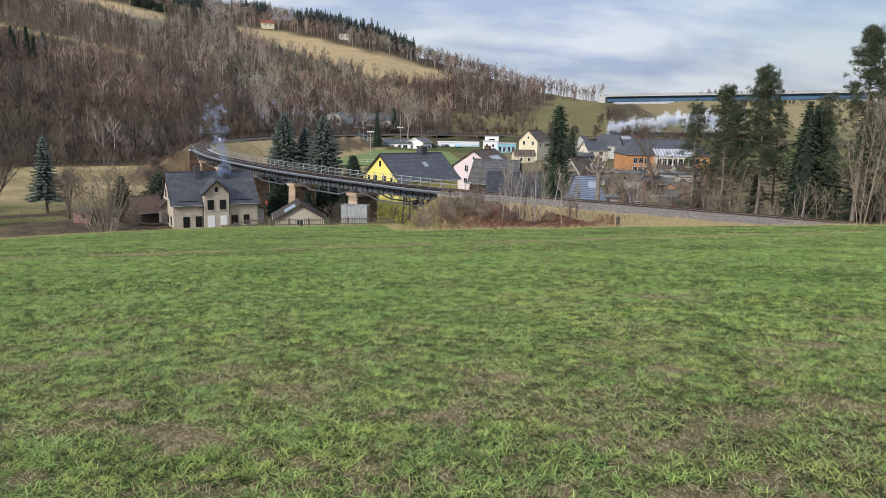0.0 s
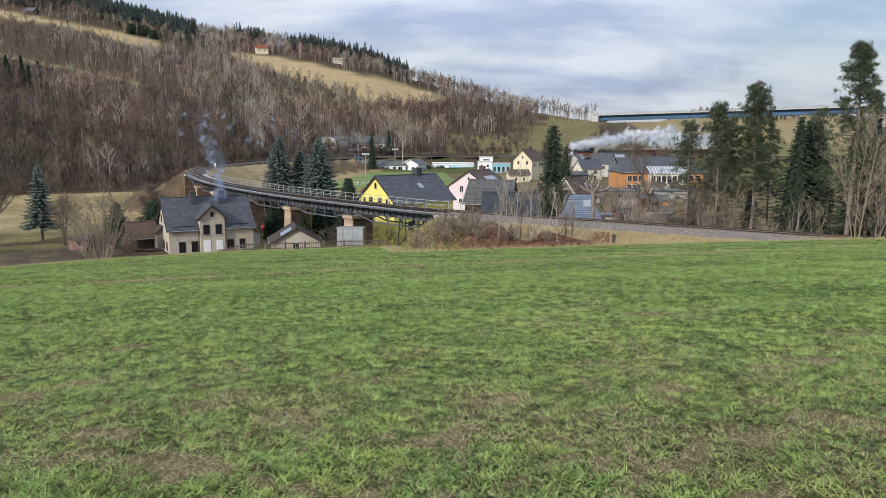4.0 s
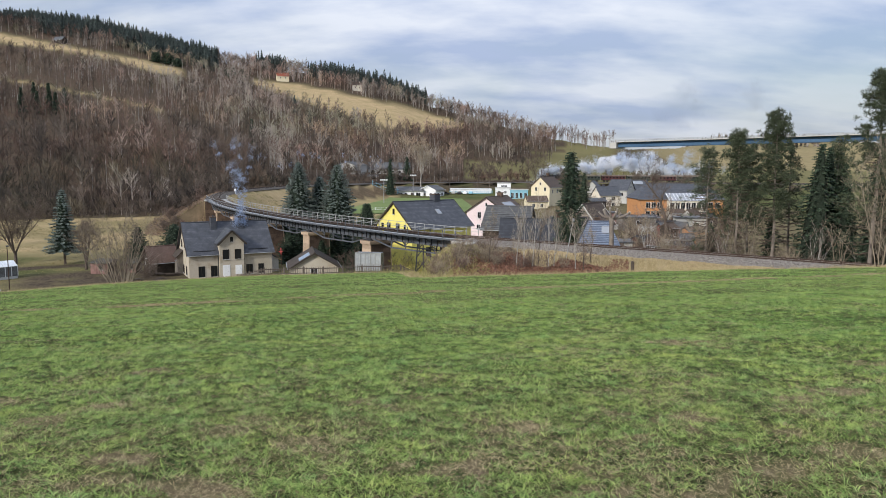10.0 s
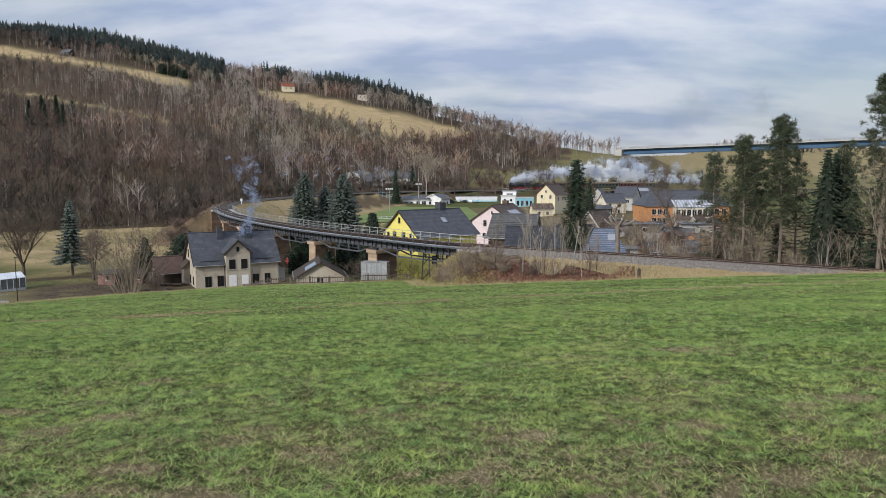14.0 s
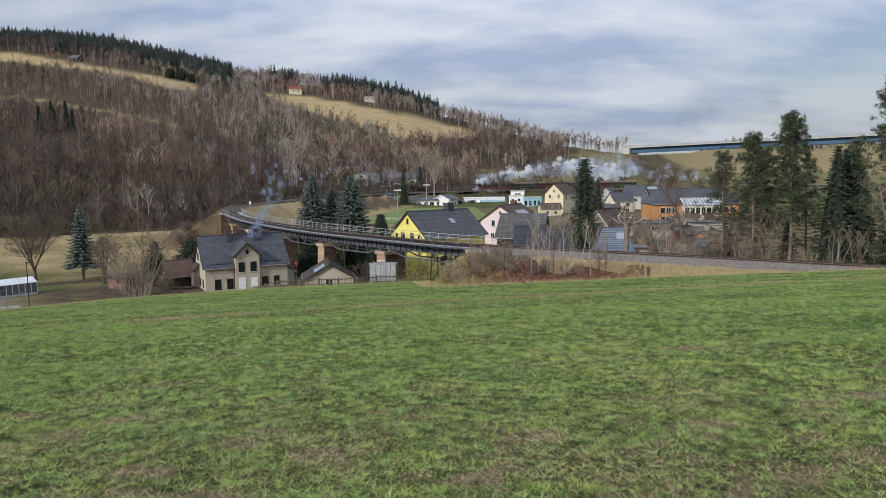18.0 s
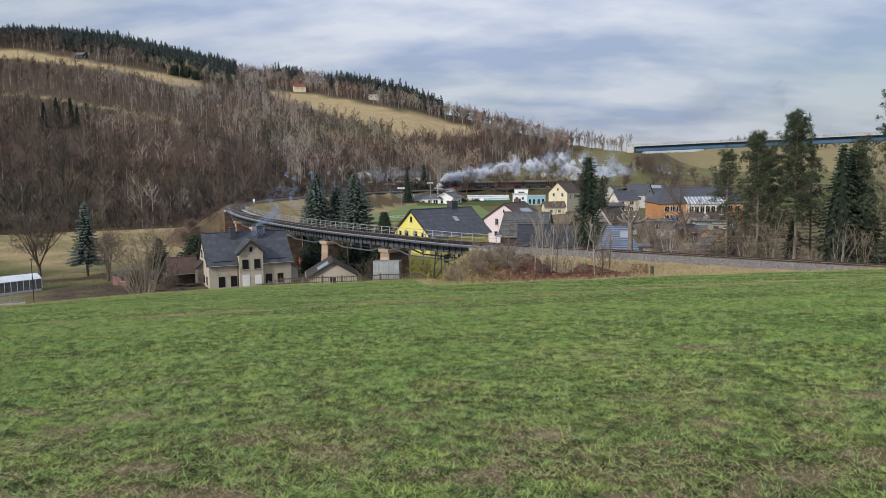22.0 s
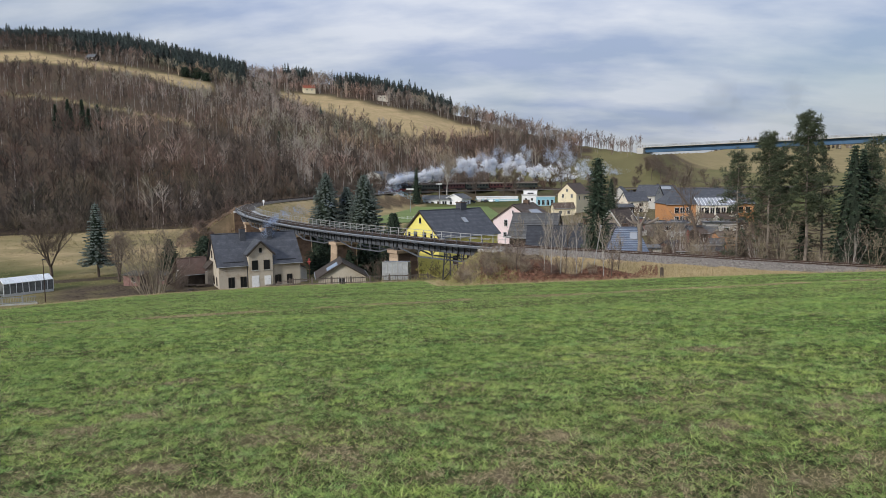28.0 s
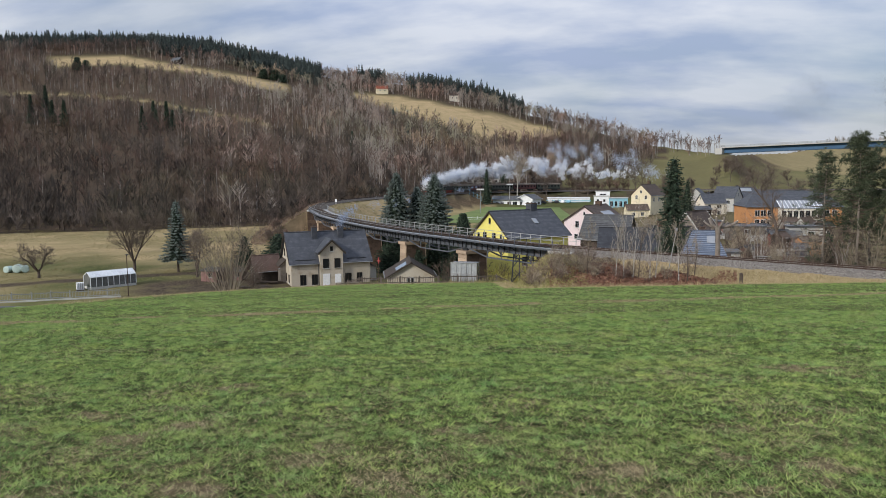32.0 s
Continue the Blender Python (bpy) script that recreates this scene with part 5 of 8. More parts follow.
# ---- yard, fences, greenhouse, poles, cars ----
def fence_run(name, x0, y0, x1, y1, h, label, pitch=0.16, mat=None, kind_post=2.2, group="", lift=0.0):
    L = math.hypot(x1 - x0, y1 - y0)
    f = thing(name, pose(x0, y0, 0, 0, 0, math.degrees(math.atan2(y1 - y0, x1 - x0))), label, "fence", group)
    e = ((x1 - x0) / L, (y1 - y0) / L)
    zs = lambda q: gz(x0 + e[0] * q, y0 + e[1] * q) + lift
    m = mat or M_FENCEWOOD
    for q in np.arange(0, L + 0.01, kind_post):
        z = zs(q)
        part("post", Geo().box(q - 0.06, q + 0.06, -0.06, 0.06, z - 0.3, z + h + 0.08), m, f)
    qs = list(np.arange(0, L, kind_post)) + [L]
    for a, b in zip(qs, qs[1:]):
        za, zb = zs(a), zs(b)
        for k in (0.25, 0.82):
            part("rail", Geo().beam((a, 0.04, za + h * k), (b, 0.04, zb + h * k), 0.05, 0.09), m, f)
        if pitch:
            for q in np.arange(a + pitch / 2, b, pitch):
                z = za + (zb - za) * (q - a) / (b - a)
                hh = h * (1 + 0.05 * math.sin(q * 7.3))
                part("slat", Geo().prism([(q - 0.028, -0.02, z + 0.06), (q + 0.028, -0.02, z + 0.06), (q + 0.028, -0.02, z + hh - 0.04), (q, -0.02, z + hh), (q - 0.028, -0.02, z + hh - 0.04)], (0, 0.025, 0)), m, f)
    return f


fence_run("picket_fence", -25.5, 85.5, -20.0, 81.2, 0.92, "weathered grey picket fence in front of the house", 0.2)
fence_run("picket_fence", -19.9, 81.1, -3.0, 82.6, 0.92, "weathered grey picket fence along the yard", 0.2)
fence_run("field_fence", -78.0, 87.3, -59.3, 96.5, 1.25, "pale metal fence on a low kerb beside the lane", 0.0, M_RAILING, 2.4)
fm = thing("kerb_wall", pose(0, 0, 0), "pale concrete kerb under the metal fence", "wall")
part("kerb", Geo().beam((-78.4, 86.9, gz(-78, 87) + 0.05), (-59.1, 96.4, gz(-59.3, 96.5) + 0.05), 0.3, 0.3), M_GREYWALL, fm)
# mesh of the metal fence: upright rods
mf = thing("fence_mesh", pose(0, 0, 0), "fine upright rods of the metal fence", "fence")
for i in range(110):
    q = i / 109
    x, y = -78 + 18.7 * q, 87.3 + 9.2 * q
    z = gz(x, y)
    part("rod", Geo().rod((x, y, z + 0.2), (x, y, z + 1.2), 0.02, n=4), M_RAILING, mf)
# lane behind the field
lane = []
for q in np.linspace(0, 1, 40):
    lane.append((-118 + 78 * q, 82.5 + 7.5 * q - 5 * q * (1 - q)))
v, f = [], []
for i, (x, y) in enumerate(lane):
    for o in (-1.6, 1.6):
        v.append((x - 0.08 * o, y + o, gz(x, y + o) + 0.05))
    if i:
        f.append((2 * i - 2, 2 * i, 2 * i + 1, 2 * i - 1))
me = bpy.data.meshes.new("road")
me.from_pydata(v, [], [q[::-1] for q in f])
me.materials.append(M_ROAD)
tagged(new("road", me), "narrow grey asphalt lane below the field", "road", kind="structure")

M_BALE = surface("pale_green_wrap", (0.34, 0.44, 0.40), (0.46, 0.56, 0.52), 0.8, 6, 0.4)
# glass greenhouse
def greenhouse():
    z = gz(-62.5, 104) + 0.05
    g = thing("greenhouse", pose(-66.15, 105.15, z, 0, 0, 53), "long greenhouse with a white frame and clouded glass roof", "greenhouse")
    L, W, H, R = 6.9, 2.8, 1.85, 0.7
    part("base", Geo().box(-L / 2, L / 2, -W / 2, W / 2, -0.8, 0.35), M_CONCRETE, g)
    for i in range(9):
        x = -L / 2 + L * i / 8
        for s in (-1, 1):
            part("post", Geo().box(x - 0.04, x + 0.04, s * W / 2 - 0.04, s * W / 2 + 0.04, 0.35, H), M_WHITE, g)
            part("rafter", Geo().beam((x, s * W / 2, H), (x, 0, H + R), 0.06, 0.07), M_WHITE, g)
            if i < 8:
                x2 = x + L / 8
                part("pane", Geo().box(x + 0.05, x2 - 0.05, s * W / 2 - 0.015, s * W / 2 + 0.015, 0.37, H - 0.05), M_HAZEGLASS, g)
                p = [(x + 0.04, -W / 2 - 0.08, H + 0.02), (x2 - 0.04, -W / 2 - 0.08, H + 0.02), (x2 - 0.04, 0, H + R + 0.06), (x + 0.04, 0, H + R + 0.06)]
                if s > 0:
                    p = [(a, -b, c) for a, b, c in p][::-1]
                part("roof_pane", Geo().slab(p, 0.03), M_CLOUDGLASS, g)
    for s in (-1, 1):
        part("eave_rail", Geo().beam((-L / 2, s * W / 2, H), (L / 2, s * W / 2, H), 0.09, 0.09), M_WHITE, g)
        part("gable_pane", Geo().prism([(s * L / 2, -W / 2 + 0.05, 0.37), (s * L / 2, W / 2 - 0.05, 0.37), (s * L / 2, W / 2 - 0.05, H), (s * L / 2, 0, H + R), (s * L / 2, -W / 2 + 0.05, H)], (0.02, 0, 0)), M_HAZEGLASS, g)
    return g


M_HAZEGLASS = surface("hazy_greenhouse_glass", (0.075, 0.08, 0.08), (0.16, 0.165, 0.165), 0.8, 6, 0.25, 0, 0.5, 0.0)
M_DULLGLASS = surface("dull_garden_glass", (0.27, 0.29, 0.31), (0.40, 0.42, 0.43), 0.6, 4, 0.3, 0, 0.4, 0.0)
M_CLOUDGLASS = surface("clouded_roof_glass", (0.50, 0.53, 0.56), (0.66, 0.69, 0.72), 0.6, 4, 0.35, 0, 0.5, 0.0)
greenhouse()
tank = thing("water_container", pose(-68.6, 101.2, gz(-68.6, 101.2), 0, 0, 40), "white plastic tank in a metal cage beside the greenhouse", "tank")
part("tank", Geo().box(-0.5, 0.5, -0.6, 0.6, 0.15, 1.15), M_WHITE, tank)
for i in range(5):
    for s in (-1, 1):
        part("cage_bar", Geo().rod((-0.5 + 0.25 * i, s * 0.63, 0.1), (-0.5 + 0.25 * i, s * 0.63, 1.2), 0.02, n=4), M_DARKSTEEL, tank)
part("pallet", Geo().box(-0.55, 0.55, -0.65, 0.65, 0, 0.14), M_FENCEWOOD, tank)
for i, (dx, s) in enumerate(((0, 1.0), (1.5, 1.25), (2.6, 1.1))):
    b = thing("hay_bale", pose(-93.4 + dx, 117.6 + 0.4 * i, gz(-93, 117.5) + 0.6 * s, 90, 0, 20 * i), "pale green wrapped bale lying in the meadow", "bale", "wrapped bales")

    g = Geo().rod((0, 0, -0.6), (0, 0, 0.6), 0.6 * s, n=16).rod((0, 0, 0.6), (0, 0, 0.68), 0.6 * s, 0.42 * s, 16).rod((0, 0, -0.68), (0, 0, -0.6), 0.42 * s, 0.6 * s, 16)
    part("wrapping", g, M_BALE, b)
# lamp pole at the lane
pl = thing("lamp_pole", pose(-58.3, 97.0, gz(-58.3, 97.0)), "thin dark pole beside the lane", "pole")
part("shaft", Geo().rod((0, 0, -0.3), (0, 0, 6.0), 0.07, 0.05, 8), M_RUST, pl)
part("head", Geo().box(-0.12, 0.3, -0.08, 0.08, 5.95, 6.1), M_DARKSTEEL, pl)

# red wooden sheds and the lean barn
def shed(name, x, y, rz, L, W, H, R, wall, roof, label, door=True):
    z = gz(x, y)
    s = thing(name, pose(x, y, z, 0, 0, rz), label, "shed")
    n = int(L / 0.2)
    part("wall", Geo().prism([(-L / 2, -W / 2, -0.6), (-L / 2, W / 2, -0.6), (-L / 2, W / 2, H + R), (-L / 2, -W / 2, H)], (L, 0, 0)), M_DARKWOOD, s)
    for i in range(n):
        x0 = -L / 2 + L * i / n
        part("board", Geo().box(x0 + 0.01, x0 + L / n - 0.01, -W / 2 - 0.03, -W / 2, 0.02, H - 0.04 - 0.03 * (i % 3)), wall, s)
    part("roof", Geo().slab([(-L / 2 - 0.25, -W / 2 - 0.3, H + 0.02), (L / 2 + 0.25, -W / 2 - 0.3, H + 0.02), (L / 2 + 0.25, W / 2 + 0.2, H + R + 0.12), (-L / 2 - 0.25, W / 2 + 0.2, H + R + 0.12)], 0.1), roof, s)
    frame_window(s, L * 0.12, -W / 2 - 0.035, H * 0.42, 0.7, 0.7, Matrix.Identity(4), M_FENCEWOOD)
    return s


M_REDBOARD = surface("faded_red_boards", (0.17, 0.09, 0.08), (0.27, 0.17, 0.15), 1.5, 20, 0.9, vary=0.25)
M_MOSSROOF = surface("mossy_felt_roof", (0.055, 0.05, 0.044), (0.10, 0.095, 0.075), 0.9, 9, 0.95)
M_TARP = surface("brown_tarpaulin", (0.085, 0.055, 0.045), (0.13, 0.085, 0.07), 0.8, 6, 0.8)
shed("garden_shed", -52.4, 112.0, -14, 3.1, 2.2, 1.75, 0.3, M_REDBOARD, M_MOSSROOF, "weathered red-brown board shed on the muddy yard")
shed("wood_store", -48.7, 113.6, -6, 2.2, 1.8, 1.5, 0.25, M_REDBOARD, M_MOSSROOF, "small red-brown wood store beside the shed")
gable_house("lean_barn", pose(-44.2, 113.6, gz(-44.2, 113.6), 0, 0, 40), 4.0, 3.6, 2.0, 1.9, M_DARKWOOD, M_TARP, "dark shed with a steep reddish roof", "shed", 0.5, 0.4, [], [("l", 0, 0.2, 1.6, 2.0, "dark")])
gable_house("green_roof_shelter", pose(-40.2, 113.5, gz(-40.2, 113.5), 0, 0, 25), 3.0, 3.0, 2.2, 0.4, M_DARKWOOD, M_TARP, "open shelter with a mossy roof beside the house", "shed", 0.4, 0.3)
for i in range(14):
    r_ = random.Random(900 + i)
    x, y = r_.uniform(-50, -37), r_.uniform(103, 111)
    j = thing("firewood_heap", pose(x, y, gz(x, y), 0, 0, r_.uniform(0, 180)), "untidy heap of dark logs in the yard", "firewood", "log heaps")
    for k in range(7):
        a, b = r_.uniform(-0.7, 0.7), r_.uniform(0.05, 0.35)
        part("log", Geo().rod((-0.5 + r_.uniform(-0.1, 0.1), a, b), (0.5, a + r_.uniform(-0.15, 0.15), b), r_.uniform(0.07, 0.14), n=7), M_TIMBER, j)

# low house with solar panels, wooden trellis house under the viaduct
sh = gable_house("garage_house", pose(-18.1, 102.4, -16.15, 0, 0, 103), 6.8, 6.5, 1.9, 1.9, M_PLASTER, M_DARKWOOD, "low pale outbuilding with a dark roof and solar panels", "outbuilding", 0.4, 0.4, [], [("l", 0.1, 0.75, 1.0, 1.1)])
for i in range(3):
    k = 1.9 / 3.25
    f_ = pose(-3.0 + 1.0 * i, 0, 0) @ Matrix.Translation((0, 1.35, 3.8 - 1.35 * k + 0.26)) @ Matrix.Rotation(-math.atan(k), 4, "X")
    sp_ = part("solar_panel", Geo().box(-0.46, 0.46, -0.85, 0.85, 0, 0.05, f_), M_BLUEPANEL, sh, "pale reflecting solar panel")
gh2 = thing("garden_greenhouse", pose(-8.9, 88.5, gz(-8.9, 88.5), 0, 0, -8), "small greenhouse with a pale lattice front", "greenhouse")
GH = -10.9 - gz(-8.9, 88.5)
part("back", Geo().box(-1.6, 1.6, -0.1, 1.6, -0.6, GH), M_HAZEGLASS, gh2)
for i in range(6):
    part("upright", Geo().box(-1.64 + 0.64 * i, -1.56 + 0.64 * i, -0.18, -0.1, 0, GH + 0.06), M_PALERAIL, gh2)
for z in (0.05, GH * 0.33, GH * 0.62, GH):
    part("crossbar", Geo().box(-1.64, 1.64, -0.2, -0.12, z, z + 0.07), M_PALERAIL, gh2)
for i in range(18):
    part("lattice_bar", Geo().box(-1.55 + 0.18 * i, -1.53 + 0.18 * i, -0.16, -0.14, 0.1, GH), M_PALERAIL, gh2)
for i in range(5):
    part("pane", Geo().box(-1.55 + 0.64 * i, -1.01 + 0.64 * i, -0.13, -0.105, 0.1, GH - 0.03), M_DULLGLASS, gh2)
M_SIGNRED = surface("faded_red_paint", (0.30, 0.05, 0.045), (0.40, 0.08, 0.07), 1, 12, 0.6)
# red crossing post in the yard
rp = thing("red_post", pose(-22.8, 103, gz(-22.8, 103)), "thin post with a red top in the yard", "post")
RZ = -11.9 - gz(-22.8, 103)
part("shaft", Geo().rod((0, 0, -0.2), (0, 0, RZ), 0.05, n=8), M_RUST, rp)
part("top", Geo().rod((0, 0, RZ - 1.0), (0, 0, RZ - 0.25), 0.08, 0.07, 8).rod((0, 0, RZ - 0.25), (0, 0, RZ - 0.1), 0.12, 0.05, 8), M_SIGNRED, rp)
part("crossarm", Geo().beam((-0.28, -0.07, RZ - 0.62), (0.28, -0.07, RZ - 0.62), 0.06, 0.12), M_SIGNRED, rp)

# posts by the line, far signal, trestle below the first span
po = thing("track_post", pose(17.2, 64.2, gz(17.2, 64.2)), "short dark wooden post beside the ballast", "post")
part("shaft", Geo().box(-0.13, 0.13, -0.1, 0.1, -0.3, 1.15), M_TIMBER, po)
part("cap", Geo().prism([(-0.15, -0.12, 1.15), (0.15, -0.12, 1.15), (0, -0.12, 1.25)], (0, 0.24, 0)), M_TIMBER, po)
po2 = thing("grey_pole", pose(13.3, 76.0, gz(13.3, 76.0), 6, 8, 0), "thin leaning grey pole beside the track", "pole")
part("shaft", Geo().rod((0, 0, -0.3), (0, 0, 4.2), 0.045, n=6), M_RAILING, po2)
part("plate", Geo().box(-0.12, 0.12, -0.03, 0.0, 4.0, 4.3), M_RAILING, po2)
x, y, h = on_line(along(-69, 231), 3.0)
sg = thing("signal_post", pose(x, y, TRACK_Z - 0.6), "small white railway marker at the bend", "signal")
part("shaft", Geo().rod((0, 0, -0.5), (0, 0, 1.5), 0.08, n=8), M_WHITE, sg)
part("board", Geo().box(-0.3, 0.3, -0.06, 0.06, 0.7, 1.55), M_WHITE, sg)
x, y, h = on_line(S_AB0 + 7.0)
ts = thing("steel_trestle", pose(x, y, gz(x, y), 0, 0, math.degrees(h)), "dark steel trestle under the end span", "trestle")
top = TRACK_Z - 1.6 - gz(x, y)
for sx in (-0.9, 0.9):
    for sy in (-1.2, 1.2):
        part("leg", Geo().beam((sx, sy * 1.25, -0.2), (sx * 0.6, sy, top), 0.16, 0.16), M_DARKSTEEL, ts)
for z in (0.4, 0.7):
    part("brace", Geo().beam((-0.8, -1.3, top * z), (0.8, -1.3, top * (z + 0.25)), 0.09, 0.09), M_DARKSTEEL, ts)
    part("brace", Geo().beam((-0.8, 1.3, top * (z + 0.25)), (0.8, 1.3, top * z), 0.09, 0.09), M_DARKSTEEL, ts)
# pollarded tree beyond the line: a stout trunk with a ring of up-curved stumps
pt = thing("pollarded_tree", pose(20.4, 86.2, gz(20.4, 86.2)), "pollarded tree with a thick grey trunk and cut up-curved limbs", "tree")
zt = -6.25 - gz(20.4, 86.2)
part("trunk", Geo().rod((0, 0, -0.3), (0.06, 0, zt * 0.5), 0.34, 0.27, 10).rod((0.06, 0, zt * 0.5), (0.0, 0.03, zt * 0.85), 0.27, 0.25, 10).rod((0.0, 0.03, zt * 0.85), (0.02, 0.03, zt + 0.1), 0.25, 0.36, 10), M_POLLARD, pt)
for i, (dx, dy, dz, r_) in enumerate([(-1.0, 0.1, 1.0, 0.14), (2.1, -0.1, 0.75, 0.17), (-0.35, -0.5, 1.25, 0.12), (0.75, 0.4, 1.15, 0.13), (-1.45, 0.5, 0.7, 0.12), (0.3, -0.7, 0.8, 0.13), (1.2, 0.7, 0.55, 0.13), (-0.7, 0.8, 1.1, 0.11)]):
    pts_ = [Vector((dx * q, dy * q, zt + dz * (0.12 * q + 0.88 * q ** 3))) for q in (0, 0.35, 0.65, 0.85, 1.0)]
    g = Geo()
    for k, (p, q) in enumerate(zip(pts_, pts_[1:])):
        g.rod(p, q, r_ * (1.25 - 0.12 * k), r_ * (1.13 - 0.12 * k), 8)
    limb = part("limb", g, M_POLLARD, pt)
    part("cut_end", Geo().rod(pts_[-1], pts_[-1] + (pts_[-1] - pts_[-2]).normalized() * 0.03, r_ * 0.8, n=8), M_PALE, limb, "pale sawn end")
# sheds, walls and stacks between the gardens
def garden_clutter():
    r_ = random.Random(77)
    for i in range(22):
        y = r_.uniform(112, 205)
        x = y * r_.uniform(0.19, 0.37)
        L, W, H = r_.uniform(2.2, 4.5), r_.uniform(2, 3), r_.uniform(1.8, 2.5)
        gable_house("garden_hut", pose(x, y, gz(x, y), 0, 0, r_.uniform(-35, 60)), L, W, H, r_.uniform(0.4, 1.1), (M_DARKWOOD, M_GREYWOOD, M_REDWOOD, M_GREYWALL)[i % 4], (M_GREYROOF, M_BROWNROOF, M_DARKSLATE)[i % 3],
                    ("dark wooden", "grey board", "red-brown board", "grey rendered")[i % 4] + " garden hut among bare shrubs", "shed", 0.25, 0.2, [], [("f", 0, 0.8, 0.7, 0.7)], group="garden huts")
    for i in range(9):
        y = r_.uniform(115, 190)
        x = y * r_.uniform(0.2, 0.36)
        w = thing("garden_wall", pose(x, y, gz(x, y), 0, 0, r_.uniform(-20, 25)), "low grey garden wall", "wall", "garden walls")
        part("wall", Geo().box(-3.5, 3.5, -0.15, 0.15, -0.4, 1.2), M_CONCRETE if i % 3 == 0 else M_GREYWALL, w)
        part("coping", Geo().box(-3.55, 3.55, -0.2, 0.2, 1.2, 1.28), M_GREYWALL, w)


garden_clutter()
# flat roofs and walls between the gardens
flat_block("garage_row", pose(29.5, 127, -15.6, 0, 0, -6), 8, 5, 2.3, M_GREYWALL, "row of grey concrete garages", [(-2, 0.8, 2, 1.2), (2, 0.8, 2, 1.2)], "garage", M_GREYROOF)
flat_block("flat_shed", pose(47.5, 176, -15.0, 0, 0, 4), 8, 5, 2.5, M_GREYWOOD, "weathered board shed with a flat dark roof", [(0, 0.9, 1.4, 1)], "shed", M_GREYROOF)
flat_block("brown_shed", pose(40.5, 186, -15.2, 0, 0, 10), 8, 5, 3.2, M_REDBOARD, "brown wooden shed with a flat roof", [(1, 0.9, 1.4, 1)], "shed", M_GREYROOF)
flat_block("garden_house", pose(58, 168, -14.8, 0, 0, -8), 7, 4, 2.8, M_GREYWALL, "small grey garden house", [(1, 0.9, 1.4, 1)], "shed", M_GREYROOF)
flat_block("blue_hut", pose(21.6, 152, -15.8, 0, 0, 20), 3.6, 3.4, 3.0, M_BLUE, "small bright blue garden hut", [], "shed", M_BROWNROOF)
for i, (x0, y0, x1, y1) in enumerate([(23, 121, 40, 119), (44, 132, 62, 128), (40, 160, 66, 156), (28, 178, 48, 200), (54, 190, 80, 186)]):
    fence_run("garden_fence", x0, y0, x1, y1, 1.3, "wooden garden fence between the plots", 0.0, group="garden fences", kind_post=2.0)

# sports ground
sg_ = []
for x, y in ((-38, 236), (14, 246), (10, 338), (-24, 340)):
    sg_.append((x, y))
nx, ny = 40, 60
v, f = [], []
for i in range(nx + 1):
    for j in range(ny + 1):
        a, b = i / nx, j / ny
        x = (sg_[0][0] * (1 - a) + sg_[1][0] * a) * (1 - b) + (sg_[3][0] * (1 - a) + sg_[2][0] * a) * b
        y = (sg_[0][1] * (1 - a) + sg_[1][1] * a) * (1 - b) + (sg_[3][1] * (1 - a) + sg_[2][1] * a) * b
        v.append((x, y, gz(x, y) + 0.22))
for i in range(nx):
    for j in range(ny):
        k = i * (ny + 1) + j
        f.append((k, k + ny + 1, k + ny + 2, k + 1))
me = bpy.data.meshes.new("sports_pitch")
me.from_pydata(v, [], f)
M_PITCH = surface("mown_pitch", (0.11, 0.155, 0.045), (0.155, 0.20, 0.065), 0.08, 1.5, 0.95, bump=0.1)
me.materials.append(M_PITCH)
tagged(new("sports_pitch", me), "mown green sports pitch on the valley floor", "pitch", kind="structure")
for i, (x, y) in enumerate([(-23.5, 300), (-13.4, 352)]):
    fl = thing("floodlight_mast", pose(x, y, gz(x, y)), "grey floodlight mast beside the pitch", "floodlight", "floodlight masts")
    part("shaft", Geo().rod((0, 0, -0.3), (0, 0, 9.5), 0.16, 0.1, 8), M_RAILING, fl)
    part("crossarm", Geo().box(-1.5, 1.5, -0.08, 0.08, 9.4, 9.6), M_RAILING, fl)
    for k in (-1.2, -0.4, 0.4, 1.2):
        part("lamp", Geo().box(k - 0.28, k + 0.28, -0.25, 0.1, 9.6, 10.05), M_WHITE, fl)
fence_run("pitch_fence", -33, 352, -20, 352, 2.6, "pale mesh fence behind the pitch", 0.0, M_BLUE, 2.0)
fence_run("pitch_barrier", -27, 256, -14, 259, 1.1, "white rail barrier at the pitch", 0.0, M_WHITE, 2.0)
# parked cars by the hall
def car(x, y, rz, paint, label):
    c = thing("parked_car", pose(x, y, gz(x, y), 0, 0, rz), label, "car", "cars by the hall")
    prof = [(-2.1, 0.35), (2.1, 0.35), (2.15, 0.75), (1.2, 0.95), (0.6, 1.42), (-1.0, 1.45), (-1.7, 1.0), (-2.15, 0.9)]
    part("body", Geo().prism([(a, -0.85, b) for a, b in prof], (0, 1.7, 0)), paint, c)
    part("side_window", Geo().prism([(a, -0.87, b) for a, b in ((-1.45, 1.0), (1.0, 0.98), (0.5, 1.36), (-0.95, 1.38))], (0, 1.74, 0)), M_GLASS, c)
    for wx in (-1.3, 1.3):
        for wy in (-0.8, 0.8):
            part("wheel", Geo().rod((wx, wy - 0.1, 0.32), (wx, wy + 0.1, 0.32), 0.32, n=12), M_DARKSTEEL, c)
    return c


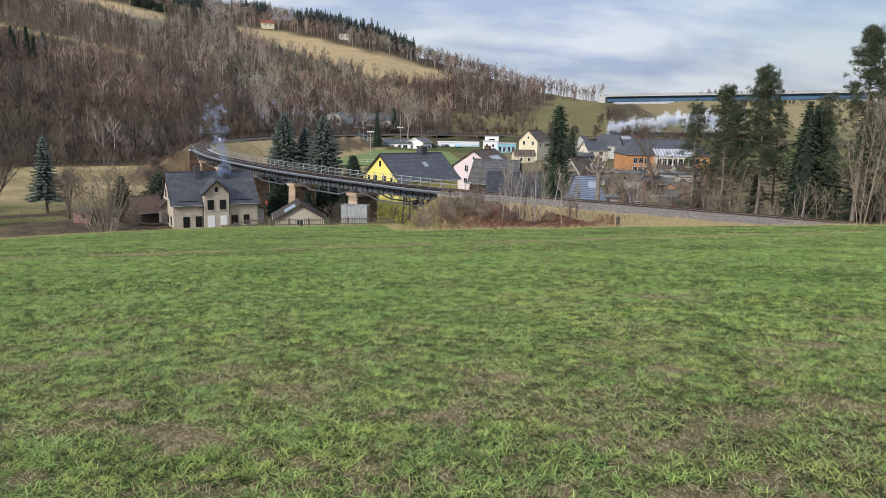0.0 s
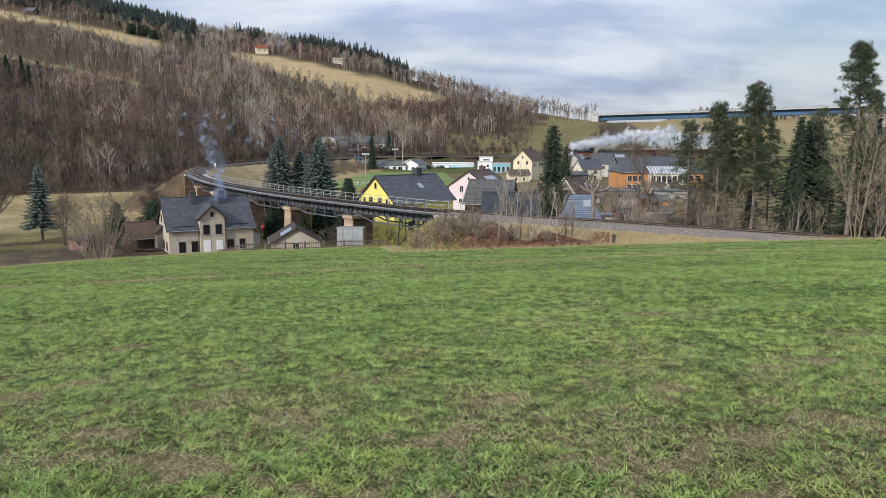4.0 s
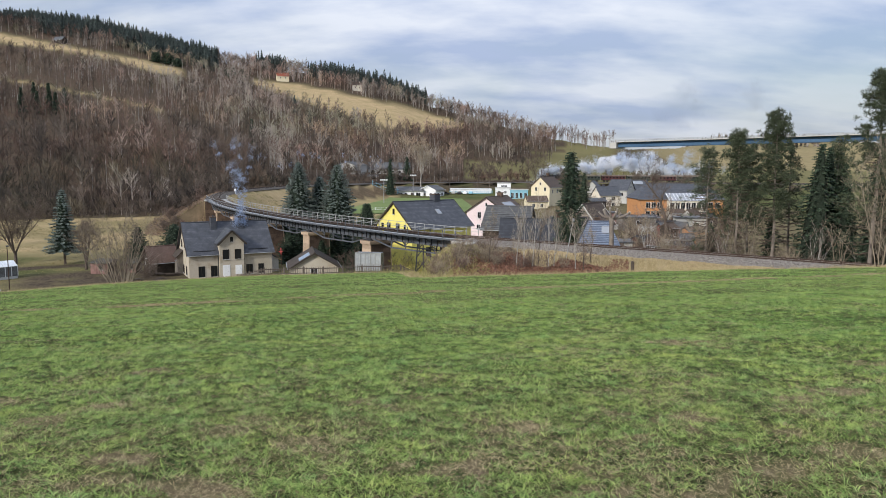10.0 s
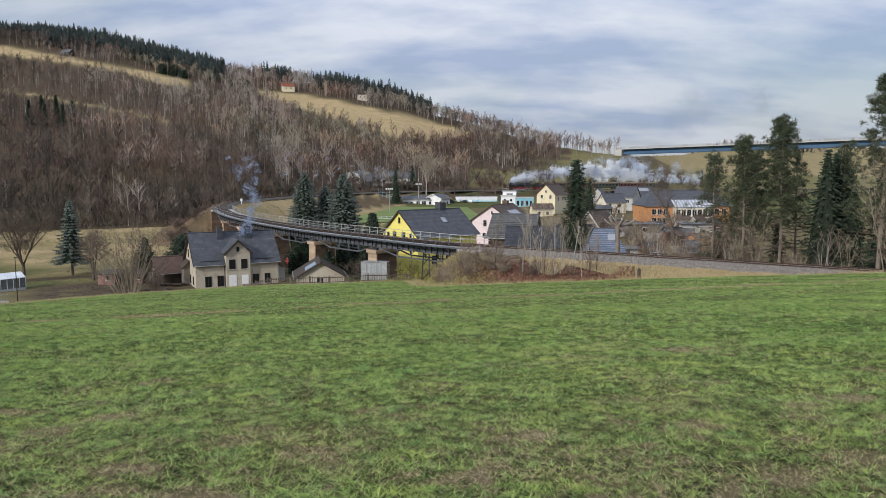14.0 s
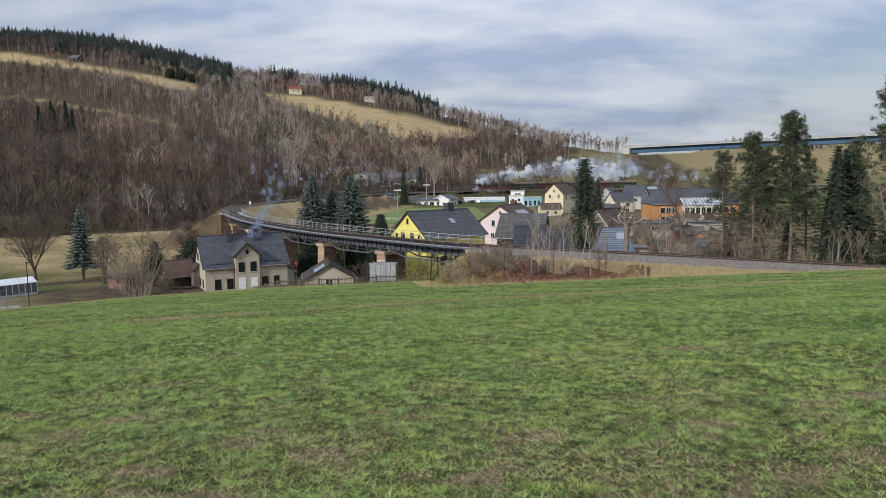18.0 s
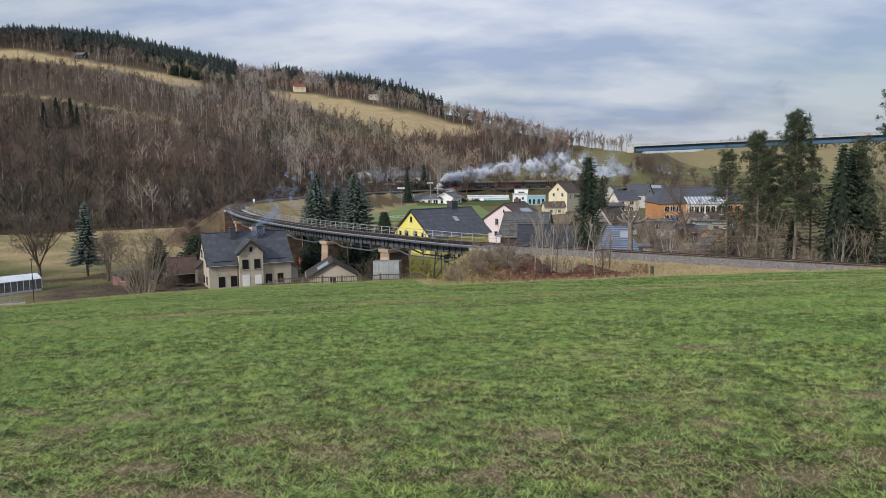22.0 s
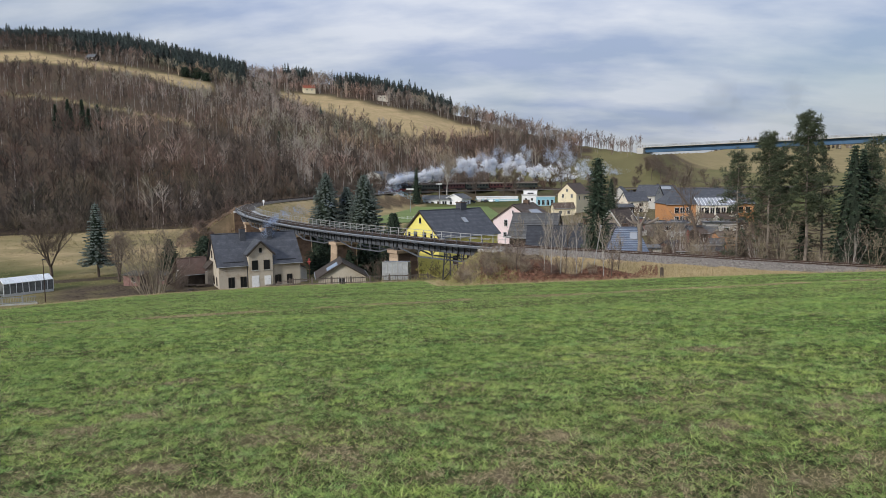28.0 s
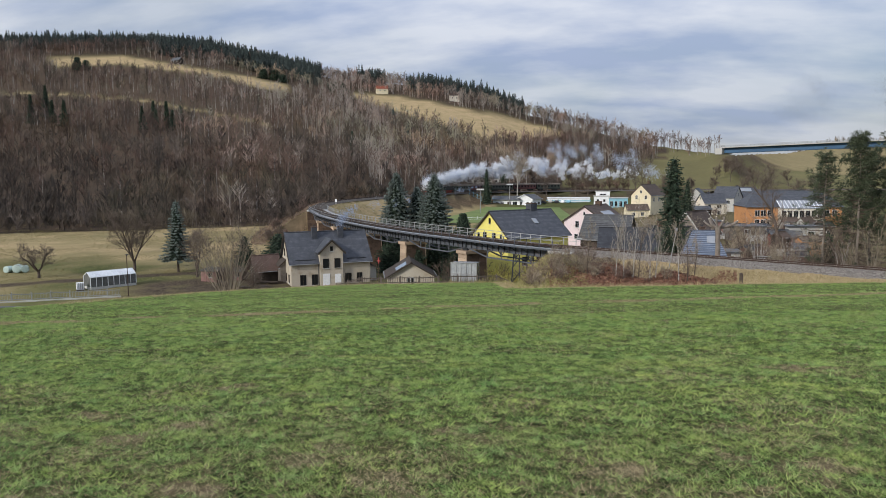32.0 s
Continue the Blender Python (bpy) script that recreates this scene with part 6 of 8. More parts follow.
for i, (x, y, rz, m_) in enumerate([(6.5, 366.5, 80, M_GREYWALL), (9.4, 366.5, 80, M_DARKSTEEL), (12.4, 366.5, 80, M_WHITE), (15.2, 366.5, 84, M_BLUE), (2.2, 363, 10, M_DARKSTEEL)]):
    car(x, y, rz, m_, ("grey", "black", "white", "blue", "dark")[i] + " car parked beside the white hall")

# road bridge across the valley
def road_bridge():
    a, b = Vector((123.0, 504.0, 16.2)), Vector((330.0, 316.0, 19.6))
    d = (b - a).normalized()
    n_ = Vector((d.y, -d.x, 0)).normalized()
    up = Vector((0, 0, 1))
    g = thing("road_bridge", pose(0, 0, 0), "long road bridge with a blue steel girder and pale deck", "bridge")
    part("deck", Geo().beam(a - up * 0.3, b - up * 0.3, 13, 0.34), M_GREYWALL, g)
    for s in (-3.4, 3.4):
        part("girder", Geo().beam(a + n_ * s - up * 2.2, b + n_ * s - up * 2.2, 0.5, 3.1), M_BLUESTEEL, g)
    L = (b - a).length
    for s in (-6.4, 6.4):
        rail_ = part("railing", Geo().beam(a + n_ * s + up * 1.15, b + n_ * s + up * 1.15, 0.12, 0.12), M_RAILING, g)
        part("crash_barrier", Geo().beam(a + n_ * s * 0.93 + up * 0.55, b + n_ * s * 0.93 + up * 0.55, 0.12, 0.3), M_RAILING, g)
        for q in np.arange(0, L, 2.5):
            p = a + d * q + n_ * s
            part("post", Geo().beam(p - up * 0.1, p + up * 1.15, 0.12, 0.12), M_RAILING, rail_)
    for q in (0.60, 0.83, 0.98):
        p = a + d * L * q
        zb = gz(p.x, p.y)
        part("pillar", Geo().beam(Vector((p.x, p.y, zb - 1)), p - up * 3.7, 3.6, 2.0), M_CONCRETE, g)
    part("abutment", Geo().box(-4, 1.0, -6.5, 6.5, -4.5, -0.6, Matrix.Translation(a) @ Matrix.Rotation(math.atan2(d.y, d.x), 4, "Z")), M_GREYWALL, g, "pale concrete abutment")
    return g


road_bridge()

# ---- trees and shrubs ----
def tubes(segs, n):
    """Tapered n-sided tubes as loose quads from rows of p0, p1, r0, r1."""
    s = np.array(segs, float)
    a, b, r0, r1 = s[:, 0:3], s[:, 3:6], s[:, 6:7], s[:, 7:8]
    d = b - a
    d /= np.maximum(np.linalg.norm(d, axis=1, keepdims=True), 1e-6)
    ref = np.where(np.abs(d[:, 2:3]) < 0.9, np.array([[0, 0, 1.0]]), np.array([[1.0, 0, 0]]))
    u = np.cross(d, ref)
    u /= np.linalg.norm(u, axis=1, keepdims=True)
    w = np.cross(d, u)
    ring = [u * math.cos(2 * math.pi * i / n) + w * math.sin(2 * math.pi * i / n) for i in range(n)]
    return np.concatenate([np.stack([a + ring[i] * r0, a + ring[(i + 1) % n] * r0, b + ring[(i + 1) % n] * r1, b + ring[i] * r1], 1) for i in range(n)])


def blades(p, d, length, width, rng):
    """Thin loose triangles from p along d."""
    side = np.cross(d, rng.normal(size=d.shape))
    side /= np.maximum(np.linalg.norm(side, axis=1, keepdims=True), 1e-6)
    return np.stack([p - side * width / 2, p + side * width / 2, p + d * length], 1)


def unit(v):
    return v / np.maximum(np.linalg.norm(v, axis=-1, keepdims=True), 1e-9)


def grow(rng, p, d, length, r, level, deep, segs, tips, upward=0.25, kids=(5, 5, 4), wob=0.13):
    """One branch of several pieces, with its side branches."""
    n = 5 if level < 2 else 3
    pos, dr = np.array(p, float), unit(np.array(d, float))
    for i in range(n):
        q = pos + dr * length / n
        ra, rb = r * (1 - 0.8 * i / n), r * (1 - 0.8 * (i + 1) / n)
        segs[level].append([*pos, *q, max(ra, 0.008), max(rb, 0.006)])
        if level < deep and i >= (1 if level == 0 else 0):
            for _ in range(max(1, kids[level] // (n - 1))):
                side = unit(np.cross(dr, rng.normal(size=3)))
                nd = unit(dr * rng.uniform(0.45, 0.9) + side * rng.uniform(0.6, 1.0) + np.array([0, 0, upward]))
                grow(rng, pos + (q - pos) * rng.uniform(0.2, 1), nd, length * rng.uniform(0.38, 0.62) * (1.05 - 0.5 * i / n), rb * rng.uniform(0.45, 0.65), level + 1, deep, segs, tips, upward, kids, wob)
        pos = q
        dr = unit(dr + rng.normal(size=3) * wob + np.array([0, 0, 0.04]))
        tips.append((*pos, *dr))


def bare_tree(name, x, y, height, seed, label, bark=None, twig=None, stems=1, lean=0.0, spread=0.25, r=None, deep=2, twigs=5, twig_len=0.9, z=None, kids=(9, 8, 4), group="", category="tree", width=0.022, wob=0.13, fork=0.0):
    rng = np.random.default_rng(seed)
    z0 = gz(x, y) - 0.15 if z is None else z
    t = thing(name, pose(x, y, z0), label, category, group)
    segs, tips = {i: [] for i in range(5)}, []
    r = r or height * 0.014
    for k in range(stems):
        a = rng.uniform(0, 2 * math.pi) if stems == 1 else 2 * math.pi * k / stems + rng.uniform(-0.4, 0.4)
        ln = lean if stems == 1 else lean * rng.uniform(0.55, 1.2)
        d = (math.cos(a) * ln, math.sin(a) * ln, 1)
        b = (math.cos(a) * 0.12 * (stems > 1), math.sin(a) * 0.12 * (stems > 1), fork)
        grow(rng, b, d, height * (0.8 if stems == 1 else rng.uniform(0.62, 0.82)), r * (1 if stems == 1 else rng.uniform(0.45, 0.8)), 0, deep, segs, tips, spread, kids, wob)
    if fork:
        segs[0] += [[0, 0, 0, 0.05, 0.02, fork * 0.5, r * 1.25, r * 1.05], [0.05, 0.02, fork * 0.5, 0, 0, fork + 0.15, r * 1.05, r]]
    part("trunk", cloud_mesh("trunk", tubes(segs[0], 7), 4, bark or M_BARK), None, t)
    mid = [s for i in range(1, 3) for s in segs[i]]
    tagged(part("branch_frame", cloud_mesh("branch_frame", tubes(mid, 3), 4, bark or M_BARK), None, t), kind="stuff")
    tp = np.array(tips)
    k = twigs
    p = np.repeat(tp[:, :3], k, 0)
    d = unit(np.repeat(tp[:, 3:], k, 0) + rng.normal(size=p.shape) * 0.6 + np.array([0, 0, 0.1]))
    tagged(part("crown", cloud_mesh("crown", blades(p, d, rng.uniform(0.5, 1.2, (len(p), 1)) * twig_len, width, rng), 3, twig or M_TWIG), None, t), kind="stuff")
    return t


def conifer_sprays(rng, height, radius, low=0.04, whorl=0.42, droop=0.25, size=0.34, per=7.0, dense=1.0, shape=1.0):
    """Needle sprays of a spruce: whorls of drooping branches clothed in small triangles."""
    out, wood = [], []
    h = height * low
    while h < height * 0.985:
        f = 1 - (h / height)
        R = radius * (f ** shape) * rng.uniform(0.82, 1.1) + 0.08
        nb = max(4, int(per * (0.55 + f)))
        a0 = rng.uniform(0, 6.28)
        for k in range(nb):
            a = a0 + 2 * math.pi * k / nb + rng.normal() * 0.2
            rr = R * rng.uniform(0.72, 1.12)
            n = max(3, int(rr / size * 2.4 * dense))
            t = np.linspace(0.12, 1, n)[:, None]
            dirv = np.array([math.cos(a), math.sin(a), 0.0])
            p = dirv * rr * t + np.array([0, 0, 1.0]) * (h - droop * rr * t ** 1.3 + 0.10 * rr * np.maximum(t - 0.75, 0) * 4)
            wood.append([0, 0, h, *p[-1], 0.03, 0.008])
            for side in (-1, 0, 1):
                wv = np.array([-math.sin(a), math.cos(a), 0]) * side
                d = unit(dirv * 0.6 + wv * 0.9 + np.array([0, 0, -0.28]) + rng.normal(size=(n, 3)) * 0.22)
                out.append(blades(p + rng.normal(size=p.shape) * 0.03, d, size * (1.25 - 0.55 * t) * rng.uniform(0.7, 1.3, (n, 1)), size * 0.55, rng))
        h += whorl * (0.55 + 0.6 * f) * rng.uniform(0.85, 1.15)
    out.append(blades(np.tile([[0, 0, height * 0.95]], (5, 1)), unit(rng.normal(size=(5, 3)) * 0.25 + np.array([0, 0, 1.0])), np.full((5, 1), height * 0.06), 0.12, rng))
    return np.concatenate(out), wood


def spruce(name, x, y, top, radius, seed, label, needles=None, low=0.05, z=None, size=0.34, per=7.0, whorl=0.42, group="", dense=1.0, shape=1.0, droop=0.25, core=0.55):
    rng = np.random.default_rng(seed)
    z0 = gz(x, y) - 0.1 if z is None else z
    H = top - z0
    t = thing(name, pose(x, y, z0), label, "tree", group)
    tri, wood = conifer_sprays(rng, H, radius, low, whorl, droop, size, per, dense, shape)
    part("trunk", Geo().rod((0, 0, 0), (0, 0, H * 0.97), 0.018 * H, 0.02, 8), M_BARK, t)
    tagged(part("branch_frame", cloud_mesh("branch_frame", tubes(wood, 3), 4, M_BARK), None, t), kind="stuff")
    tagged(part("crown", cloud_mesh("crown", tri, 3, needles or M_SPRUCE), None, t), kind="stuff")
    # a solid added core closes the crown's middle, its inner shade painted in as dark needles
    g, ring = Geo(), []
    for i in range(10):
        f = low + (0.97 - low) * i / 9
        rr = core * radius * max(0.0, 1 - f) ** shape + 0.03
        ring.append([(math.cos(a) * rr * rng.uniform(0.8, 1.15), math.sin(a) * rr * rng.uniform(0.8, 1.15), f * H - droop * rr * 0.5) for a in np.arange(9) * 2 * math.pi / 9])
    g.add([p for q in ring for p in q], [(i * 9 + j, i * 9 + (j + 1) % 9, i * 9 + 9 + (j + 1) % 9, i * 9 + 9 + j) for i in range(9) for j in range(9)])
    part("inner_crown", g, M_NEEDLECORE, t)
    return t


def pine(name, x, y, top, radius, seed, label, z=None, base_share=0.42, lean=0.0, dense=1.0, group=""):
    """A pine: bare lower trunk with dead side twigs, clumps of needles on up-turned branches above."""
    rng = np.random.default_rng(seed)
    z0 = gz(x, y) - 0.1 if z is None else z
    H = top - z0
    t = thing(name, pose(x, y, z0), label, "tree", group)
    segs = []
    n = 9
    cx = np.cumsum(rng.normal(size=n + 1) * 0.07)
    cy = np.cumsum(rng.normal(size=n + 1) * 0.07)
    cx -= cx[0]
    cy -= cy[0]
    for i in range(n):
        segs.append([cx[i] + lean * i, cy[i], H * i / n, cx[i + 1] + lean * (i + 1), cy[i + 1], H * (i + 1) / n, 0.0115 * H * (1 - 0.85 * i / n), 0.0115 * H * (1 - 0.85 * (i + 1) / n)])
    part("trunk", cloud_mesh("trunk", tubes(segs, 8), 4, M_POLLARD), None, t)
    wood, tri, dead = [], [], []
    for h in np.arange(0.12, 0.99, 0.022):
        live = h > base_share
        f = (h - base_share) / (1 - base_share)
        for _ in range(rng.integers(3, 6)):
            a = rng.uniform(0, 6.28)
            k = min(n - 1, int(h * n))
            c = np.array([cx[k] + lean * h * n, cy[k], h * H])
            R = (radius * max(0.05, 1 - f) ** 0.8 + 0.3 if live else radius * 0.8) * rng.uniform(0.5, 1.12)
            d = np.array([math.cos(a), math.sin(a), rng.uniform(-0.05, 0.35) if live else rng.uniform(-0.3, 0.15)])
            e = c + d * R
            m = c + d * R * 0.5 + np.array([0, 0, -0.06 * R])
            wood += [[*c, *m, 0.045, 0.03], [*m, *e, 0.03, 0.012]]
            if live:
                for q in (0.4, 0.6, 0.75, 0.88, 1.0):
                    if rng.random() > (0.50 + 0.42 * f) * dense:
                        continue
                    o = c + (e - c) * q + rng.normal(size=3) * 0.3
                    nn = int(50 * dense)
                    dd = unit(rng.normal(size=(nn, 3)) * np.array([1, 1, 0.8]) + np.array([0, 0, 0.45]) + d * 0.4)
                    tri.append(blades(o + dd * rng.uniform(0.05, 0.3, (nn, 1)), dd, rng.uniform(0.16, 0.4, (nn, 1)), 0.055, rng))
            else:
                nn = 10
                pp = c + (e - c) * rng.uniform(0.3, 1, (nn, 1))
                dd = unit(rng.normal(size=(nn, 3)) + d)
                dead.append(blades(pp, dd, rng.uniform(0.3, 0.9, (nn, 1)), 0.025, rng))
                if rng.random() < 0.2:
                    o = c + (e - c) * rng.uniform(0.6, 1)
                    dd = unit(rng.normal(size=(24, 3)) + np.array([0, 0, 0.2]))
                    tri.append(blades(o + dd * 0.1, dd, rng.uniform(0.2, 0.45, (24, 1)), 0.07, rng))
    tagged(part("branch_frame", cloud_mesh("branch_frame", tubes(wood, 4), 4, M_BARK), None, t), kind="stuff")
    tagged(part("dead_wood", cloud_mesh("dead_wood", np.concatenate(dead), 3, M_TWIG), None, t), kind="stuff")
    tagged(part("crown", cloud_mesh("crown", np.concatenate(tri), 3, M_PINE), None, t), kind="stuff")
    return t


# woods on the hillside
def far_bare(rng, h, wide):
    """A leafless tree of the far woods as loose triangles; the stem and the feathery boughs apart."""
    tr = []
    for a in (0, 2.1, 4.2):
        s = np.array([math.cos(a), math.sin(a), 0]) * 0.17
        s2 = np.array([math.cos(a + 2.1), math.sin(a + 2.1), 0]) * 0.17
        tr.append([s, s2, [rng.normal() * 0.2, rng.normal() * 0.2, h * 0.94]])
    n1 = 13
    f = rng.uniform(0.25, 0.88, n1)[:, None]
    p = np.hstack([np.zeros((n1, 2)), f * h])
    a = rng.uniform(0, 6.28, n1)
    d = unit(np.stack([np.cos(a), np.sin(a), rng.uniform(0.9, 2.2, n1)], 1))
    ln = wide * (1.2 - 0.7 * f) * rng.uniform(0.7, 1.2, (n1, 1)) * 1.4
    k = 7
    q = np.repeat(p + d * ln * 0.25, k, 0) + np.repeat(d * ln, k, 0) * rng.uniform(0, 0.7, (n1 * k, 1))
    dd = unit(np.repeat(d, k, 0) + rng.normal(size=(n1 * k, 3)) * 0.42 + np.array([0, 0, 0.45]))
    tw = blades(q, dd, rng.uniform(0.9, 2.4, (n1 * k, 1)) * wide / 3, 0.17, rng)
    return np.array(tr), np.concatenate([blades(p, d, ln, 0.15, rng), tw])


def far_spruce(rng, h):
    """A slim spruce of the ridge wood with ragged tiers."""
    out = []
    for f in np.arange(0.14, 0.97, 0.10):
        R = h * 0.19 * (1 - f) ** 0.6 + 0.2
        for a in np.arange(0, 6.28, 1.57) + rng.uniform(0, 1.5):
            a += rng.normal() * 0.25
            r = R * rng.uniform(0.6, 1.3)
            z = f * h + rng.normal() * 0.02 * h
            w = r * 0.6
            lo = 0.05 * h * rng.uniform(0.2, 1)
            out.append([[0, 0, z + h * 0.10], [math.cos(a) * r - math.sin(a) * w, math.sin(a) * r + math.cos(a) * w, z - lo], [math.cos(a) * r + math.sin(a) * w, math.sin(a) * r - math.cos(a) * w, z - lo * rng.uniform(0.3, 1.2)]])
    return np.array(out)


TONES = []


def planted(protos, pts, scales, rng, shade=None):
    """Copies of the prototypes set down at pts, turned and scaled."""
    pick = rng.integers(0, len(protos), len(pts))
    out = []
    for i, pr in enumerate(protos):
        w = pick == i
        if not w.any():
            continue
        a, s = rng.uniform(0, 6.28, w.sum()), scales[w]
        c, q = np.cos(a)[:, None, None], np.sin(a)[:, None, None]
        x, y, z = pr[None, ..., 0], pr[None, ..., 1], pr[None, ..., 2]
        v = np.stack([c * x - q * y, q * x + c * y, np.broadcast_to(z, (len(a),) + pr.shape[:2])], -1) * s[:, None, None, None]
        out.append((v + pts[w][:, None, None, :]).reshape(-1, 3, 3))
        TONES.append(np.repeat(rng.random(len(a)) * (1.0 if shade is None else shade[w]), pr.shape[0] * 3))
    return np.concatenate(out)


def toned(me):
    """Hands each tree of a joined wood its own tone."""
    at = me.attributes.new("tone", "FLOAT", "POINT")
    at.data.foreach_set("value", np.concatenate(TONES).astype(np.float32))
    TONES.clear()
    return me


SPRUCE_A, SPRUCE_S = [-0.9, -0.56, -0.53, -0.48, -0.45, -0.40, -0.30], [0.955, 0.95, 0.885, 0.875, 0.90, 0.86, 0.85]     # lower edge of the ridge spruces by bearing


def woods():
    rng = np.random.default_rng(7)
    N = 17500
    a = rng.uniform(-0.95, 0.24, N)
    y = np.sqrt(rng.uniform(195 ** 2, 900 ** 2, N))
    x = a * y
    z, d, s, g, hs = ground_z(x, y, True)
    m = meadow(a, hs)
    keep = (hs > -0.015) & (hs < 1.06) & ~m & (d > 7)
    # open grass on the lower slope to the right
    keep &= ~((a > 0.03) & (hs < 0.36) & (rng.random(N) > 0.05))
    keep &= ~((a > -0.26) & (a <= 0.03) & (hs < 0.10) & (rng.random(N) > 0.25))
    wv = 0.5 * np.sin(x * 0.09 + 1.7 * np.sin(y * 0.05)) + 0.5 * np.sin(y * 0.13 + 1.1 * np.sin(x * 0.07))
    keep &= ~((a > 0.135 + 0.03 * smooth(0.5, 0.95, hs) + 0.02 * wv) & (hs < 0.86))
    keep &= ~((a > 0.03) & (hs < 0.34 + 0.06 * wv + 1.6 * np.clip(a - 0.06, 0, 1)) & (hs > 0.06))
    # trees keep back below the meadows
    for q in (0.012, 0.028, 0.044):
        keep &= ~(meadow(a, hs + q) & (rng.random(N) < 0.85))
    # sight clearing under the meadows
    pathv = np.interp(a, [-0.9, -0.69, -0.556, -0.487, -0.434, -0.38], [0.60, 0.562, 0.515, 0.466, 0.462, 0.442])
    keep &= ~((a < -0.375) & (hs < pathv + 0.006) & (hs > pathv - 0.036))
    lower = np.interp(a, [-0.9, -0.6, -0.45, -0.345], [0.76, 0.79, 0.735, 0.735])
    keep &= ~((a < -0.345) & (hs < lower) & (hs > lower - 0.012))
    spr = ((a < -0.30) & (hs > np.interp(a, SPRUCE_A, SPRUCE_S))) | ((a > -0.18) & (a < -0.02) & (hs > 0.93)) | ((a > -0.25) & (a < -0.21) & (hs > 0.95))
    keep &= rng.random(N) < np.where((hs > 0.88) | (a > -0.3), 0.95, np.where(y < 420, 0.62, 0.48))
    P = np.stack([x, y, z - 0.2], 1)
    bare = keep & (~spr | (rng.random(N) < 0.08))
    con = keep & spr & ~bare
    lone = keep & ~spr & (rng.random(N) < 0.004) & (y < 600) & (a > -0.2)
    bare &= ~lone
    con |= lone
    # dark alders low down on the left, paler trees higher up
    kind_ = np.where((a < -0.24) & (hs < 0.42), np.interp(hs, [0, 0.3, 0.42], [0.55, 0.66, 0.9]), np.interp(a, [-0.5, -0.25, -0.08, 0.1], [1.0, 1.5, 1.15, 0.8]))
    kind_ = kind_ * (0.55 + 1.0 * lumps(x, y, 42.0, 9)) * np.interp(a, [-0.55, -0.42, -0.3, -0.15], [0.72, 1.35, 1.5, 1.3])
    birch = bare & (rng.random(N) < np.where((hs < 0.33) & (a < -0.24), 0.04, 0.28))
    bare &= ~birch
    pr = [far_bare(rng, 1.0 * h, w) for h, w in ((13, 3.8), (15, 4.4), (11, 4.0), (17, 3.4), (12, 2.8), (9, 3.6))]
    pb = [far_bare(rng, h, w) for h, w in ((15, 2.2), (17, 2.4), (14, 2.0))]
    sc = lambda w: rng.uniform(0.62, 1.08, w.sum())
    k1, k2 = np.random.default_rng(3), np.random.default_rng(3)
    s1 = sc(bare)
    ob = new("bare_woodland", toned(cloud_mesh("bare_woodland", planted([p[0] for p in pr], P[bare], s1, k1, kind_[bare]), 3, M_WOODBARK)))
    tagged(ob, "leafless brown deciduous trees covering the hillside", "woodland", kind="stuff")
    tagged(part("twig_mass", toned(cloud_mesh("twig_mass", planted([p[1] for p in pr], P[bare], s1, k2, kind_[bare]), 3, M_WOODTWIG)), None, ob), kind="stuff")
    s2 = sc(birch)
    k1, k2 = np.random.default_rng(5), np.random.default_rng(5)
    ob = new("birch_woodland", toned(cloud_mesh("birch_woodland", planted([p[0] for p in pb], P[birch], s2, k1), 3, M_BIRCH)))
    tagged(ob, "pale-stemmed bare birches among the hillside woods", "woodland", kind="stuff")
    tagged(part("twig_mass", toned(cloud_mesh("twig_mass", planted([p[1] for p in pb], P[birch], s2, k2), 3, M_REDTWIG)), None, ob), kind="stuff")
    # the ridge wood stands close
    n = 5200
    ra, rs = rng.uniform(-0.95, -0.02, n), rng.uniform(0.84, 1.05, n)
    ryf, ryr = np.interp(ra, FOOT_A, FOOT_Y), np.interp(ra, RIDGE_A, RIDGE_Y)
    ry = ryf + rs * (ryr - ryf)
    rk = ((ra < -0.30) & (rs > np.interp(ra, SPRUCE_A, SPRUCE_S))) | ((ra > -0.165) & (ra < -0.11) & (rs > 0.94)) | ((ra > -0.11) & (rs > 0.965) & (rng.random(n) < 0.45)) | ((ra > -0.25) & (ra < -0.21) & (rs > 0.96))
    rp = np.stack([ra * ry, ry, ground_z(ra * ry, ry) - 0.3], 1)[rk]
    ps = [far_spruce(rng, h) for h in (20, 17, 22, 14)]
    ob = new("spruce_wood", toned(cloud_mesh("spruce_wood", planted(ps, np.concatenate([P[con], rp]), np.concatenate([rng.uniform(0.5, 0.8, con.sum()), rng.uniform(0.42, 0.86, len(rp))]), rng), 3, M_RIDGESPRUCE)))
    tagged(ob, "dark spruce wood along the ridge", "woodland", kind="stuff")
    # pale bare trees along the upper edge of the meadows, in front of the spruces
    n = 1500
    ea = rng.uniform(-0.95, 0.04, n)
    es = np.where(ea < -0.33, rng.uniform(0.80, np.interp(ea, [-0.56, -0.52, -0.33], [0.99, 0.92, 0.90])), rng.uniform(0.83, 1.03, n))
    ea[1100:], es[1100:] = rng.uniform(-0.04, 0.15, n - 1100), rng.uniform(0.42, 1.02, n - 1100)
    ey = np.interp(ea, FOOT_A, FOOT_Y) + es * (np.interp(ea, RIDGE_A, RIDGE_Y) - np.interp(ea, FOOT_A, FOOT_Y))
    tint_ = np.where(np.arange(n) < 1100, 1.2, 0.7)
    ek = ~meadow(ea, es) & ~meadow(ea, es + 0.02) & ((ea > -0.33) | (es > np.interp(ea, [-0.9, -0.60, -0.48, -0.345], [0.87, 0.895, 0.80, 0.80])))
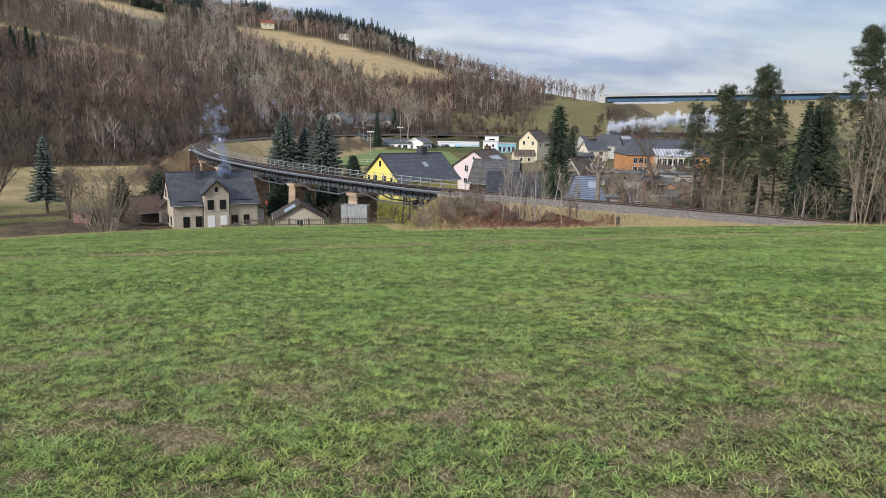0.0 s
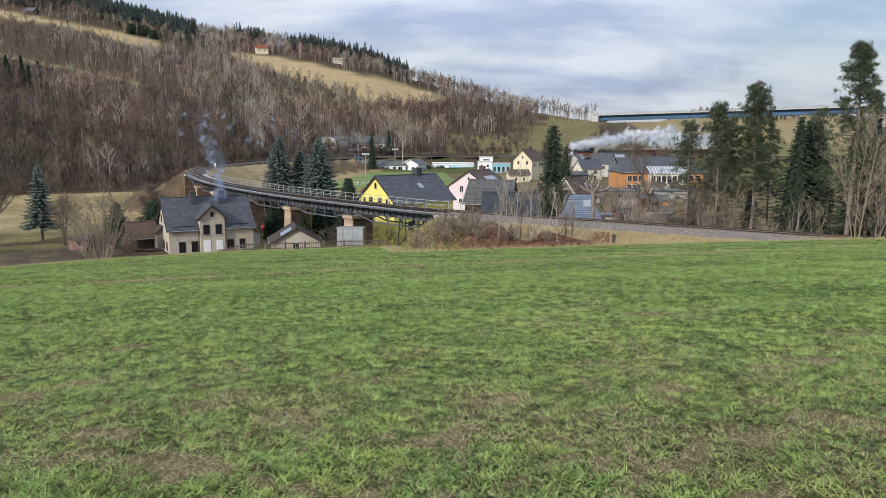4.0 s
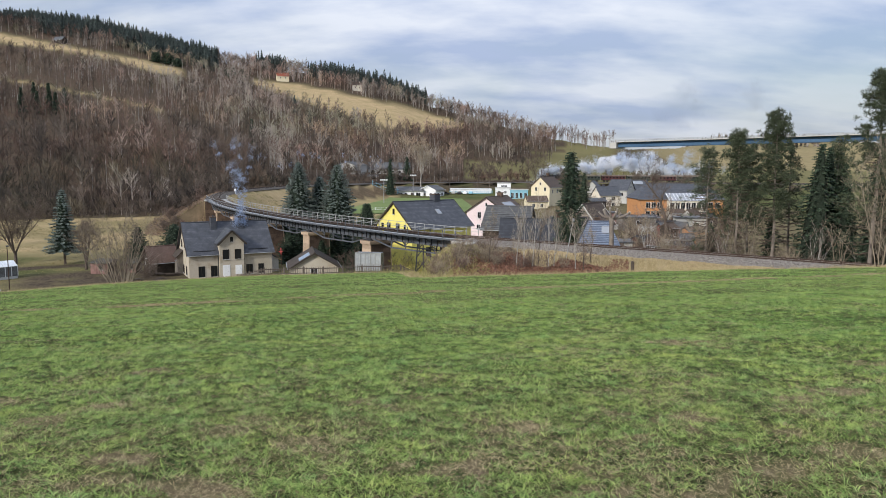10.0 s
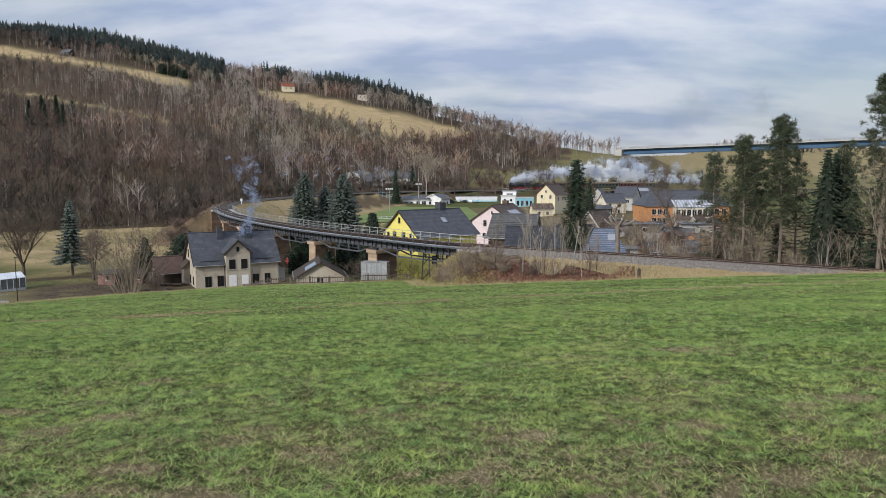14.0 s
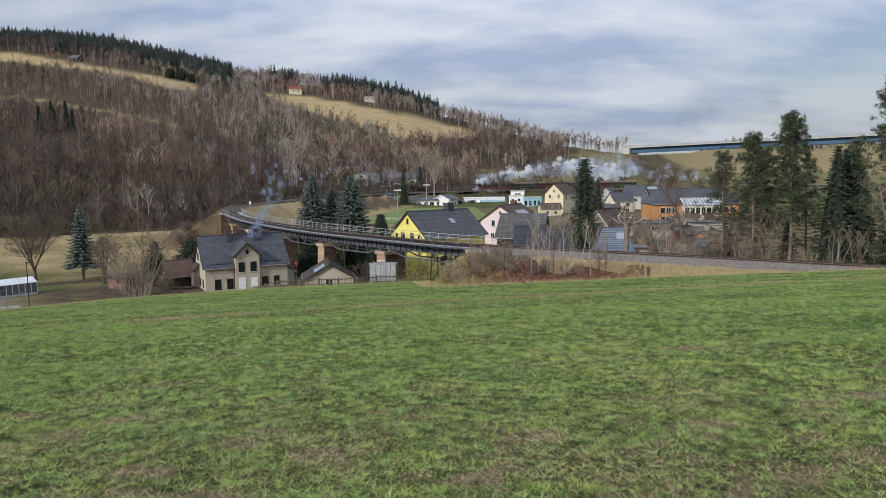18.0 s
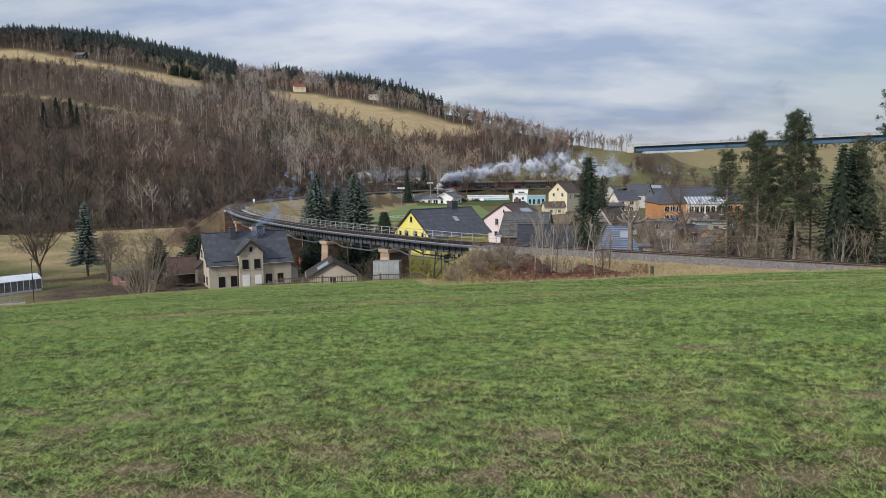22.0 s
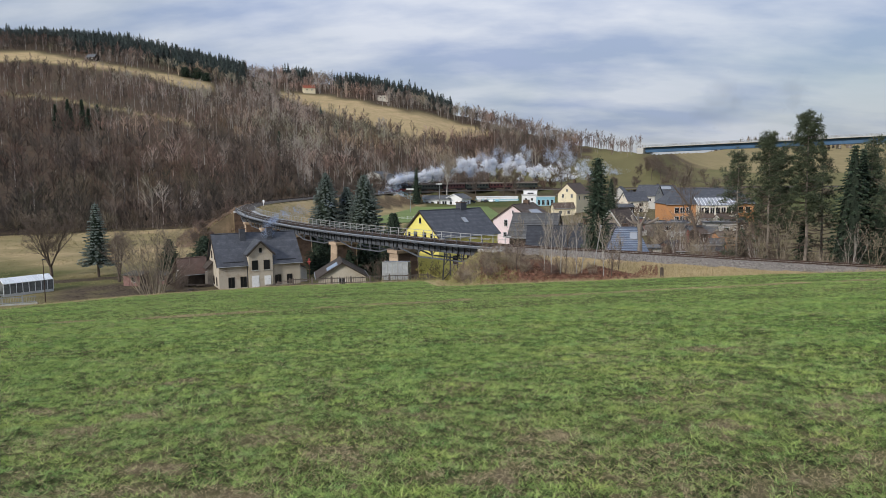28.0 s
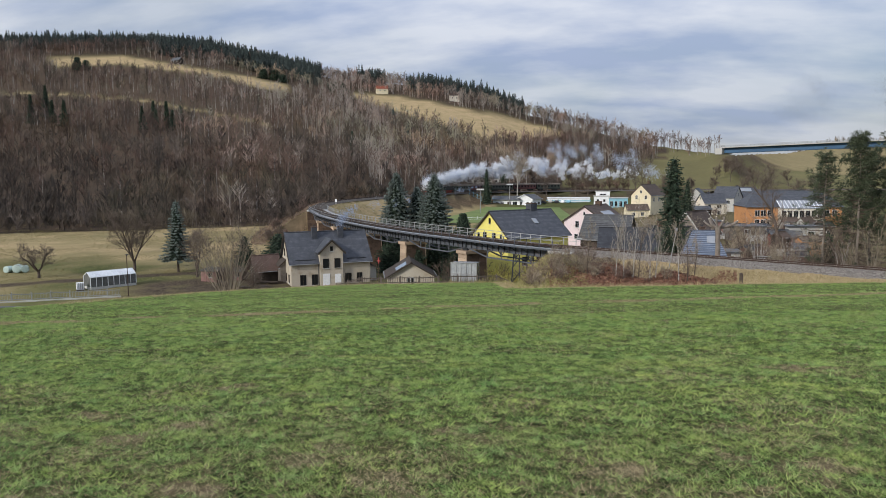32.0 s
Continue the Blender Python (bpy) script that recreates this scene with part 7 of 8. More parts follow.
    ep = np.stack([ea * ey, ey, ground_z(ea * ey, ey) - 0.3], 1)[ek]
    ez, k1, k2 = rng.uniform(0.5, 0.85, len(ep)), np.random.default_rng(9), np.random.default_rng(9)
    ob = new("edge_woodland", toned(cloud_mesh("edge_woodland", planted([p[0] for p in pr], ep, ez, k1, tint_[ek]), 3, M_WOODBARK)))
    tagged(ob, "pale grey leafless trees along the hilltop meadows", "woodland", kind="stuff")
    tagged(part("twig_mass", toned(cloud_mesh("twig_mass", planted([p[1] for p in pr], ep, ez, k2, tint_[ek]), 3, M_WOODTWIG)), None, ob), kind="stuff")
    # brushwood at the foot of the woods
    n = 1500
    a = rng.uniform(-0.95, 0.12, n)
    yf = np.interp(a, FOOT_A, FOOT_Y)
    y = yf + np.where(rng.random(n) < 0.5, rng.uniform(-16, 14, n), rng.uniform(-4, 130, n))
    x = a * y
    z, d, s, g, hs = ground_z(x, y, True)
    w = (d > 6) & (hs > -0.03)
    pr = [far_bare(rng, h, 2.6)[1] for h in (4, 5, 6)]
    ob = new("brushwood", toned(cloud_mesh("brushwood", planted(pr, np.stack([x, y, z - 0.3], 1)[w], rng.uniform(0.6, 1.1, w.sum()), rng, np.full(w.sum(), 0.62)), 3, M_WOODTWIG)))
    tagged(ob, "brown leafless brushwood at the foot of the hill", "shrubs", kind="stuff")
    # far hills beyond the road bridge, and its approach
    n = 700
    a = rng.uniform(0.27, 0.75, n)
    y = rng.uniform(1120, 1340, n)
    z = ground_z(a * y, y)
    ob = new("distant_wood", toned(cloud_mesh("distant_wood", planted([far_spruce(rng, 14), far_bare(rng, 14, 4)[1]], np.stack([a * y, y, z - 0.5], 1)[(a < 0.52) & (a > 0.33)], rng.uniform(0.6, 1.2, n)[(a < 0.52) & (a > 0.33)], rng), 3, M_WOODTWIG)))
    tagged(ob, "distant wood on the far hill behind the road bridge", "woodland", kind="stuff")


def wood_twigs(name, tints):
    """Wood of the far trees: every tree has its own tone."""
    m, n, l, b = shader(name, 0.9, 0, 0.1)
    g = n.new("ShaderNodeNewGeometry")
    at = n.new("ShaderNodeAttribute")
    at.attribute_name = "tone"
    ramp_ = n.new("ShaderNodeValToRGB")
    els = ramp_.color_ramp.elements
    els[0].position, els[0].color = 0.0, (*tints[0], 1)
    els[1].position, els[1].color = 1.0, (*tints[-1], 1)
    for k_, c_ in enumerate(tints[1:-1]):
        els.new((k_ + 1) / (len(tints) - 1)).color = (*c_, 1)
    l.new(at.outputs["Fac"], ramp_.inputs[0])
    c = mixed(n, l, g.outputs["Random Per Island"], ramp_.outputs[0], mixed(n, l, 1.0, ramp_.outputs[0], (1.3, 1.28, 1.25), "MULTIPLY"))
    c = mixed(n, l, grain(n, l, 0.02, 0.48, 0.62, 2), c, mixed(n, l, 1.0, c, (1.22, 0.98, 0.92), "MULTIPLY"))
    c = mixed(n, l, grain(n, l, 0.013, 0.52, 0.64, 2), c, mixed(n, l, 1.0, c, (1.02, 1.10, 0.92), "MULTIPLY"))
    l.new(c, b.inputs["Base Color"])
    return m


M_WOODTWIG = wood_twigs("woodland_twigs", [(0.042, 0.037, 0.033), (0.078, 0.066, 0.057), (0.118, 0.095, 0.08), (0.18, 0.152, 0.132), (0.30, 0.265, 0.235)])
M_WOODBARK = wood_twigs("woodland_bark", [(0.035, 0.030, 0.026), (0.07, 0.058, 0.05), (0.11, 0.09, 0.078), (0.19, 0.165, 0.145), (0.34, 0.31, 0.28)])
woods()

# conifers by the viaduct and in the gardens
spruce("spruce", -32.8, 168, 0.6, 6.4, 11, "tall blue-green spruce behind the viaduct", M_BLUESPRUCE, group="spruces behind the viaduct", per=13, size=0.44, shape=0.72)
spruce("spruce", -23.4, 165, 0.2, 7.0, 12, "broad blue-green spruce behind the viaduct", M_BLUESPRUCE, group="spruces behind the viaduct", per=13, size=0.44, shape=0.72)
spruce("spruce", -28.6, 172, -2.8, 5.6, 13, "shorter blue-green spruce between two taller ones", M_BLUESPRUCE, group="spruces behind the viaduct", per=13, size=0.44, shape=0.72)
spruce("thuja", -15.3, 150, -8.2, 2.6, 14, "dark rounded evergreen behind the viaduct railing", M_SPRUCE, low=0.02, size=0.3, per=15, whorl=0.26, shape=0.55, droop=-0.5, core=0.82)
spruce("spruce", 18.6, 104, 2.3, 2.7, 15, "tall slender dark spruce beyond the railway", M_SPRUCE, low=0.06, per=8, size=0.40, whorl=0.42, shape=0.40, droop=0.30, core=0.42, group="dark spruces")
spruce("spruce", -63.1, 121, -4.3, 3.7, 16, "lone blue spruce with a bare lower trunk in the meadow", M_BLUESPRUCE, low=0.2, per=10, size=0.44, whorl=0.55, shape=0.8, droop=0.22, core=0.5)
spruce("spruce", -46.4, 126, -10.4, 4.6, 17, "dark bushy spruce beside the beige house", M_SPRUCE, low=0.02, per=10, group="dark spruces", shape=0.6)
spruce("spruce", -53.6, 128, -11.2, 2.6, 18, "dark bushy spruce behind the farm sheds", M_SPRUCE, low=0.02, per=10, group="dark spruces", shape=0.6)
spruce("spruce", -24.2, 348, 2.9, 4.0, 20, "spruce standing by the far railway line", M_SPRUCE, size=0.7, per=6, whorl=0.8)
spruce("spruce", -18.6, 402, 4.5, 4.5, 21, "dark spruce below the hillside", M_SPRUCE, size=0.8, per=6, whorl=0.8)
spruce("spruce", 44.5, 226, -2.0, 3.2, 22, "dark conifer between the village houses", M_PINE, size=0.5, per=6, whorl=0.6, shape=0.7)
spruce("spruce", -111, 430, gz(-111, 430) + 15, 4.0, 23, "dark spruce in the leafless wood", M_SPRUCE, size=0.7, per=6, whorl=0.8)
for i, (x, y, h, r_) in enumerate([(-251, 441, 15, 3.6), (-246, 446, 18, 3.8), (-241, 440, 14, 3.4), (-236, 444, 19, 3.8), (-231, 442, 14, 3.4), (-228, 447, 16, 3.6), (-328, 441, 19, 4.2), (-333, 463, 22, 4.6), (-318, 448, 15, 3.8), (-302, 437, 17, 4.2)]):
    spruce("spruce", x, y, gz(x, y) + h, r_, 500 + i, "dark spruce in a clump on the hillside", M_SPRUCE, size=0.9, per=8, whorl=0.8, group="spruce clump on the hill")
for i, (x, y, h, r_) in enumerate([(-283, 738, 10, 7), (-272, 740, 11, 7), (-262, 736, 8, 6), (-206, 735, 9, 7), (-197, 736, 9, 7), (-212, 738, 8, 6), (-451, 677, 13, 6), (-444, 680, 10, 5)]):
    spruce("evergreen_bush", x, y, gz(x, y) + h, r_, 510 + i, "broad dark evergreen bush on the hill", M_SPRUCE, size=1.2, per=9, whorl=0.9, shape=0.4, droop=0.0, group="evergreens on the hill")
# pines and spruces beyond the line
for i, (x, y, top, rad) in enumerate([(29.2, 79, 2.0, 2.6), (32.2, 78.5, 3.6, 2.5), (36.3, 78.5, 5.8, 3.3), (34.9, 82, 2.4, 2.2), (42.2, 70.5, 9.2, 3.6), (48.5, 71, 9.8, 3.6), (44.2, 81, 3.4, 2.6), (41.0, 84, 2.2, 2.6), (52.5, 74, 9.0, 3.4)]):
    pine("pine", x, y, top, rad, 40 + i, "pine with a bare lower trunk beyond the railway", base_share=0.34 if i != 4 else 0.28, group="pines along the railway", dense=0.6 if i in (0, 3, 6, 7) else (1.1 if i in (2, 4, 5, 8) else 0.92))
for i, (x, y, top, rad) in enumerate([(40.2, 76.5, -5.5, 1.6), (43.2, 77, -1.4, 2.3), (46.8, 70, 2.0, 2.5), (31.5, 84, -6.5, 1.5), (49, 78, 5, 3), (44.5, 80, 0.5, 2.6), (46, 84, 2.5, 3), (45.2, 73.5, -2.5, 2.2), (36.8, 80.5, -5.6, 1.7), (48, 68.5, -1, 2.8), (52, 86, 4, 3), (40.2, 77.0, 2.6, 3.6), (42.4, 79.5, 2.5, 3.4), (44.6, 73.5, 2.5, 3.0), (47.8, 73.5, 3.5, 3.2)]):
    spruce("spruce", x, y, top, rad, 60 + i, "dark spruce with drooping branches beyond the railway", M_SPRUCE, low=0.06, size=0.34, per=7, whorl=0.42, group="spruces along the railway", droop=0.35, shape=0.75)

# bare trees
bare_tree("fruit_tree", -71.7, 121.5, 10.4, 71, "spreading bare fruit tree in the meadow", stems=6, lean=0.6, kids=(11, 9, 4), twigs=6, twig_len=0.9, spread=0.3, r=0.24, width=0.022, wob=0.09, fork=2.0)
bare_tree("fruit_tree", -83.8, 112.5, 6.0, 72, "low gnarled bare fruit tree", stems=5, lean=1.1, fork=1.3, kids=(8, 7, 4), twigs=4, twig_len=0.6, spread=0.1, r=0.22, width=0.03)
bare_tree("bare_tree", -56.9, 115.5, 8.0, 73, "bare forked tree beside the red shed", stems=3, lean=0.28, kids=(9, 8, 4), twigs=5, fork=1.4, r=0.2, wob=0.09)
bare_tree("willow_shrub", -39.8, 89.5, 14.0, 74, "large bare many-stemmed shrub at the field's edge", M_PALEBARK, M_TWIG, stems=16, lean=0.46, kids=(6, 5, 3), twigs=4, twig_len=0.9, spread=0.5, width=0.022, r=0.14, wob=0.06)
bare_tree("bare_tree", 38.7, 63.2, 13.5, 75, "tall pale bare tree with several stems beside the track", M_PALEBARK, M_PALETWIG, stems=4, lean=0.15, wob=0.04, kids=(8, 6, 3), twigs=3, twig_len=0.9, spread=0.6, r=0.10, width=0.018)
bare_tree("bare_tree", 41.5, 64.5, 8.5, 76, "bare pale tree beside the track", M_PALEBARK, M_PALETWIG, stems=2, lean=0.14, kids=(8, 6, 3), twigs=3, spread=0.5, r=0.09, width=0.018)
bare_tree("bare_tree", 47.2, 151, 18.5, 77, "large dark bare tree among the village gardens", kids=(12, 8, 3), twigs=3, twig_len=1.1, width=0.035, r=0.40)
bare_tree("birch", -10.2, 369, 24, 78, "tall bare birch behind the clubhouse", M_BIRCH, M_PALETWIG, kids=(14, 8, 4), twigs=7, twig_len=2.2, spread=0.5, width=0.08)
for i, (x, y, h) in enumerate([(4.4, 378, 15), (19.5, 384, 17), (25.5, 381, 14), (51, 393, 22), (55, 395, 19), (90, 330, 13), (102, 345, 12), (-2, 396, 12), (66, 396, 12), (110, 300, 13), (48, 246, 11), (80, 240, 12), (57, 330, 12), (-44, 345, 10), (118, 470, 14), (128, 486, 16), (112, 480, 9), (120, 492, 8), (134, 478, 13), (142, 470, 14), (124, 500, 10), (150, 462, 13), (96, 420, 9), (84, 416, 8), (160, 455, 9)]):
    bare_tree("bare_tree", x, y, h, 80 + i, "bare rounded tree in the valley", kids=(12, 8, 4), twigs=5, twig_len=1.6, group="bare valley trees", width=0.048)
for i, (x, y, h) in enumerate([(-5.9, 104.5, 4.6), (-3.6, 102.5, 3.8), (-7.6, 106.5, 3.6)]):
    bare_tree("yellow_shrub", x, y, h, 640 + i, "yellowish budding shrub in front of the yellow house", M_BARK, M_YELLOWTWIG, stems=9, lean=0.4, kids=(6, 6, 3), twigs=6, twig_len=0.6, group="yellow shrubs", category="shrub", r=0.05, deep=1, width=0.035)
# saplings on the bank
for i, (x, y, h) in enumerate([(4.8, 71, 5.6), (8.0, 69, 6.4), (8.8, 68.5, 6.8), (9.4, 69.2, 6.0), (10.3, 68.4, 6.2), (12.6, 67, 5.5), (13.2, 66.3, 5.9), (10.9, 69, 5.2), (7.4, 70, 5.0), (15.0, 72, 3.6)]):
    bare_tree("sapling", x, y, h, 110 + i, "thin bare sapling on the railway bank", M_BIRCH if i % 3 else M_BARK, M_PALETWIG, kids=(8, 6, 3), twigs=3, twig_len=0.5, r=0.055, group="saplings on the bank", lean=0.04, spread=1.0, width=0.014, wob=0.035)
for i in range(36):
    r_ = random.Random(300 + i)
    x, y = (r_.uniform(-1, 14.5), r_.uniform(66, 74)) if i < 20 else (r_.uniform(-1.5, 5.5), r_.uniform(68, 80))
    bare_tree("shrub", x, y, r_.uniform(1.4, 3.4), 130 + i, "leafless brown shrub on the railway bank", M_BARK, M_PALETWIG if i % 2 else M_REDTWIG, stems=7, lean=0.4, kids=(5, 5, 3), twigs=4, twig_len=0.4, group="shrubs on the bank", category="shrub", r=0.03, width=0.014, deep=1)
for i in range(84):
    r_ = random.Random(400 + i)
    x = r_.uniform(22, 50)
    y = 93.95 - 0.67 * x + r_.uniform(4.5, 18)
    bare_tree("shrub", x, y, r_.uniform(2.6, 7.0), 180 + i, "tangled bare shrub beyond the railway", (M_BARK, M_PALEBARK, M_BIRCH)[i % 3], (M_TWIG, M_PALETWIG, M_REDTWIG)[i % 3], stems=6, lean=0.24, kids=(5, 5, 3), twigs=3, twig_len=0.6, group="shrubs beyond the line", category="shrub", r=0.05, deep=1, width=0.02, wob=0.06, spread=0.7)
for i in range(80):
    r_ = random.Random(500 + i)
    y = r_.uniform(108, 330)
    x = y * r_.uniform(0.16, 0.42)
    bare_tree("garden_shrub", x, y, r_.uniform(2.0, 6.0), 330 + i, "bare garden shrub between the houses", M_BARK, (M_TWIG, M_PALETWIG, M_REDTWIG)[i % 3], stems=5, lean=0.4, kids=(6, 6, 3), twigs=6, twig_len=0.8, group="garden shrubs", category="shrub", r=0.05, deep=1, width=0.05)
for i, (x, y, h) in enumerate([(-47, 106, 4.2), (-44, 108, 4.6), (-42.5, 104.5, 3.5), (-14, 112, 5), (-9, 108, 5.5), (-4, 104, 5), (-6, 101, 3.6), (-88, 150, 4), (-95, 100, 5), (-72, 84, 3.0)]):
    bare_tree("shrub", x, y, h, 270 + i, "bare brown shrub in the yard", M_BARK, M_TWIG, stems=7, lean=0.45, kids=(6, 6, 3), twigs=6, twig_len=0.7, group="yard shrubs", category="shrub", r=0.05, deep=1, width=0.03)
for i, (x, y, t_, r_) in enumerate([(-17.5, 121, -11.6, 2.6), (-21, 127, -11.0, 3.0), (-13, 114, -12.4, 2.4), (-26, 130, -11.5, 3), (-23, 133, -10.6, 3.2), (-16.5, 126, -10.8, 3.2), (-12.4, 122, -11.2, 2.8), (-29.5, 137, -10.8, 3.2), (-19.5, 117, -12.0, 2.6), (-25.8, 124, -11.6, 2.8), (-10.2, 112.5, -12.2, 2.2)]):
    spruce("yew", x, y, t_, r_, 290 + i, "dark evergreen bush under the viaduct", M_SPRUCE, low=0.02, per=10, shape=0.5, droop=0.0, group="evergreens under the viaduct")


for i in range(70):
    r_ = random.Random(1500 + i)
    y = r_.uniform(104, 215)
    x = y * r_.uniform(0.12, 0.38)
    bare_tree("garden_tree", x, y, r_.uniform(3.5, 8.0), 700 + i, "small bare brown tree in a garden", (M_BARK, M_PALEBARK)[i % 2], (M_TWIG, M_REDTWIG, M_PALETWIG)[i % 3], stems=1 + i % 3, lean=0.22, kids=(8, 7, 3), twigs=4, twig_len=0.9, group="garden trees", r=0.07, deep=1, width=0.035, wob=0.09)
for i in range(16):
    r_ = random.Random(1600 + i)
    s_ = r_.uniform(S_AB1 - 12, along(-68, 250))
    x, y, _ = on_line(s_, -r_.uniform(4, 15))
    bare_tree("bank_shrub", x, y, r_.uniform(2.0, 5.0), 800 + i, "bare brown shrub on the bank at the far bend", M_BARK, (M_TWIG, M_REDTWIG)[i % 2], stems=6, lean=0.35, kids=(6, 6, 3), twigs=5, twig_len=0.8, group="shrubs on the far bank", category="shrub", r=0.05, deep=1, width=0.05)
# ---- grass of the field ----
def field_grass():
    rng = np.random.default_rng(21)
    green, tones, dry_, far_, far_tones = [], [], [], [], []
    # near edge, far edge, blades a square metre, height, half width, half the view's spread, size of the tufts
    for d0, d1, per, hgt, wid, half, tuft in ((3.4, 5.0, 8200, 0.060, 0.0030, 0.82, 0.05), (5.0, 8.0, 5800, 0.060, 0.0042, 0.82, 0.06), (8, 14, 2700, 0.066, 0.0072, 0.83, 0.075), (14, 26, 960, 0.072, 0.0115, 0.85, 0.11), (26, 42, 270, 0.070, 0.0155, 0.88, 0.15), (42, 82, 74, 0.085, 0.028, 0.88, 0.26)):
        n = int((d1 ** 2 - d0 ** 2) * half * per)
        y = np.sqrt(rng.uniform(d0 ** 2, d1 ** 2, n))
        x = rng.uniform(-half, half * 0.94, n) * y
        clump, stand, spot = lumps(x, y, tuft, 5), lumps(x, y, tuft * 4.5, 6), lumps(x, y, 0.9, 7)
        bare_ = worn(x, y)
        keep = (rng.random(n) > 0.2 * bare_) & (rng.random(n) > 0.9 * (0.22 - clump)) & (edge_gap(x, y, FIELD) < 0.4)
        x, y, clump, stand, spot, bare_ = x[keep], y[keep], clump[keep], stand[keep], spot[keep], bare_[keep]
        n = len(x)
        z = ground_z(x, y)
        track_ = (np.abs(y - trodden(x)) < 1.0) & (lumps(x, y, 1.3, 14) > 0.48)
        dry = rng.random(n) < np.interp(d0, [8, 26], [0.12, 0.06]) + 0.95 * bare_ + 0.30 * smooth(0.55, 0.9, spot) + 0.55 * np.interp(y, [3.5, 6.5, 14], [1.0, 0.6, 0.08]) * (1.2 - clump) + 0.75 * track_
        h = 1.3 * hgt * rng.uniform(0.5, 1.2, n) * (0.40 + 0.80 * clump + 0.15 * stand) * np.where(dry, 0.9, 1.0)
        a = rng.uniform(0, 6.28, n)
        lean = np.where(dry, rng.uniform(1.0, 4.5, n) * np.where(track_, 0.3, 1.0), rng.uniform(0.35, 2.3, n))
        d1v = np.stack([np.cos(a) * lean, np.sin(a) * lean, np.ones(n)], 1)
        d2v = np.stack([np.cos(a) * lean * 2.2, np.sin(a) * lean * 2.2, np.full(n, 0.45)], 1)
        b = rng.uniform(0, 6.28, n)
        s = np.stack([np.cos(b), np.sin(b), np.zeros(n)], 1) * (wid * rng.uniform(0.6, 1.3, n))[:, None]
        p0 = np.stack([x, y, z - 0.006], 1)
        p1 = p0 + unit(d1v) * (h * 0.5)[:, None]
        p2 = p1 + unit(d2v) * (h * 0.55)[:, None]
        # random tone, plus painted shade in the gaps and light on the tufts
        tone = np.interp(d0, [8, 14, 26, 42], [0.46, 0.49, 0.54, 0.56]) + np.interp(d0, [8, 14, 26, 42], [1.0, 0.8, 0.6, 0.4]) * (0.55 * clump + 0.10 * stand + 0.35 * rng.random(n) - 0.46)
        g_ = ~dry
        if d0 < 5:
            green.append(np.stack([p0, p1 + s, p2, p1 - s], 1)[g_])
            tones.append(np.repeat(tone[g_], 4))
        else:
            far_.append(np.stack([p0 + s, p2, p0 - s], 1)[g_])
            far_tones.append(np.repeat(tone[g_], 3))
        dry_.append(np.stack([p0 + s, p2, p0 - s], 1)[dry])
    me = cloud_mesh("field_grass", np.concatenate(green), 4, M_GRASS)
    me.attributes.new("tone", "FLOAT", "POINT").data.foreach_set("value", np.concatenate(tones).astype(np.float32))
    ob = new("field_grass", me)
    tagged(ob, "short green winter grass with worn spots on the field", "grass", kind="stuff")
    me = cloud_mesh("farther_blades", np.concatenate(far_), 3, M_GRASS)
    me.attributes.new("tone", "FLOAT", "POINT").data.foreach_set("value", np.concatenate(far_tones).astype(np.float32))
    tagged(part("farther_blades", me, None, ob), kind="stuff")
    tagged(part("dry_blades", cloud_mesh("dry_blades", np.concatenate(dry_), 3, M_STRAW), None, ob), kind="stuff")


def grass_material():
    """Blades that let light through; the tone changes from blade to blade and over the field."""
    m, n, l, b = shader("grass_blades", 0.6, 0, 0.25)
    at = n.new("ShaderNodeAttribute")
    at.attribute_name = "tone"
    ramp_ = n.new("ShaderNodeValToRGB")
    els = ramp_.color_ramp.elements
    # the dark end paints shade between tufts, the bright end their lit tops
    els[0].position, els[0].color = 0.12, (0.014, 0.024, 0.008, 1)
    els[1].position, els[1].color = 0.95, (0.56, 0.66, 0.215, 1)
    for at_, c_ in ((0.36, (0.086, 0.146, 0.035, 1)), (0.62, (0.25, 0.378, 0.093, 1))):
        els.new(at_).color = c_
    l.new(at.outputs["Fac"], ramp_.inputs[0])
    c = ramp_.outputs[0]
    c = mixed(n, l, grain(n, l, 2.6, 0.50, 0.66), c, mixed(n, l, 1.0, c, (0.86, 0.98, 1.10), "MULTIPLY"))
    c = mixed(n, l, grain(n, l, 0.9, 0.48, 0.72), c, mixed(n, l, 1.0, c, (1.20, 1.08, 0.96), "MULTIPLY"))
    c = mixed(n, l, grain(n, l, 0.17, 0.5, 0.7), c, mixed(n, l, 1.0, c, (0.74, 0.86, 0.78), "MULTIPLY"))
    l.new(c, b.inputs["Base Color"])
    tl, x = n.new("ShaderNodeBsdfTranslucent"), n.new("ShaderNodeMixShader")
    l.new(c, tl.inputs[0])
    x.inputs[0].default_value = 0.35
    l.new(b.outputs[0], x.inputs[1])
    l.new(tl.outputs[0], x.inputs[2])
    l.new(x.outputs[0], n["Material Output"].inputs[0])
    return m


M_GRASS = grass_material()
field_grass()


M_BANKGREEN = leafy("bank_green_grass", (0.10, 0.125, 0.03), (0.36, 0.34, 0.12), (0.27, 0.22, 0.09))
M_BANKGRASS = leafy("bank_grass", (0.13, 0.13, 0.048), (0.33, 0.28, 0.13), (0.19, 0.155, 0.075))


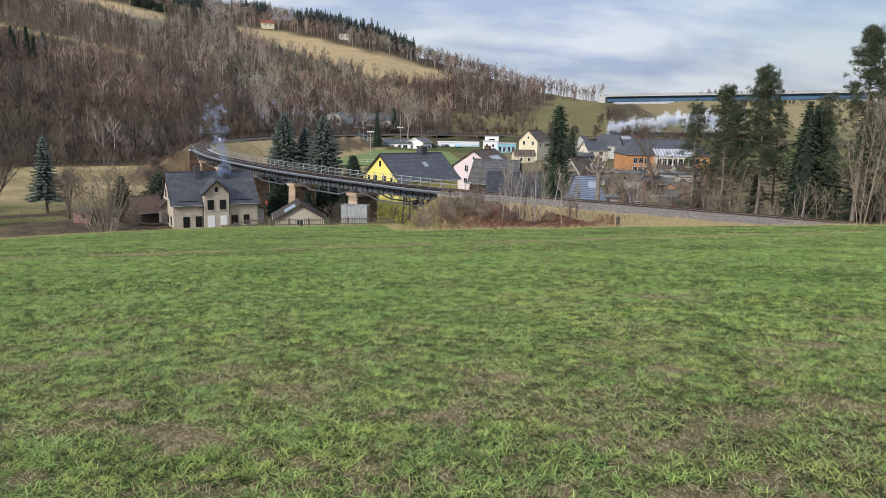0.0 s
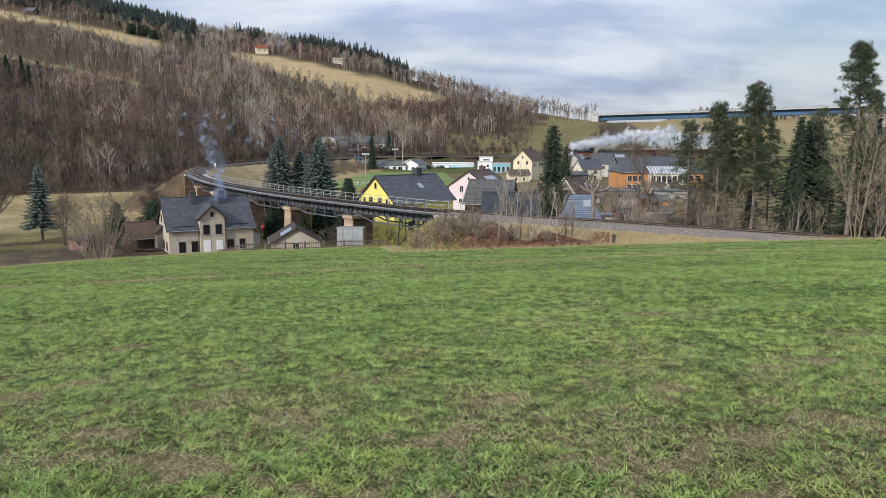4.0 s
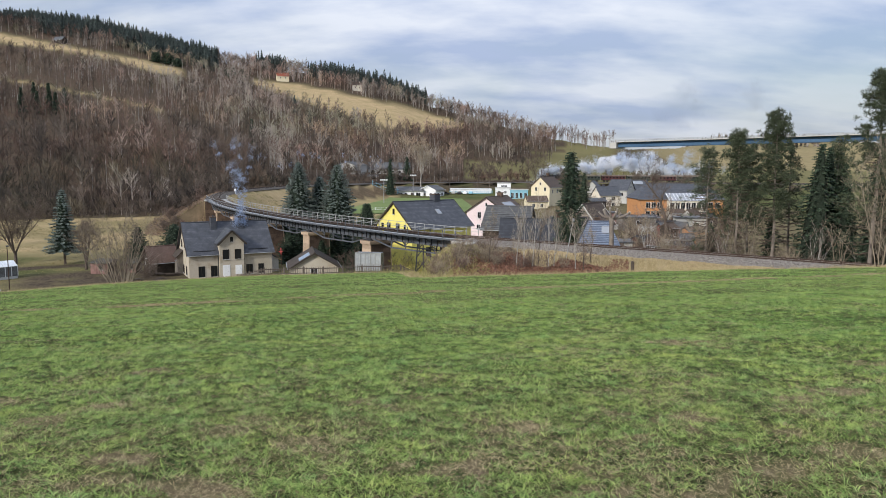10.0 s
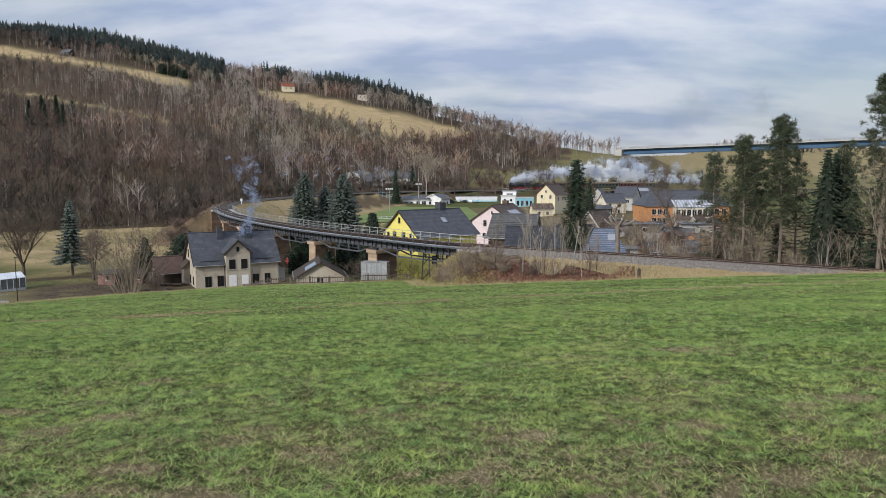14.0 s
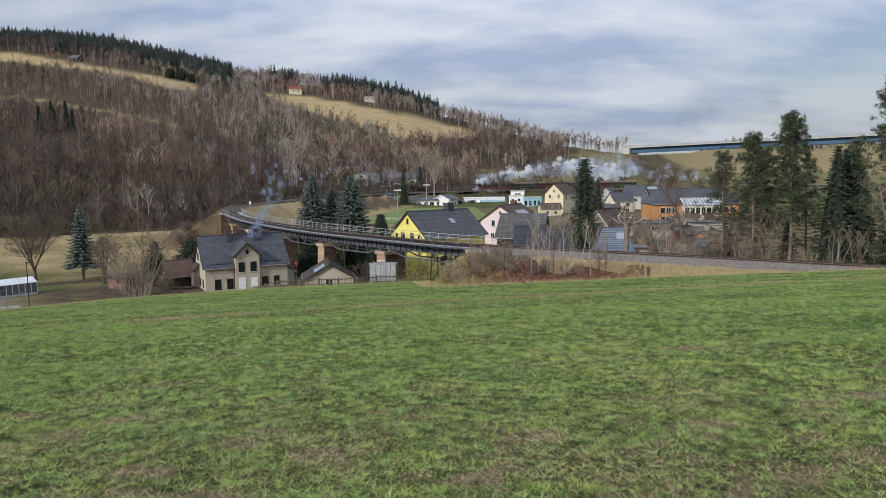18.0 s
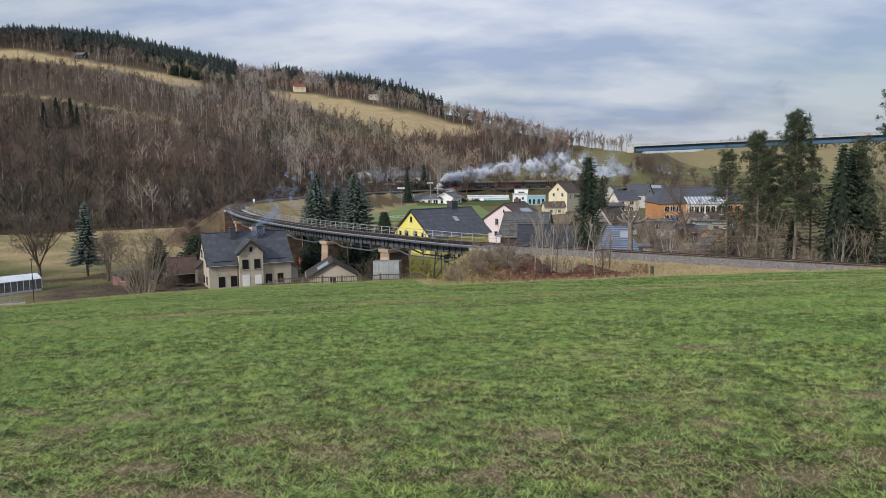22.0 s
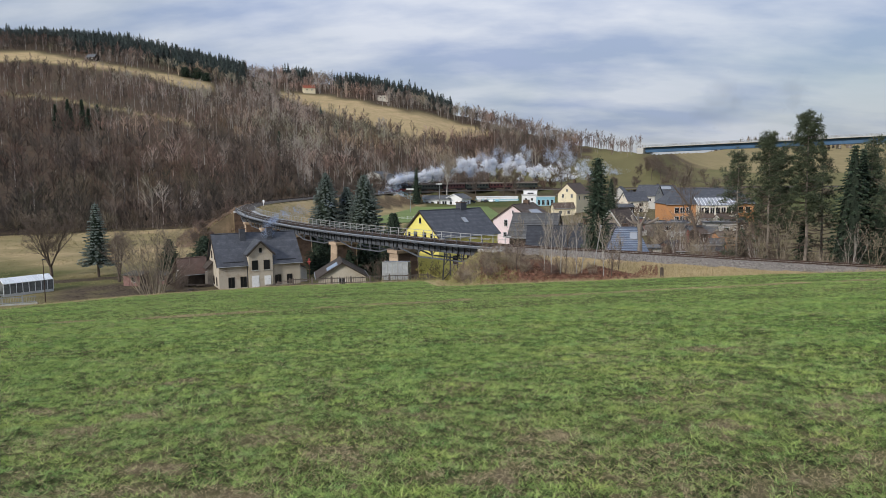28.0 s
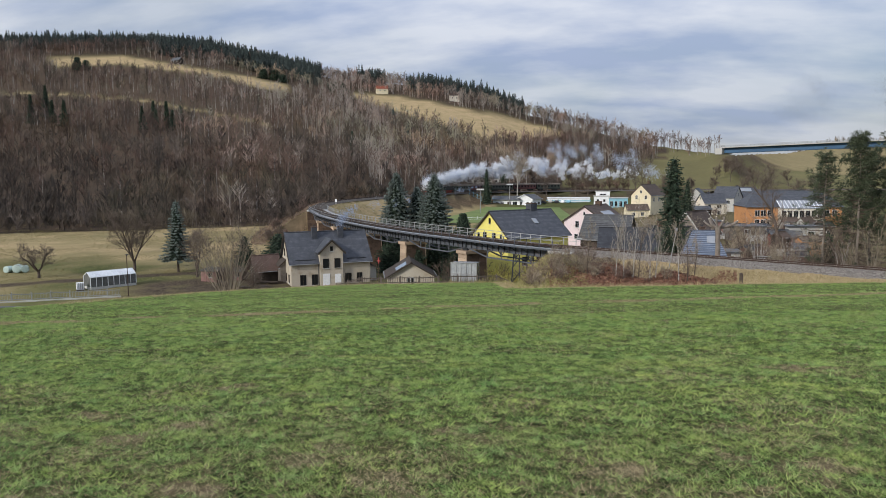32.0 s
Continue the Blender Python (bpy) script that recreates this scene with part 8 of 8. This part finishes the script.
def rough_cover():
    """Dry stalks along the field's edge and the bank, fallen leaves below the shrubs."""
    rng = np.random.default_rng(31)
    n = 60000
    x, y = rng.uniform(-45, 46, n), rng.uniform(38, 100, n)
    z, d, s, g, hs = ground_z(x, y, True)
    bank = (x > -6) & (y < 95.5 - 0.67 * x - 4.2) & (g > 0.1)
    rim = (g > -1.0) & (g < 2.6)
    # the leaf litter lies bare between the stalks
    leafy_ = (x > 0.03 * y) & (x < 0.235 * y) & (g > 0.9) & (g < 13 + 3.0 * np.sin(x * 1.1))
    w = (bank | rim) & (d > 3.3) & ~(leafy_ & (rng.random(n) < 0.85))
    p = np.stack([x, y, z], 1)[w]
    k = 4
    p = np.repeat(p, k, 0) + rng.normal(size=(len(p) * k, 3)) * np.array([0.12, 0.12, 0])
    dd = unit(rng.normal(size=p.shape) * 0.55 + np.array([0, 0, 1.0]))
    # tufts on the bank ends and round the far abutment
    m_ = 26000
    x2, y2 = rng.uniform(-82, 6, m_), rng.uniform(78, 262, m_)
    z2, d2, s2, g2, h2 = ground_z(x2, y2, True)
    w2 = (d2 > 3) & (d2 < 17) & (((s2 > S_AB1 - 10) & (h2 < 0.1)) | (s2 < S_AB0 + 7))
    q = np.repeat(np.stack([x2, y2, z2], 1)[w2], 5, 0)
    q = q + rng.normal(size=q.shape) * np.array([0.2, 0.2, 0])
    far_ = blades(q, unit(rng.normal(size=q.shape) * 0.6 + np.array([0, 0, 1.0])), rng.uniform(0.2, 0.7, (len(q), 1)), 0.07, rng)
    # greener grass on the rounded end of the near bank
    m_ = 7000
    x2, y2 = rng.uniform(-7, 5, m_), rng.uniform(58, 94, m_)
    z2, d2, s2, g2, h2 = ground_z(x2, y2, True)
    q = np.repeat(np.stack([x2, y2, z2], 1)[(g2 > 0.2) & (d2 > 3) & (rng.random(m_) < np.interp(x2, [1, 5], [1, 0.2]))], 5, 0)
    q = q + rng.normal(size=q.shape) * np.array([0.15, 0.15, 0])
    end_ = blades(q, unit(rng.normal(size=q.shape) * 0.7 + np.array([0, 0, 1.0])), rng.uniform(0.12, 0.4, (len(q), 1)), 0.045, rng)
    tagged(new("bank_end_grass", cloud_mesh("bank_end_grass", end_, 3, M_BANKGREEN)), "olive-green tufted grass on the end of the railway bank", "grass", kind="stuff")
    ob = new("bank_grass", cloud_mesh("bank_grass", far_, 3, M_BANKGRASS))
    tagged(ob, "tufts of olive and straw grass on the viaduct's end banks", "grass", kind="stuff")
    ob = new("dry_stalks", cloud_mesh("dry_stalks", blades(p, dd, rng.uniform(0.12, 0.42, (len(p), 1)) * np.where(p[:, :1] < -3, 0.5, 1.0), 0.035, rng), 3, M_STRAW))
    tagged(ob, "dry straw-coloured grass on the railway bank", "grass", kind="stuff")
    n = 36000
    y = rng.uniform(56, 80, n)
    x = y * np.clip(rng.normal(0.135, 0.06, n), 0.02, 0.26)
    g = edge_gap(x, y, FIELD)
    w = (g > 0.8) & (g < 13 + 3.0 * np.sin(x * 1.1))
    p = np.stack([x, y, ground_z(x, y) + rng.uniform(0.02, 0.12, n)], 1)[w]
    dd = unit(rng.normal(size=p.shape) * np.array([1, 1, 0.5]))
    ob = new("fallen_leaves", cloud_mesh("fallen_leaves", blades(p, dd, rng.uniform(0.12, 0.28, (len(p), 1)), 0.16, rng), 3, M_LITTER))
    tagged(ob, "reddish-brown fallen leaves on the railway bank", "leaves", kind="stuff")

    # leaves on the outer bank of the far bend
    n = 42000
    x, y = rng.uniform(-88, -52, n), rng.uniform(165, 262, n)
    z, d, s, g, hs = ground_z(x, y, True)
    w = (d > 2.9) & (d < 17) & ((x < np.interp(s, np.arange(len(LINE)), LINE[:, 0]) + 1) | (s < S_AB1 + 6))
    p = np.stack([x, y, z + rng.uniform(0.05, 0.65, n)], 1)[w]
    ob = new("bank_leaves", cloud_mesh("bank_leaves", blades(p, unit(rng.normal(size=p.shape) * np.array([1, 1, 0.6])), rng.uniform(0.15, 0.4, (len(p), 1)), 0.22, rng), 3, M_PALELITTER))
    tagged(ob, "reddish fallen leaves on the bank at the far bend", "leaves", kind="stuff")
    # rough meadow on the valley floor
    n = 64000
    y = np.sqrt(rng.uniform(84 ** 2, 236 ** 2, n))
    x = rng.uniform(-1.0, -0.13, n) * y
    z, d, s, g, hs = ground_z(x, y, True)
    patch = np.sin(x * 0.11 + 1.4 * np.sin(y * 0.07)) * np.sin(y * 0.16 + 0.9 * np.sin(x * 0.09))
    w = (g > 2.5) & (d > 6) & (hs < 0.03) & (rng.random(n) < 0.45 + 0.5 * patch) & (np.hypot((x + 49.5) / 13, (y - 105.5) / 10) > 1) & (np.abs(y - np.interp(x, [-130, -80.7, -74, -66, -60, -50], [76, 107, 111.5, 117, 119.3, 119])) > 2.2)
    p = np.repeat(np.stack([x, y, z], 1)[w], 4, 0)
    p = p + rng.normal(size=p.shape) * np.array([0.25, 0.25, 0])
    ob = new("meadow_tufts", cloud_mesh("meadow_tufts", blades(p, unit(rng.normal(size=p.shape) * 0.7 + np.array([0, 0, 0.8])), rng.uniform(0.08, 0.24, (len(p), 1)), 0.09, rng), 3, M_MEADOW))
    tagged(ob, "rough olive and tan meadow grass on the valley floor", "grass", kind="stuff")


M_MEADOW = leafy("meadow_grass", (0.13, 0.12, 0.048), (0.31, 0.255, 0.125), (0.17, 0.16, 0.06))
rough_cover()

# ---- the steam train ----
def carriage(name, L, body, roof, label, wins=7):
    c = thing(name, pose(0, 0, 0), label, "carriage", "carriages of the train")
    part("body", Geo().box(-L / 2, L / 2, -1.4, 1.4, 0.95, 3.1), body, c)
    prof = [(-1.5, 3.1), (1.5, 3.1), (1.3, 3.5), (0.7, 3.85), (-0.7, 3.85), (-1.3, 3.5)]
    part("roof", Geo().prism([(-L / 2 - 0.2, a, b) for a, b in prof], (L + 0.4, 0, 0)), roof, c)
    part("underframe", Geo().box(-L / 2, L / 2, -1.2, 1.2, 0.7, 0.94), M_DARKSTEEL, c)
    for s in (-1, 1):
        for i in range(wins):
            x = -L / 2 + L * (i + 0.5) / wins
            part("window", Geo().box(x - 0.45, x + 0.45, s * 1.41 - 0.02, s * 1.41 + 0.02, 1.9, 2.8), M_GLASS, c)
    for x in (-L / 2 + 1.6, -L / 2 + 3.4, L / 2 - 3.4, L / 2 - 1.6):
        part("wheelset", Geo().rod((x, -0.8, 0.46), (x, -0.66, 0.46), 0.46, n=14).rod((x, 0.66, 0.46), (x, 0.8, 0.46), 0.46, n=14).rod((x, -0.8, 0.46), (x, 0.8, 0.46), 0.08, n=8), M_DARKSTEEL, c)
    for x in (-L / 2 - 0.35, L / 2 + 0.35):
        part("buffer", Geo().rod((x - 0.3, 0.85, 1.05), (x + 0.3, 0.85, 1.05), 0.18, n=10).rod((x - 0.3, -0.85, 1.05), (x + 0.3, -0.85, 1.05), 0.18, n=10), M_DARKSTEEL, c)
    return c


def locomotive():
    c = thing("steam_locomotive", pose(0, 0, 0), "black tender steam locomotive with red wheels", "locomotive")
    part("boiler", Geo().rod((-3.0, 0, 2.55), (4.4, 0, 2.55), 0.92, n=20), M_LOCO, c)
    part("smokebox", Geo().rod((4.4, 0, 2.55), (5.9, 0, 2.55), 0.97, n=20).rod((5.9, 0, 2.55), (6.05, 0, 2.55), 0.8, 0.5, 20), M_LOCO, c)
    part("chimney", Geo().rod((5.2, 0, 3.4), (5.2, 0, 4.3), 0.34, 0.42, 14), M_LOCO, c)
    part("steam_dome", Geo().rod((1.6, 0, 3.3), (1.6, 0, 4.0), 0.45, 0.4, 14), M_LOCO, c)
    part("sand_dome", Geo().rod((-0.6, 0, 3.3), (-0.6, 0, 3.9), 0.42, 0.36, 14), M_LOCO, c)
    cab = part("cab", Geo().box(-5.4, -3.0, -1.4, 1.4, 1.5, 3.7), M_LOCO, c)
    part("cab_roof", Geo().prism([(-5.7, -1.5, 3.7), (-5.7, 1.5, 3.7), (-5.7, 0.9, 4.1), (-5.7, -0.9, 4.1)], (3.0, 0, 0)), M_LOCO, cab)
    for s in (-1, 1):
        part("cab_window", Geo().box(-4.7, -3.8, s * 1.4 - 0.02, s * 1.4 + 0.02, 2.6, 3.3), M_GLASS, cab)
        part("smoke_deflector", Geo().box(4.3, 6.0, s * 1.3 - 0.02, s * 1.3 + 0.02, 2.0, 3.4), M_LOCO, c)
        part("running_board", Geo().box(-3.0, 6.2, s * 0.95 - 0.4, s * 0.95 + 0.4, 1.5, 1.58), M_LOCO, c)
        part("cylinder", Geo().rod((4.4, s * 1.15, 0.85), (5.8, s * 1.15, 0.85), 0.36, n=14), M_LOCO, c)
        part("coupling_rod", Geo().beam((-2.2, s * 0.95, 0.75), (4.4, s * 0.95, 0.8), 0.08, 0.16), M_REDPAINT, c)
        for x in (-2.4, -0.7, 1.0, 2.7):
            part("driving_wheel", Geo().rod((x, s * 0.72, 0.72), (x, s * 0.86, 0.72), 0.72, n=18), M_REDPAINT, c)
        part("front_wheel", Geo().rod((5.0, s * 0.72, 0.45), (5.0, s * 0.86, 0.45), 0.45, n=14), M_REDPAINT, c)
    part("frame", Geo().box(-5.4, 6.3, -0.6, 0.6, 0.8, 1.5), M_REDPAINT, c)
    part("buffer_beam", Geo().box(6.3, 6.5, -1.35, 1.35, 0.8, 1.4), M_REDPAINT, c)
    for s in (-0.8, 0.8):
        part("headlamp", Geo().rod((6.5, s, 1.75), (6.65, s, 1.75), 0.16, n=12), M_WHITE, c)
        part("buffer", Geo().rod((6.5, s, 1.05), (7.0, s, 1.05), 0.2, n=10), M_LOCO, c)
    return c


def tender():
    c = thing("tender", pose(0, 0, 0), "black coal tender behind the locomotive", "tender")
    part("tank", Geo().box(-3.2, 3.2, -1.4, 1.4, 1.2, 2.9), M_LOCO, c)
    part("coal", Geo().prism([(-2.6, -1.2, 2.9), (2.8, -1.2, 2.9), (2.2, -1.2, 3.4), (-1.5, -1.2, 3.25)], (0, 2.4, 0)), M_LOCO, c, "heap of coal")
    part("frame", Geo().box(-3.3, 3.3, -1.1, 1.1, 0.85, 1.19), M_REDPAINT, c)
    for x in (-2.3, -0.9, 0.9, 2.3):
        part("wheelset", Geo().rod((x, -0.86, 0.47), (x, -0.72, 0.47), 0.47, n=14).rod((x, 0.72, 0.47), (x, 0.86, 0.47), 0.47, n=14), M_REDPAINT, c)
    return c


M_LOCO = surface("sooty_black_paint", (0.012, 0.012, 0.013), (0.03, 0.03, 0.032), 0.8, 8, 0.5, 0.1, 0.5, 0.0)
M_REDPAINT = surface("dull_red_paint", (0.20, 0.025, 0.02), (0.28, 0.05, 0.04), 0.8, 8, 0.6, 0, 0.4, 0.0)
M_COACHRED = surface("wine_red_coach_paint", (0.055, 0.016, 0.016), (0.085, 0.024, 0.024), 0.5, 6, 0.45, 0, 0.5, 0.0)
M_COACHDARK = surface("dark_green_coach_paint", (0.028, 0.035, 0.028), (0.05, 0.058, 0.045), 0.5, 6, 0.45, 0, 0.5, 0.0)
M_COACHROOF = surface("grey_brown_coach_roof", (0.13, 0.105, 0.085), (0.20, 0.165, 0.135), 0.5, 6, 0.8, 0, 0.3, 0.0)
LOCO, TENDER = locomotive(), tender()
COACHES = [carriage("passenger_carriage", 13.2, m_, M_COACHROOF, lab) for m_, lab in ((M_COACHDARK, "dark green passenger carriage of the steam train"), (M_COACHRED, "wine-red passenger carriage of the steam train"),
           (M_COACHDARK, "dark green passenger carriage of the steam train"), (M_COACHRED, "wine-red passenger carriage of the steam train"), (M_COACHDARK, "dark green passenger carriage of the steam train"))]


def loco_s(t):
    """Metres along the railway of the locomotive, which gathers speed."""
    return 672.4 - 4.156 * t - 0.0488 * t * abs(t)


def puff_mesh(name, r, seed, mat, n, size, balls=7):
    """A billow of vapour: droplet flecks gathered in several round lumps, thinning outwards."""
    rng = np.random.default_rng(seed)
    c = rng.normal(size=(balls, 3)) * r * 0.5
    w = rng.uniform(0.45, 0.8, balls) * r
    k = rng.integers(0, balls, n)
    p = c[k] + rng.normal(size=(n, 3)) * (w[k] * 0.58)[:, None]
    d = unit(rng.normal(size=(n, 3)))
    return cloud_mesh(name, blades(p, d, np.full((n, 1), size), size, rng), 3, mat)


STEAM = [puff_mesh("steam_puff", r, i, M_STEAM, 760, 0.27) for i, r in enumerate((1.0, 1.25, 1.5, 1.7, 1.35))]
THIN = [puff_mesh("thin_steam", r, 10 + i, M_THINSTEAM, 1300, 0.14) for i, r in enumerate((2.2, 2.7, 3.2, 2.4))]
WISP = [puff_mesh("smoke_puff", r, 20 + i, M_SMOKE, 800, 0.034, 4) for i, r in enumerate((0.4, 0.55, 0.75))]
plume = thing("steam_plume", pose(0, 0, 0), "white billowing steam trailing from the locomotive", "steam")
wood_smoke = thing("chimney_smoke", pose(0, 0, 0), "thin blue wood smoke rising from the house chimney", "smoke")

HAZE = [puff_mesh("thin_smoke", 6.0, 40 + i, M_GREYSMOKE, 3200, 0.09, 9) for i in range(3)]
haze = thing("village_smoke", pose(0, 0, 0), "faint grey smoke drifting over the village", "smoke")


def motions():
    # the train
    gap = 0.0
    for ob, half in [(LOCO, 6.9), (TENDER, 3.6)] + [(c, 7.1) for c in COACHES]:
        gap += half
        rows = []
        for t in range(33):
            x, y, h = on_line(loco_s(t) - 6.0 + gap)
            rows.append((float(t), pose(x, y, TRACK_Z, 0, 0, math.degrees(h) + 180)))
        walk(ob, rows)
        gap += half
    # steam: every puff lies under the line until it leaves the chimney, then it rises, spreads and drifts off into the trees
    rng = random.Random(5)
    te = -17.0
    while te < 32.0:
        # the engine shuts off steam for a moment twice
        for k in range(1 if 13.6 < te < 14.5 or 21.3 < te < 22.2 else 4):
            dense = k < 3
            life = rng.uniform(7.5, 10.5) if dense else rng.uniform(10, 15) + float(np.interp(te, [8, 16], [0, 3]))
            me = rng.choice(STEAM if dense else THIN)
            ob = new("puff", me)
            ob.parent = plume
            tagged(ob, kind="stuff")
            turn = (rng.uniform(0, 360), rng.uniform(0, 360), rng.uniform(0, 360))
            sx, sy, sz = rng.gauss(0, 0.20), rng.gauss(0, 0.20), rng.gauss(0, 0.13)
            rise = rng.uniform(0.6, 0.85) * float(np.interp(te, [6, 16], [1.0, 1.5]))
            start = te + rng.uniform(-0.1, 0.1)
            x0, y0, h0 = on_line(loco_s(start) - 5.4)
            rows = []
            marks = [0.0, start - 0.4, start, start + 0.5, start + 1.5, start + 3, start + 5, start + 8, start + life, start + life + 9, start + life + 18, 32.0]
            for t in sorted({round(m_, 2) for m_ in marks if 0 <= m_ <= 32}):
                age = t - start
                if age < 0:
                    x, y, h = on_line(loco_s(t) - 5.4)
                    z = TRACK_Z - 3.6 if age < -0.3 else TRACK_Z - 3.0
                else:
                    a = min(age, life)
                    x = x0 + sx * (0.6 + 1.5 * a) + 0.25 * a
                    y = y0 + sy * (0.6 + 1.2 * a) + (max(0, age - life) * 7.0)
                    z = TRACK_Z + 4.6 + rise * a ** 0.95 + sz * (0.4 + 1.5 * a) - max(0, age - life) * 0.5
                rows.append((t, pose(x, y, z, turn[0] + 4 * age, turn[1], turn[2] + 3 * age)))
            if len(rows) == 1:
                rows.append((32.0, rows[0][1]))
            walk(ob, rows)
        te += 0.36
    # thin smoke hanging in the air above the village
    for i, (x, y, z) in enumerate([(123.3, 400.0, 29.1), (129.2, 400.0, 35.2), (135.1, 400.0, 41.2), (140.0, 400.0, 32.2), (132.6, 400.0, 24.6), (172.2, 400.0, 35.2), (168.8, 400.0, 41.2)]):
        ob = new("haze_puff", HAZE[i % 3])
        ob.parent = haze
        tagged(ob, kind="stuff")
        walk(ob, [(0.0, pose(x - 4, y, z - 2, 0, 40 * i, 0)), (16.0, pose(x, y, z, 0, 40 * i, 9)), (32.0, pose(x + 5, y, z + 3, 0, 40 * i, 20))])
    # wood smoke from the chimney
    cx, cy, cz = -31.6, 114.2, -8.05
    te = -15.0
    while te < 32.0:
        ob = new("wisp", rng.choice(WISP))
        ob.parent = wood_smoke
        tagged(ob, kind="stuff")
        sx, sy, rise = rng.gauss(0, 0.10), rng.gauss(0, 0.10), rng.uniform(0.75, 1.0)
        wind = np.interp(te, [-15, 0, 8, 13, 20, 32], [-0.12, -0.08, 0.15, 0.35, 0.7, 0.25])
        rise *= np.interp(te, [0, 13, 18, 24, 32], [1, 0.9, 0.55, 0.55, 0.8])
        turn = rng.uniform(0, 360)
        rows = []
        last = float(np.interp(te, [0, 8, 14, 18, 32], [12, 11, 8, 4.5, 5.5])) * rng.uniform(0.7, 1.1)
        marks = [0.0, te - 0.3, te, te + 1, te + 0.35 * last, te + 0.7 * last, te + last, te + last + 5, te + last + 10, 32.0]
        for t in sorted({round(m_, 2) for m_ in marks if 0 <= m_ <= 32}):
            age = t - te
            a = max(0, min(age, last))
            b = max(0, age - last)
            rows.append((t, pose(cx + (wind + sx) * a ** 1.15, cy + sy * a + 32 * b, cz - (0.9 if age < -0.01 else 0) + rise * a, turn, 0, turn + 12 * a)))
        if len(rows) == 1:
            rows.append((32.0, rows[0][1]))
        walk(ob, rows)
        te += 0.32


motions()
